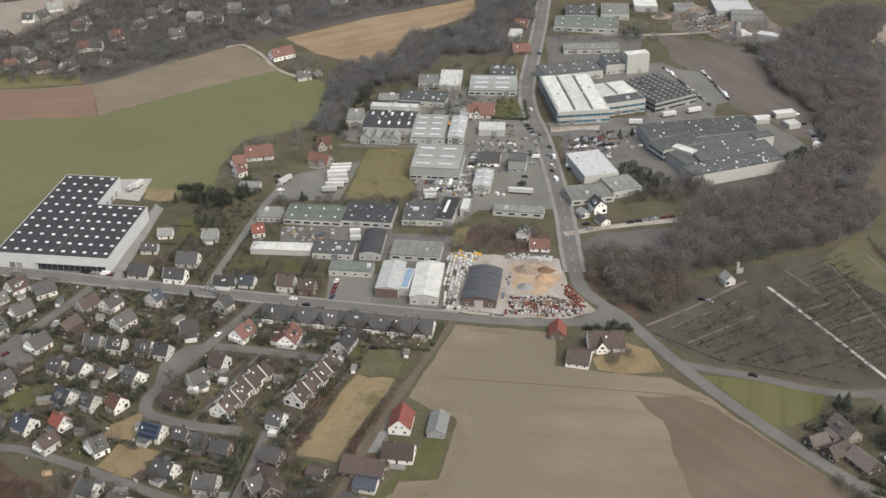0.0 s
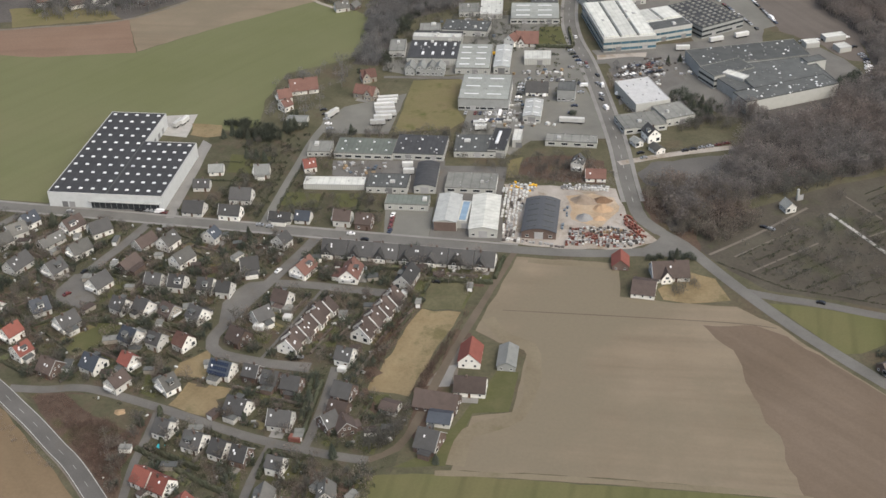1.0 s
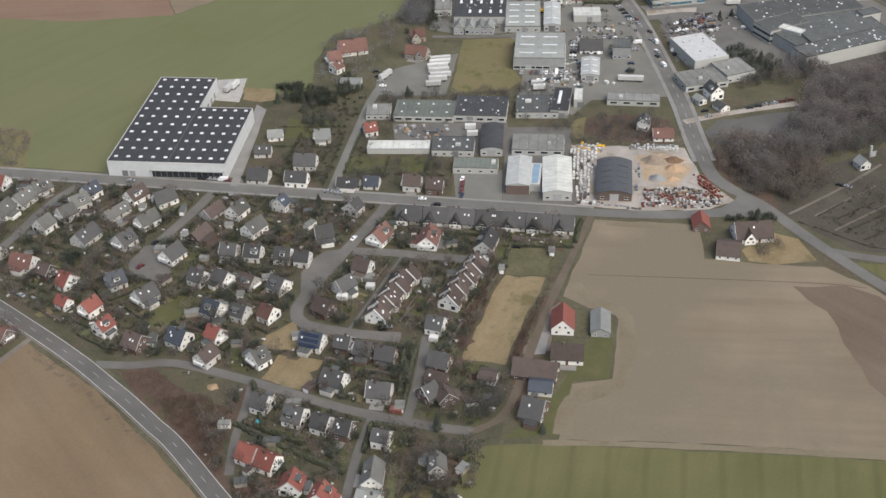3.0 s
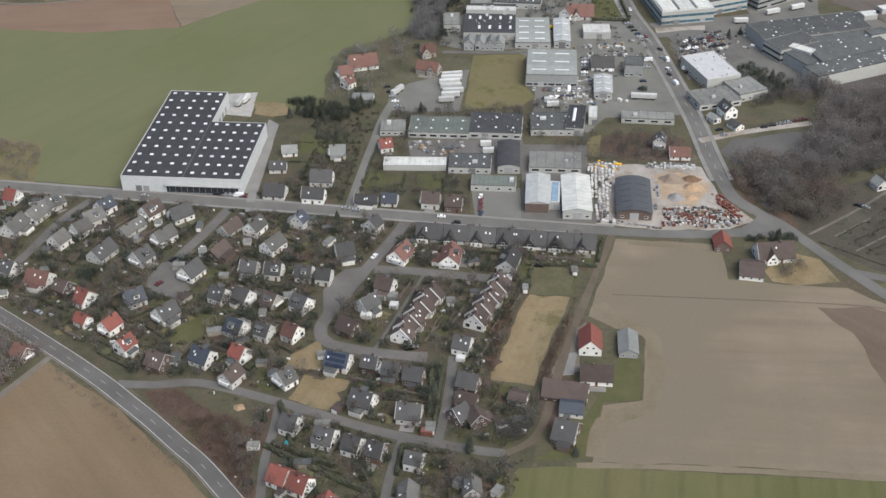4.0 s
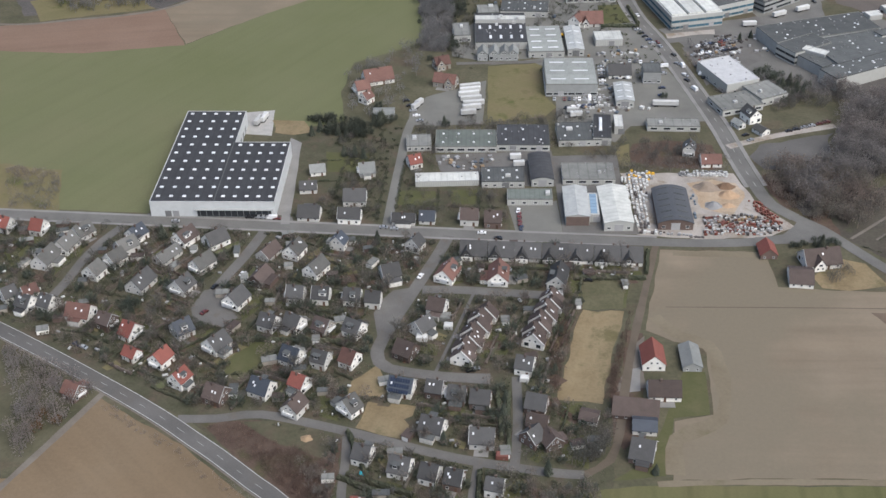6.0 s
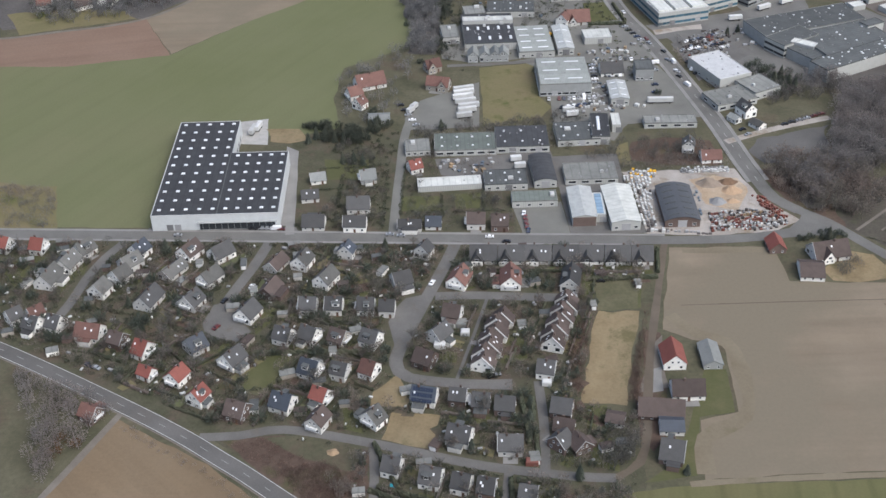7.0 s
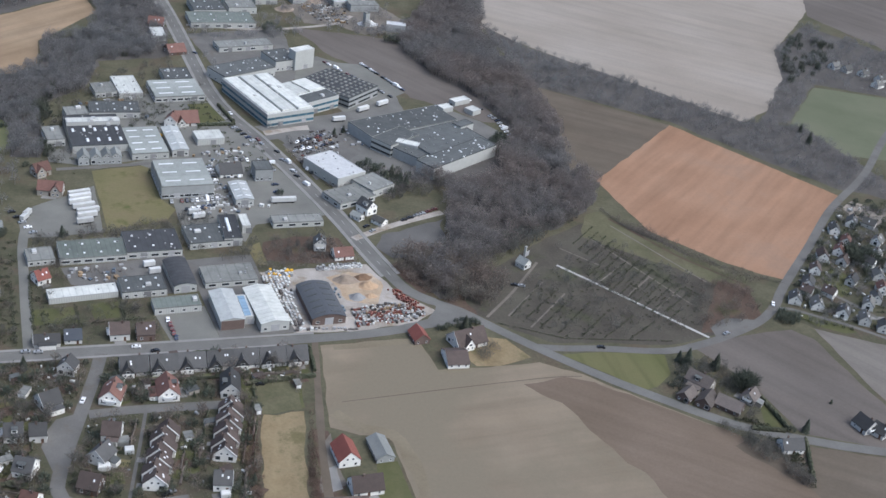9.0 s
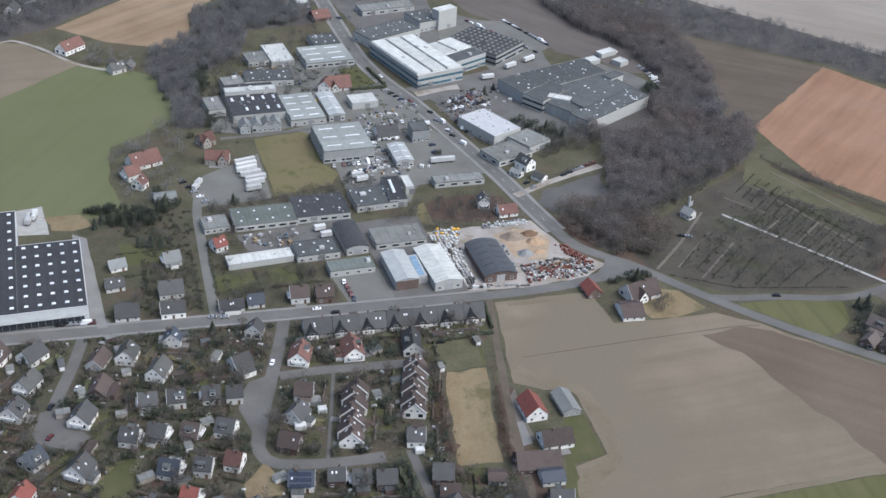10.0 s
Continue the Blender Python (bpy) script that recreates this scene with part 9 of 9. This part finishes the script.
tagged(new("pavilion", mesh_of("pavilion", *chamfered(30.3, 39.3, -71.8, -67.2, 0, 2.6, 0.35), "gravel_roof")), "long flat garage in a back garden", "pavilion", "garden pavilions")
tagged(new("pavilion", mesh_of("pavilion", *chamfered(72.5, 76.5, -110.3, -107.3, 0, 2.2, 0.35), "goods_white")), "white garden pavilion in a back garden", "pavilion", "garden pavilions")
tagged(new("pavilion", mesh_of("pavilion", *chamfered(65.4, 70.4, -157.6, -154.6, 0, 2.4, 0.35), "goods_red")), "red-roofed carport in a back garden", "pavilion", "garden pavilions")
tagged(new("pavilion", mesh_of("pavilion", *chamfered(86.7, 89.7, -50.4, -46.4, 0, 2.6, 0.35), "goods_white")), "white garden pavilion in a back garden", "pavilion", "garden pavilions")
scatter("grave_shrubs", brush, "dark_twigs", spots_in([(242.1, 10.8), (290.0, 60.5), (330.5, 91.4), (371.6, 28.8), (347.2, -10.4), (265.6, -12.2)], 900, 91, (0.4, 0.9), None), "bare shrubs between graves", "shrubs")
scatter("grave_shrubs", shrubs, "hedge_leaf", spots_in([(242.1, 10.8), (290.0, 60.5), (330.5, 91.4), (371.6, 28.8), (347.2, -10.4), (265.6, -12.2)], 200, 92, (0.5, 1.0), None), "evergreen shrubs between graves", "shrubs")
scatter("cemetery_trees", light_trees, "dark_twigs", spots_in([(244.4, 45.3), (297.7, 79.8), (330.5, 91.4), (371.6, 28.8), (344.4, -15.7), (265.2, -13.2), (240.2, 5.4)], 90, 93, (0.35, 0.6), 0.5), "bare trees in the cemetery", "shrubs")
scatter("estate_trees", light_trees, "dark_twigs", spots_in([(-4.8, 107.7), (95.2, 131.4), (116.2, 99.2), (160.2, 110.2), (171.6, 73.2), (117.4, 67.8), (78.9, 89.1), (16.3, 79.6), (-2.1, 74.6)], 150, 94, (0.3, 0.55), 0.5), "bare trees between workshops", "shrubs")
scatter("estate_trees", light_trees, "dark_twigs", spots_in([(-1.1, 287.9), (26.0, 315.6), (101.0, 377.7), (124.3, 310.7), (81.2, 255.1), (30.6, 202.2), (14.7, 190.0)], 120, 95, (0.35, 0.6), 0.5), "bare trees between halls", "shrubs")
scatter("estate_trees", light_trees, "grey_twigs", spots_in([(119.8, 434.3), (189.8, 475.2), (227.7, 453.5), (215.3, 430.8), (136.6, 410.1)], 60, 96, (0.4, 0.7), 0.5), "bare trees round works yards", "shrubs")
scatter("estate_trees", light_trees, "grey_twigs", spots_in([(184.1, 489.0), (224.2, 542.7), (286.8, 553.6), (317.1, 469.4), (272.5, 421.3), (218.8, 451.9)], 120, 97, (0.4, 0.7), 0.5), "bare trees round a gravel works", "shrubs")
scatter("street_gardens", light_trees, "dark_twigs", spots_in([(-70.5, 87.6), (-18.6, 92.7), (-1.7, 8.4), (-49.7, 8.9)], 60, 98, (0.3, 0.55), 0.5), "bare garden trees", "shrubs")
scatter("street_shrubs", brush, "garden_twigs", spots_in([(-70.5, 87.6), (49.8, 92.7), (59.8, 7.8), (-49.3, 7.3)], 420, 99, (0.6, 1.3), -1.5), "bare garden shrubs", "shrubs")
for x, y, s, a in spots_in([(93.9, 153.2), (113.6, 170.2), (137.8, 139.0), (128.2, 124.0), (98.5, 131.7)], 16, 201, (0.8, 1.8), 0.5, 2.0):
    stack(x, y, math.degrees(a), 1.6 * s, 1.3 * s, rng.uniform(0.6, 1.8), rng.choice(("goods_white", "goods_grey", "goods_grey", "goods_wood", "goods_blue")))
for x, y, s, a in spots_in([(20.2, 75.5), (48.0, 80.8), (50.1, 64.1), (28.5, 61.9)], 16, 202, (0.8, 1.8), 0.5, 2.0):
    stack(x, y, math.degrees(a), 1.6 * s, 1.3 * s, rng.uniform(0.6, 1.8), rng.choice(("goods_white", "goods_grey", "goods_grey", "goods_wood", "goods_blue")))
for x, y, s, a in spots_in([(171.1, 232.8), (198.5, 244.0), (196.7, 209.8), (175.0, 183.7)], 20, 203, (0.8, 1.8), 0.5, 2.0):
    stack(x, y, math.degrees(a), 1.6 * s, 1.3 * s, rng.uniform(0.6, 1.8), rng.choice(("goods_white", "goods_grey", "goods_grey", "goods_wood", "goods_blue")))
for x, y, s, a in spots_in([(89.7, 213.1), (139.8, 231.7), (146.3, 212.6), (114.9, 199.6)], 14, 204, (0.8, 1.8), 0.5, 2.0):
    stack(x, y, math.degrees(a), 1.6 * s, 1.3 * s, rng.uniform(0.6, 1.8), rng.choice(("goods_white", "goods_grey", "goods_grey", "goods_wood", "goods_blue")))
for x, y, s, a in spots_in([(31.3, 293.8), (69.6, 312.0), (80.2, 260.0), (64.7, 257.1)], 10, 205, (0.8, 1.8), 0.5, 2.0):
    stack(x, y, math.degrees(a), 1.6 * s, 1.3 * s, rng.uniform(0.6, 1.8), rng.choice(("goods_white", "goods_grey", "goods_grey", "goods_wood", "goods_blue")))
for x, y, s, a in spots_in([(208.9, 253.5), (224.3, 235.0), (212.0, 217.4), (196.8, 235.3)], 10, 206, (0.8, 1.8), 0.5, 2.0):
    stack(x, y, math.degrees(a), 1.6 * s, 1.3 * s, rng.uniform(0.6, 1.8), rng.choice(("goods_white", "goods_grey", "goods_grey", "goods_wood", "goods_blue")))
RUST.append((-121.6, -149.1, 0.60, 2.0))
RUST.append((-114.7, -150.8, 0.48, 4.5))
RUST.append((-121.5, -156.1, 0.54, 0.8))
scatter("russet_trees", [shrub_data(7, 5.0, 7.0, 160)], "rust_leaf", RUST, "rounded trees with russet winter leaves", "trees")
excavator(76.8, 240.5, 30)
excavator(82.2, 237.4, 200)
scatter("village_shrubs", shrubs, "hedge_leaf", spots_in([(428.0, 30.5), (520.5, 123.0), (570.9, 133.4), (532.3, 35.8), (464.8, -33.4), (417.2, -14.4), (408.2, 1.2)], 520, 101, (0.7, 1.5), -1.0), "dark evergreen shrubs in village gardens", "shrubs")
scatter("bend_scrub", light_trees, "garden_twigs", spots_in([(371.3, 35.1), (400.3, 32.8), (395.7, 5.3), (362.5, -14.7), (344.4, -15.7)], 70, 102, (0.3, 0.55), 0.5), "bare trees on an earth plot", "shrubs")
scatter("roadside_trees", light_trees, "grey_twigs", spots_in([(124.7, 382.0), (132.5, 389.8), (157.5, 274.1), (184.8, 162.2), (181.8, 157.7), (155.3, 244.1)], 26, 103, (0.3, 0.5), 0.5), "bare street trees", "shrubs")
scatter("yard_edge_trees", light_trees, "twigs", spots_in([(190.0, 188.5), (199.0, 164.4), (216.7, 148.4), (254.3, 162.4), (232.6, 179.1), (212.3, 187.9)], 40, 104, (0.35, 0.6), 0.5), "bare trees behind workshops", "shrubs")
scatter("evergreen_trees", [shrub_data(9, 4.6, 9.0, 260)], "needles", [(343.0, -66.3, 0.9, 0.3), (337.0, -66.6, 0.6, 1.3), (320.2, -43.9, 0.55, 2.3), (334.9, -47.5, 0.5, 0.7), (348.2, -102.6, 0.4, 0.7), (71.8, 378.9, 0.5, 0.1), (19.5, 111.5, 0.45, 0.1), (-11.6, 253.3, 0.45, 0.1)], "large rounded dark evergreen trees by a farm", "trees")
goods_rows([(165.8, 229.4), (188.1, 249.0), (204.1, 241.5), (180.3, 212.0), (171.3, 195.5)], 30, 3.4, 1.9, 91, ("goods_dark", "goods_grey", "goods_dark", "goods_rust", "goods_grey"), 0.6, True)
goods_rows([(225.4, 511.4), (267.8, 503.8), (259.1, 459.1), (234.0, 468.7)], 20, 3.4, 1.9, 92, ("goods_grey", "goods_wood", "goods_dark", "goods_white"), 0.6, True)
goods_rows([(85.0, 159.9), (113.6, 170.2), (128.0, 134.5), (98.3, 135.3)], 5, 3.4, 1.9, 93, ("goods_grey", "goods_dark", "goods_white"), 0.6, True)
flat_building(274.3, 457.1, 20, 4, 4, 12, "grey", "grey_cladding", what="silo tower")
flat_building(281.9, 499.9, 5, 26, 13, 6, "grey", "grey_cladding", what="gravel works hall")
flat_building(229.6, 515.1, 15, 18, 10, 5, "grey", "grey_cladding", what="works shed")
flat_building(298.2, 448.6, -15, 16, 9, 6, "light", "grey_cladding", what="loading shed")
scatter("works_trees", light_trees, "grey_twigs", spots_in([(268.1, 440.2), (317.1, 469.4), (321.8, 294.2), (321.6, 317.1), (301.5, 399.4)], 110, 111, (0.45, 0.8), 0.5), "bare trees round a works", "shrubs")
scatter("works_trees", light_trees, "grey_twigs", spots_in([(179.5, 459.0), (197.7, 462.2), (199.9, 428.1), (182.8, 418.3)], 10, 112, (0.5, 0.7), 0.5), "bare trees by a works lane", "shrubs")
scatter("estate_shrubs", brush, "twigs", spots_in([(-5.5, 111.2), (45.2, 117.4), (75.8, 126.0), (85.1, 89.7), (16.6, 77.7), (1.3, 73.7)], 200, 113, (0.6, 1.4), -1.0), "brown leafless shrubs between halls", "shrubs")
scatter("estate_shrubs", shrubs, "hedge_leaf", spots_in([(-70.9, 89.0), (-1.6, 108.0), (12.8, 9.9), (-49.7, 8.9)], 260, 114, (0.6, 1.4), -1.5), "dark evergreen shrubs in street gardens", "shrubs")
scatter("estate_shrubs", shrubs, "hedge_leaf", spots_in([(14.7, 190.0), (7.0, 289.3), (67.4, 323.1), (124.3, 310.7), (154.3, 181.0), (106.9, 163.9), (70.2, 165.4)], 260, 115, (0.7, 1.6), -0.5), "dark bushes between trade yards", "shrubs")
scatter("estate_shrubs", brush, "twigs", spots_in([(160.0, 222.6), (184.7, 164.9), (228.2, 163.3), (216.7, 148.4), (188.3, 149.6), (172.1, 173.1)], 120, 116, (0.7, 1.6), -0.5), "brown bushes beside a road", "shrubs")
scatter("evergreen_trees", [shrub_data(10, 3.4, 8.0, 220)], "needles", [(187.1, 438.0, 0.9, 110.80000000000001), (190.9, 446.9, 0.8, 111.80000000000001), (196.2, 436.9, 0.8, 112.80000000000001), (283.3, 420.6, 0.8, 132.5), (289.7, 417.9, 0.9, 134.0), (296.2, 422.9, 0.8, 135.5), (302.5, 420.2, 0.8, 137.0), (1.0, 196.7, 0.5, 56.0), (9.7, 187.3, 0.5, 57.5), (225.1, 176.2, 0.6, 116.0), (214.6, 167.8, 0.6, 112.80000000000001), (206.1, 175.8, 0.5, 110.5), (145.7, 154.9, 0.5, 92.5)], "dark evergreen trees beside works", "trees")
scatter("evergreen_trees", EVERGREEN, "needles", spots_in([(-66.9, 108.2), (-61.4, 114.9), (-31.5, 111.3), (-17.7, 94.8), (-40.0, 94.0), (-60.2, 96.4)], 34, 121, (0.5, 0.9), 0.0, 1.5), "clump of rounded dark evergreen trees", "trees")
scatter("evergreen_trees", EVERGREEN, "needles", spots_in([(-28.5, 130.7), (-15.3, 128.5), (-8.4, 110.6), (-20.8, 105.3)], 8, 122, (0.5, 0.9), 0.0, 1.5), "clump of rounded dark evergreen trees", "trees")
scatter("evergreen_trees", EVERGREEN, "needles", spots_in([(198.9, 6.4), (220.7, 9.6), (222.7, 4.2), (199.1, 0.2)], 14, 123, (0.3, 0.5), 0.0, 1.5), "clump of rounded dark evergreen trees", "trees")
scatter("evergreen_trees", EVERGREEN, "needles", spots_in([(428.0, 30.5), (520.5, 123.0), (570.9, 133.4), (532.3, 35.8), (464.8, -33.4), (417.2, -14.4)], 40, 124, (0.4, 0.8), 0.0, 1.5), "clump of rounded dark evergreen trees", "trees")
scatter("evergreen_trees", EVERGREEN, "needles", spots_in([(4.1, 300.1), (26.0, 315.6), (23.2, 363.8), (9.5, 207.6), (18.4, 190.7)], 22, 125, (0.5, 0.9), 0.0, 1.5), "clump of rounded dark evergreen trees", "trees")
scatter("evergreen_trees", EVERGREEN, "needles", spots_in([(186.4, 188.6), (216.7, 148.4), (231.9, 163.2), (232.6, 179.1), (206.8, 196.3)], 22, 126, (0.5, 0.8), 0.0, 1.5), "clump of rounded dark evergreen trees", "trees")
scatter("evergreen_trees", EVERGREEN, "needles", spots_in([(318.1, 238.8), (247.8, 178.6), (254.3, 162.4), (314.6, 211.2)], 24, 127, (0.6, 1.0), 0.0, 1.5), "clump of rounded dark evergreen trees", "trees")
scatter("evergreen_trees", EVERGREEN, "needles", spots_in([(646.9, 412.9), (704.8, 467.7), (721.0, 423.8), (650.9, 352.8), (614.0, 339.1)], 60, 128, (0.5, 0.9), 0.0, 1.5), "clump of rounded dark evergreen trees", "trees")
flat_building(240.9, 209.7, -32, 15, 7, 8.8, "white", "grey_cladding", what="roof hall")
trailer(228.4, 280.5, 31, 10, z=0.06)
trailer(245.2, 290.7, 31, 10, z=0.06)
trailer(213.9, 246.1, 20, 6, "goods_yellow", z=0.06)
trailer(218.5, 238.7, 20, 6, "goods_yellow", z=0.06)
scatter("street_gardens", light_trees, "dark_twigs", spots_in([(2, 8), (60, 8), (60, 46), (12, 60), (0, 74)], 46, 211, (0.3, 0.5), 0.0), "bare garden trees behind street houses", "shrubs")
scatter("street_shrubs", shrubs, "hedge_leaf", row_spots([((2.5, 8), (1.0, 72)), ((24, 20), (22, 44)), ((45, 20), (44, 46)), ((2, 22), (60, 26)), ((3, 46), (24, 46)), ((-30, 8), (-32, 60)), ((-48, 44), (-8, 48)), ((-46, 66), (-8, 70)), ((-6, 8), (-8, 66))], 1.5, 212, (0.7, 1.3)), "dark evergreen hedges round back gardens", "hedge")
goods_rows([(163.0, 206.0), (180.0, 232.0), (200.0, 240.0), (196.0, 212.0), (176.0, 186.0)], 35, 3.0, 2.3, 213, ("goods_dark", "goods_dark", "goods_grey", "goods_rust", "goods_white"), 0.55, True)
goods_rows([(190.0, 184.0), (204.0, 178.0), (212.0, 160.0), (204.0, 152.0), (196.0, 166.0)], 30, 3.2, 2.6, 214, ("goods_dark", "goods_grey", "goods_rust"), 0.45, True)
goods_rows([(104.0, 214.0), (128.0, 222.0), (136.0, 200.0), (112.0, 192.0)], 12, 3.6, 2.8, 215, ("goods_dark", "goods_grey", "goods_dark", "goods_white"), 0.4, True)
goods_rows([(84.0, 131.0), (112.0, 136.0), (120.0, 122.0), (86.0, 120.0)], 8, 3.6, 2.8, 216, ("goods_dark", "goods_grey", "goods_white"), 0.3, True)
goods_rows([(18.0, 62.0), (46.0, 64.0), (48.0, 78.0), (20.0, 76.0)], 8, 3.4, 2.6, 217, ("goods_white", "goods_grey", "goods_dark"), 0.3, True)

scatter("wood_edge", light_trees, "dark_twigs", spots_in([(250.7, 63.4), (262.0, 68.0), (276.0, 78.0), (300.0, 96.0), (322.0, 112.0), (316.0, 126.0), (286.0, 106.0), (252.0, 82.0)], 110, 221, (0.5, 0.85), 0.5), "bare trees at the edge of a wood behind a chapel", "shrubs")
scatter("field_shrubs", light_trees, "garden_twigs", row_spots([((349.0, 112.0), (373.0, 67.0)), ((373.0, 67.0), (403.0, 28.0)), ((352.0, 113.0), (388.0, 50.0)), ((390.0, 40.0), (408.0, 30.0))], 3.2, 222, (0.25, 0.55)), "bare shrubs along a field ditch", "shrubs")

# small pale things lying about in the gardens
GARDEN_GOODS = []
for gx, gy, gz in ((0.9, 0.5, 0.75), (1.4, 0.7, 0.5), (0.6, 0.6, 1.3), (2.0, 1.1, 0.9)):
    gv, gf = chamfered(-gx / 2, gx / 2, -gy / 2, gy / 2, 0.04, gz, 0.08)
    GARDEN_GOODS.append((np.array(gv), gf))
scatter("garden_goods", GARDEN_GOODS, "goods_white", spots_in(GARDENS, 150, 141, (0.8, 1.3), 0.6, 3.0), "small white benches, boxes and covers in gardens", "garden goods")
scatter("garden_goods", GARDEN_GOODS, "goods_grey", spots_in(GARDENS, 90, 142, (0.8, 1.4), 0.6, 3.0), "small grey boxes and covers in gardens", "garden goods")
scatter("garden_goods", GARDEN_GOODS, "goods_white", spots_in([(428.0, 30.5), (520.5, 123.0), (560.0, 110.0), (532.3, 35.8), (464.8, -33.4), (417.2, -14.4), (408.2, 1.2)], 70, 143, (1.0, 1.7), 0.3, 3.0), "small white covers and boxes in village gardens", "garden goods")
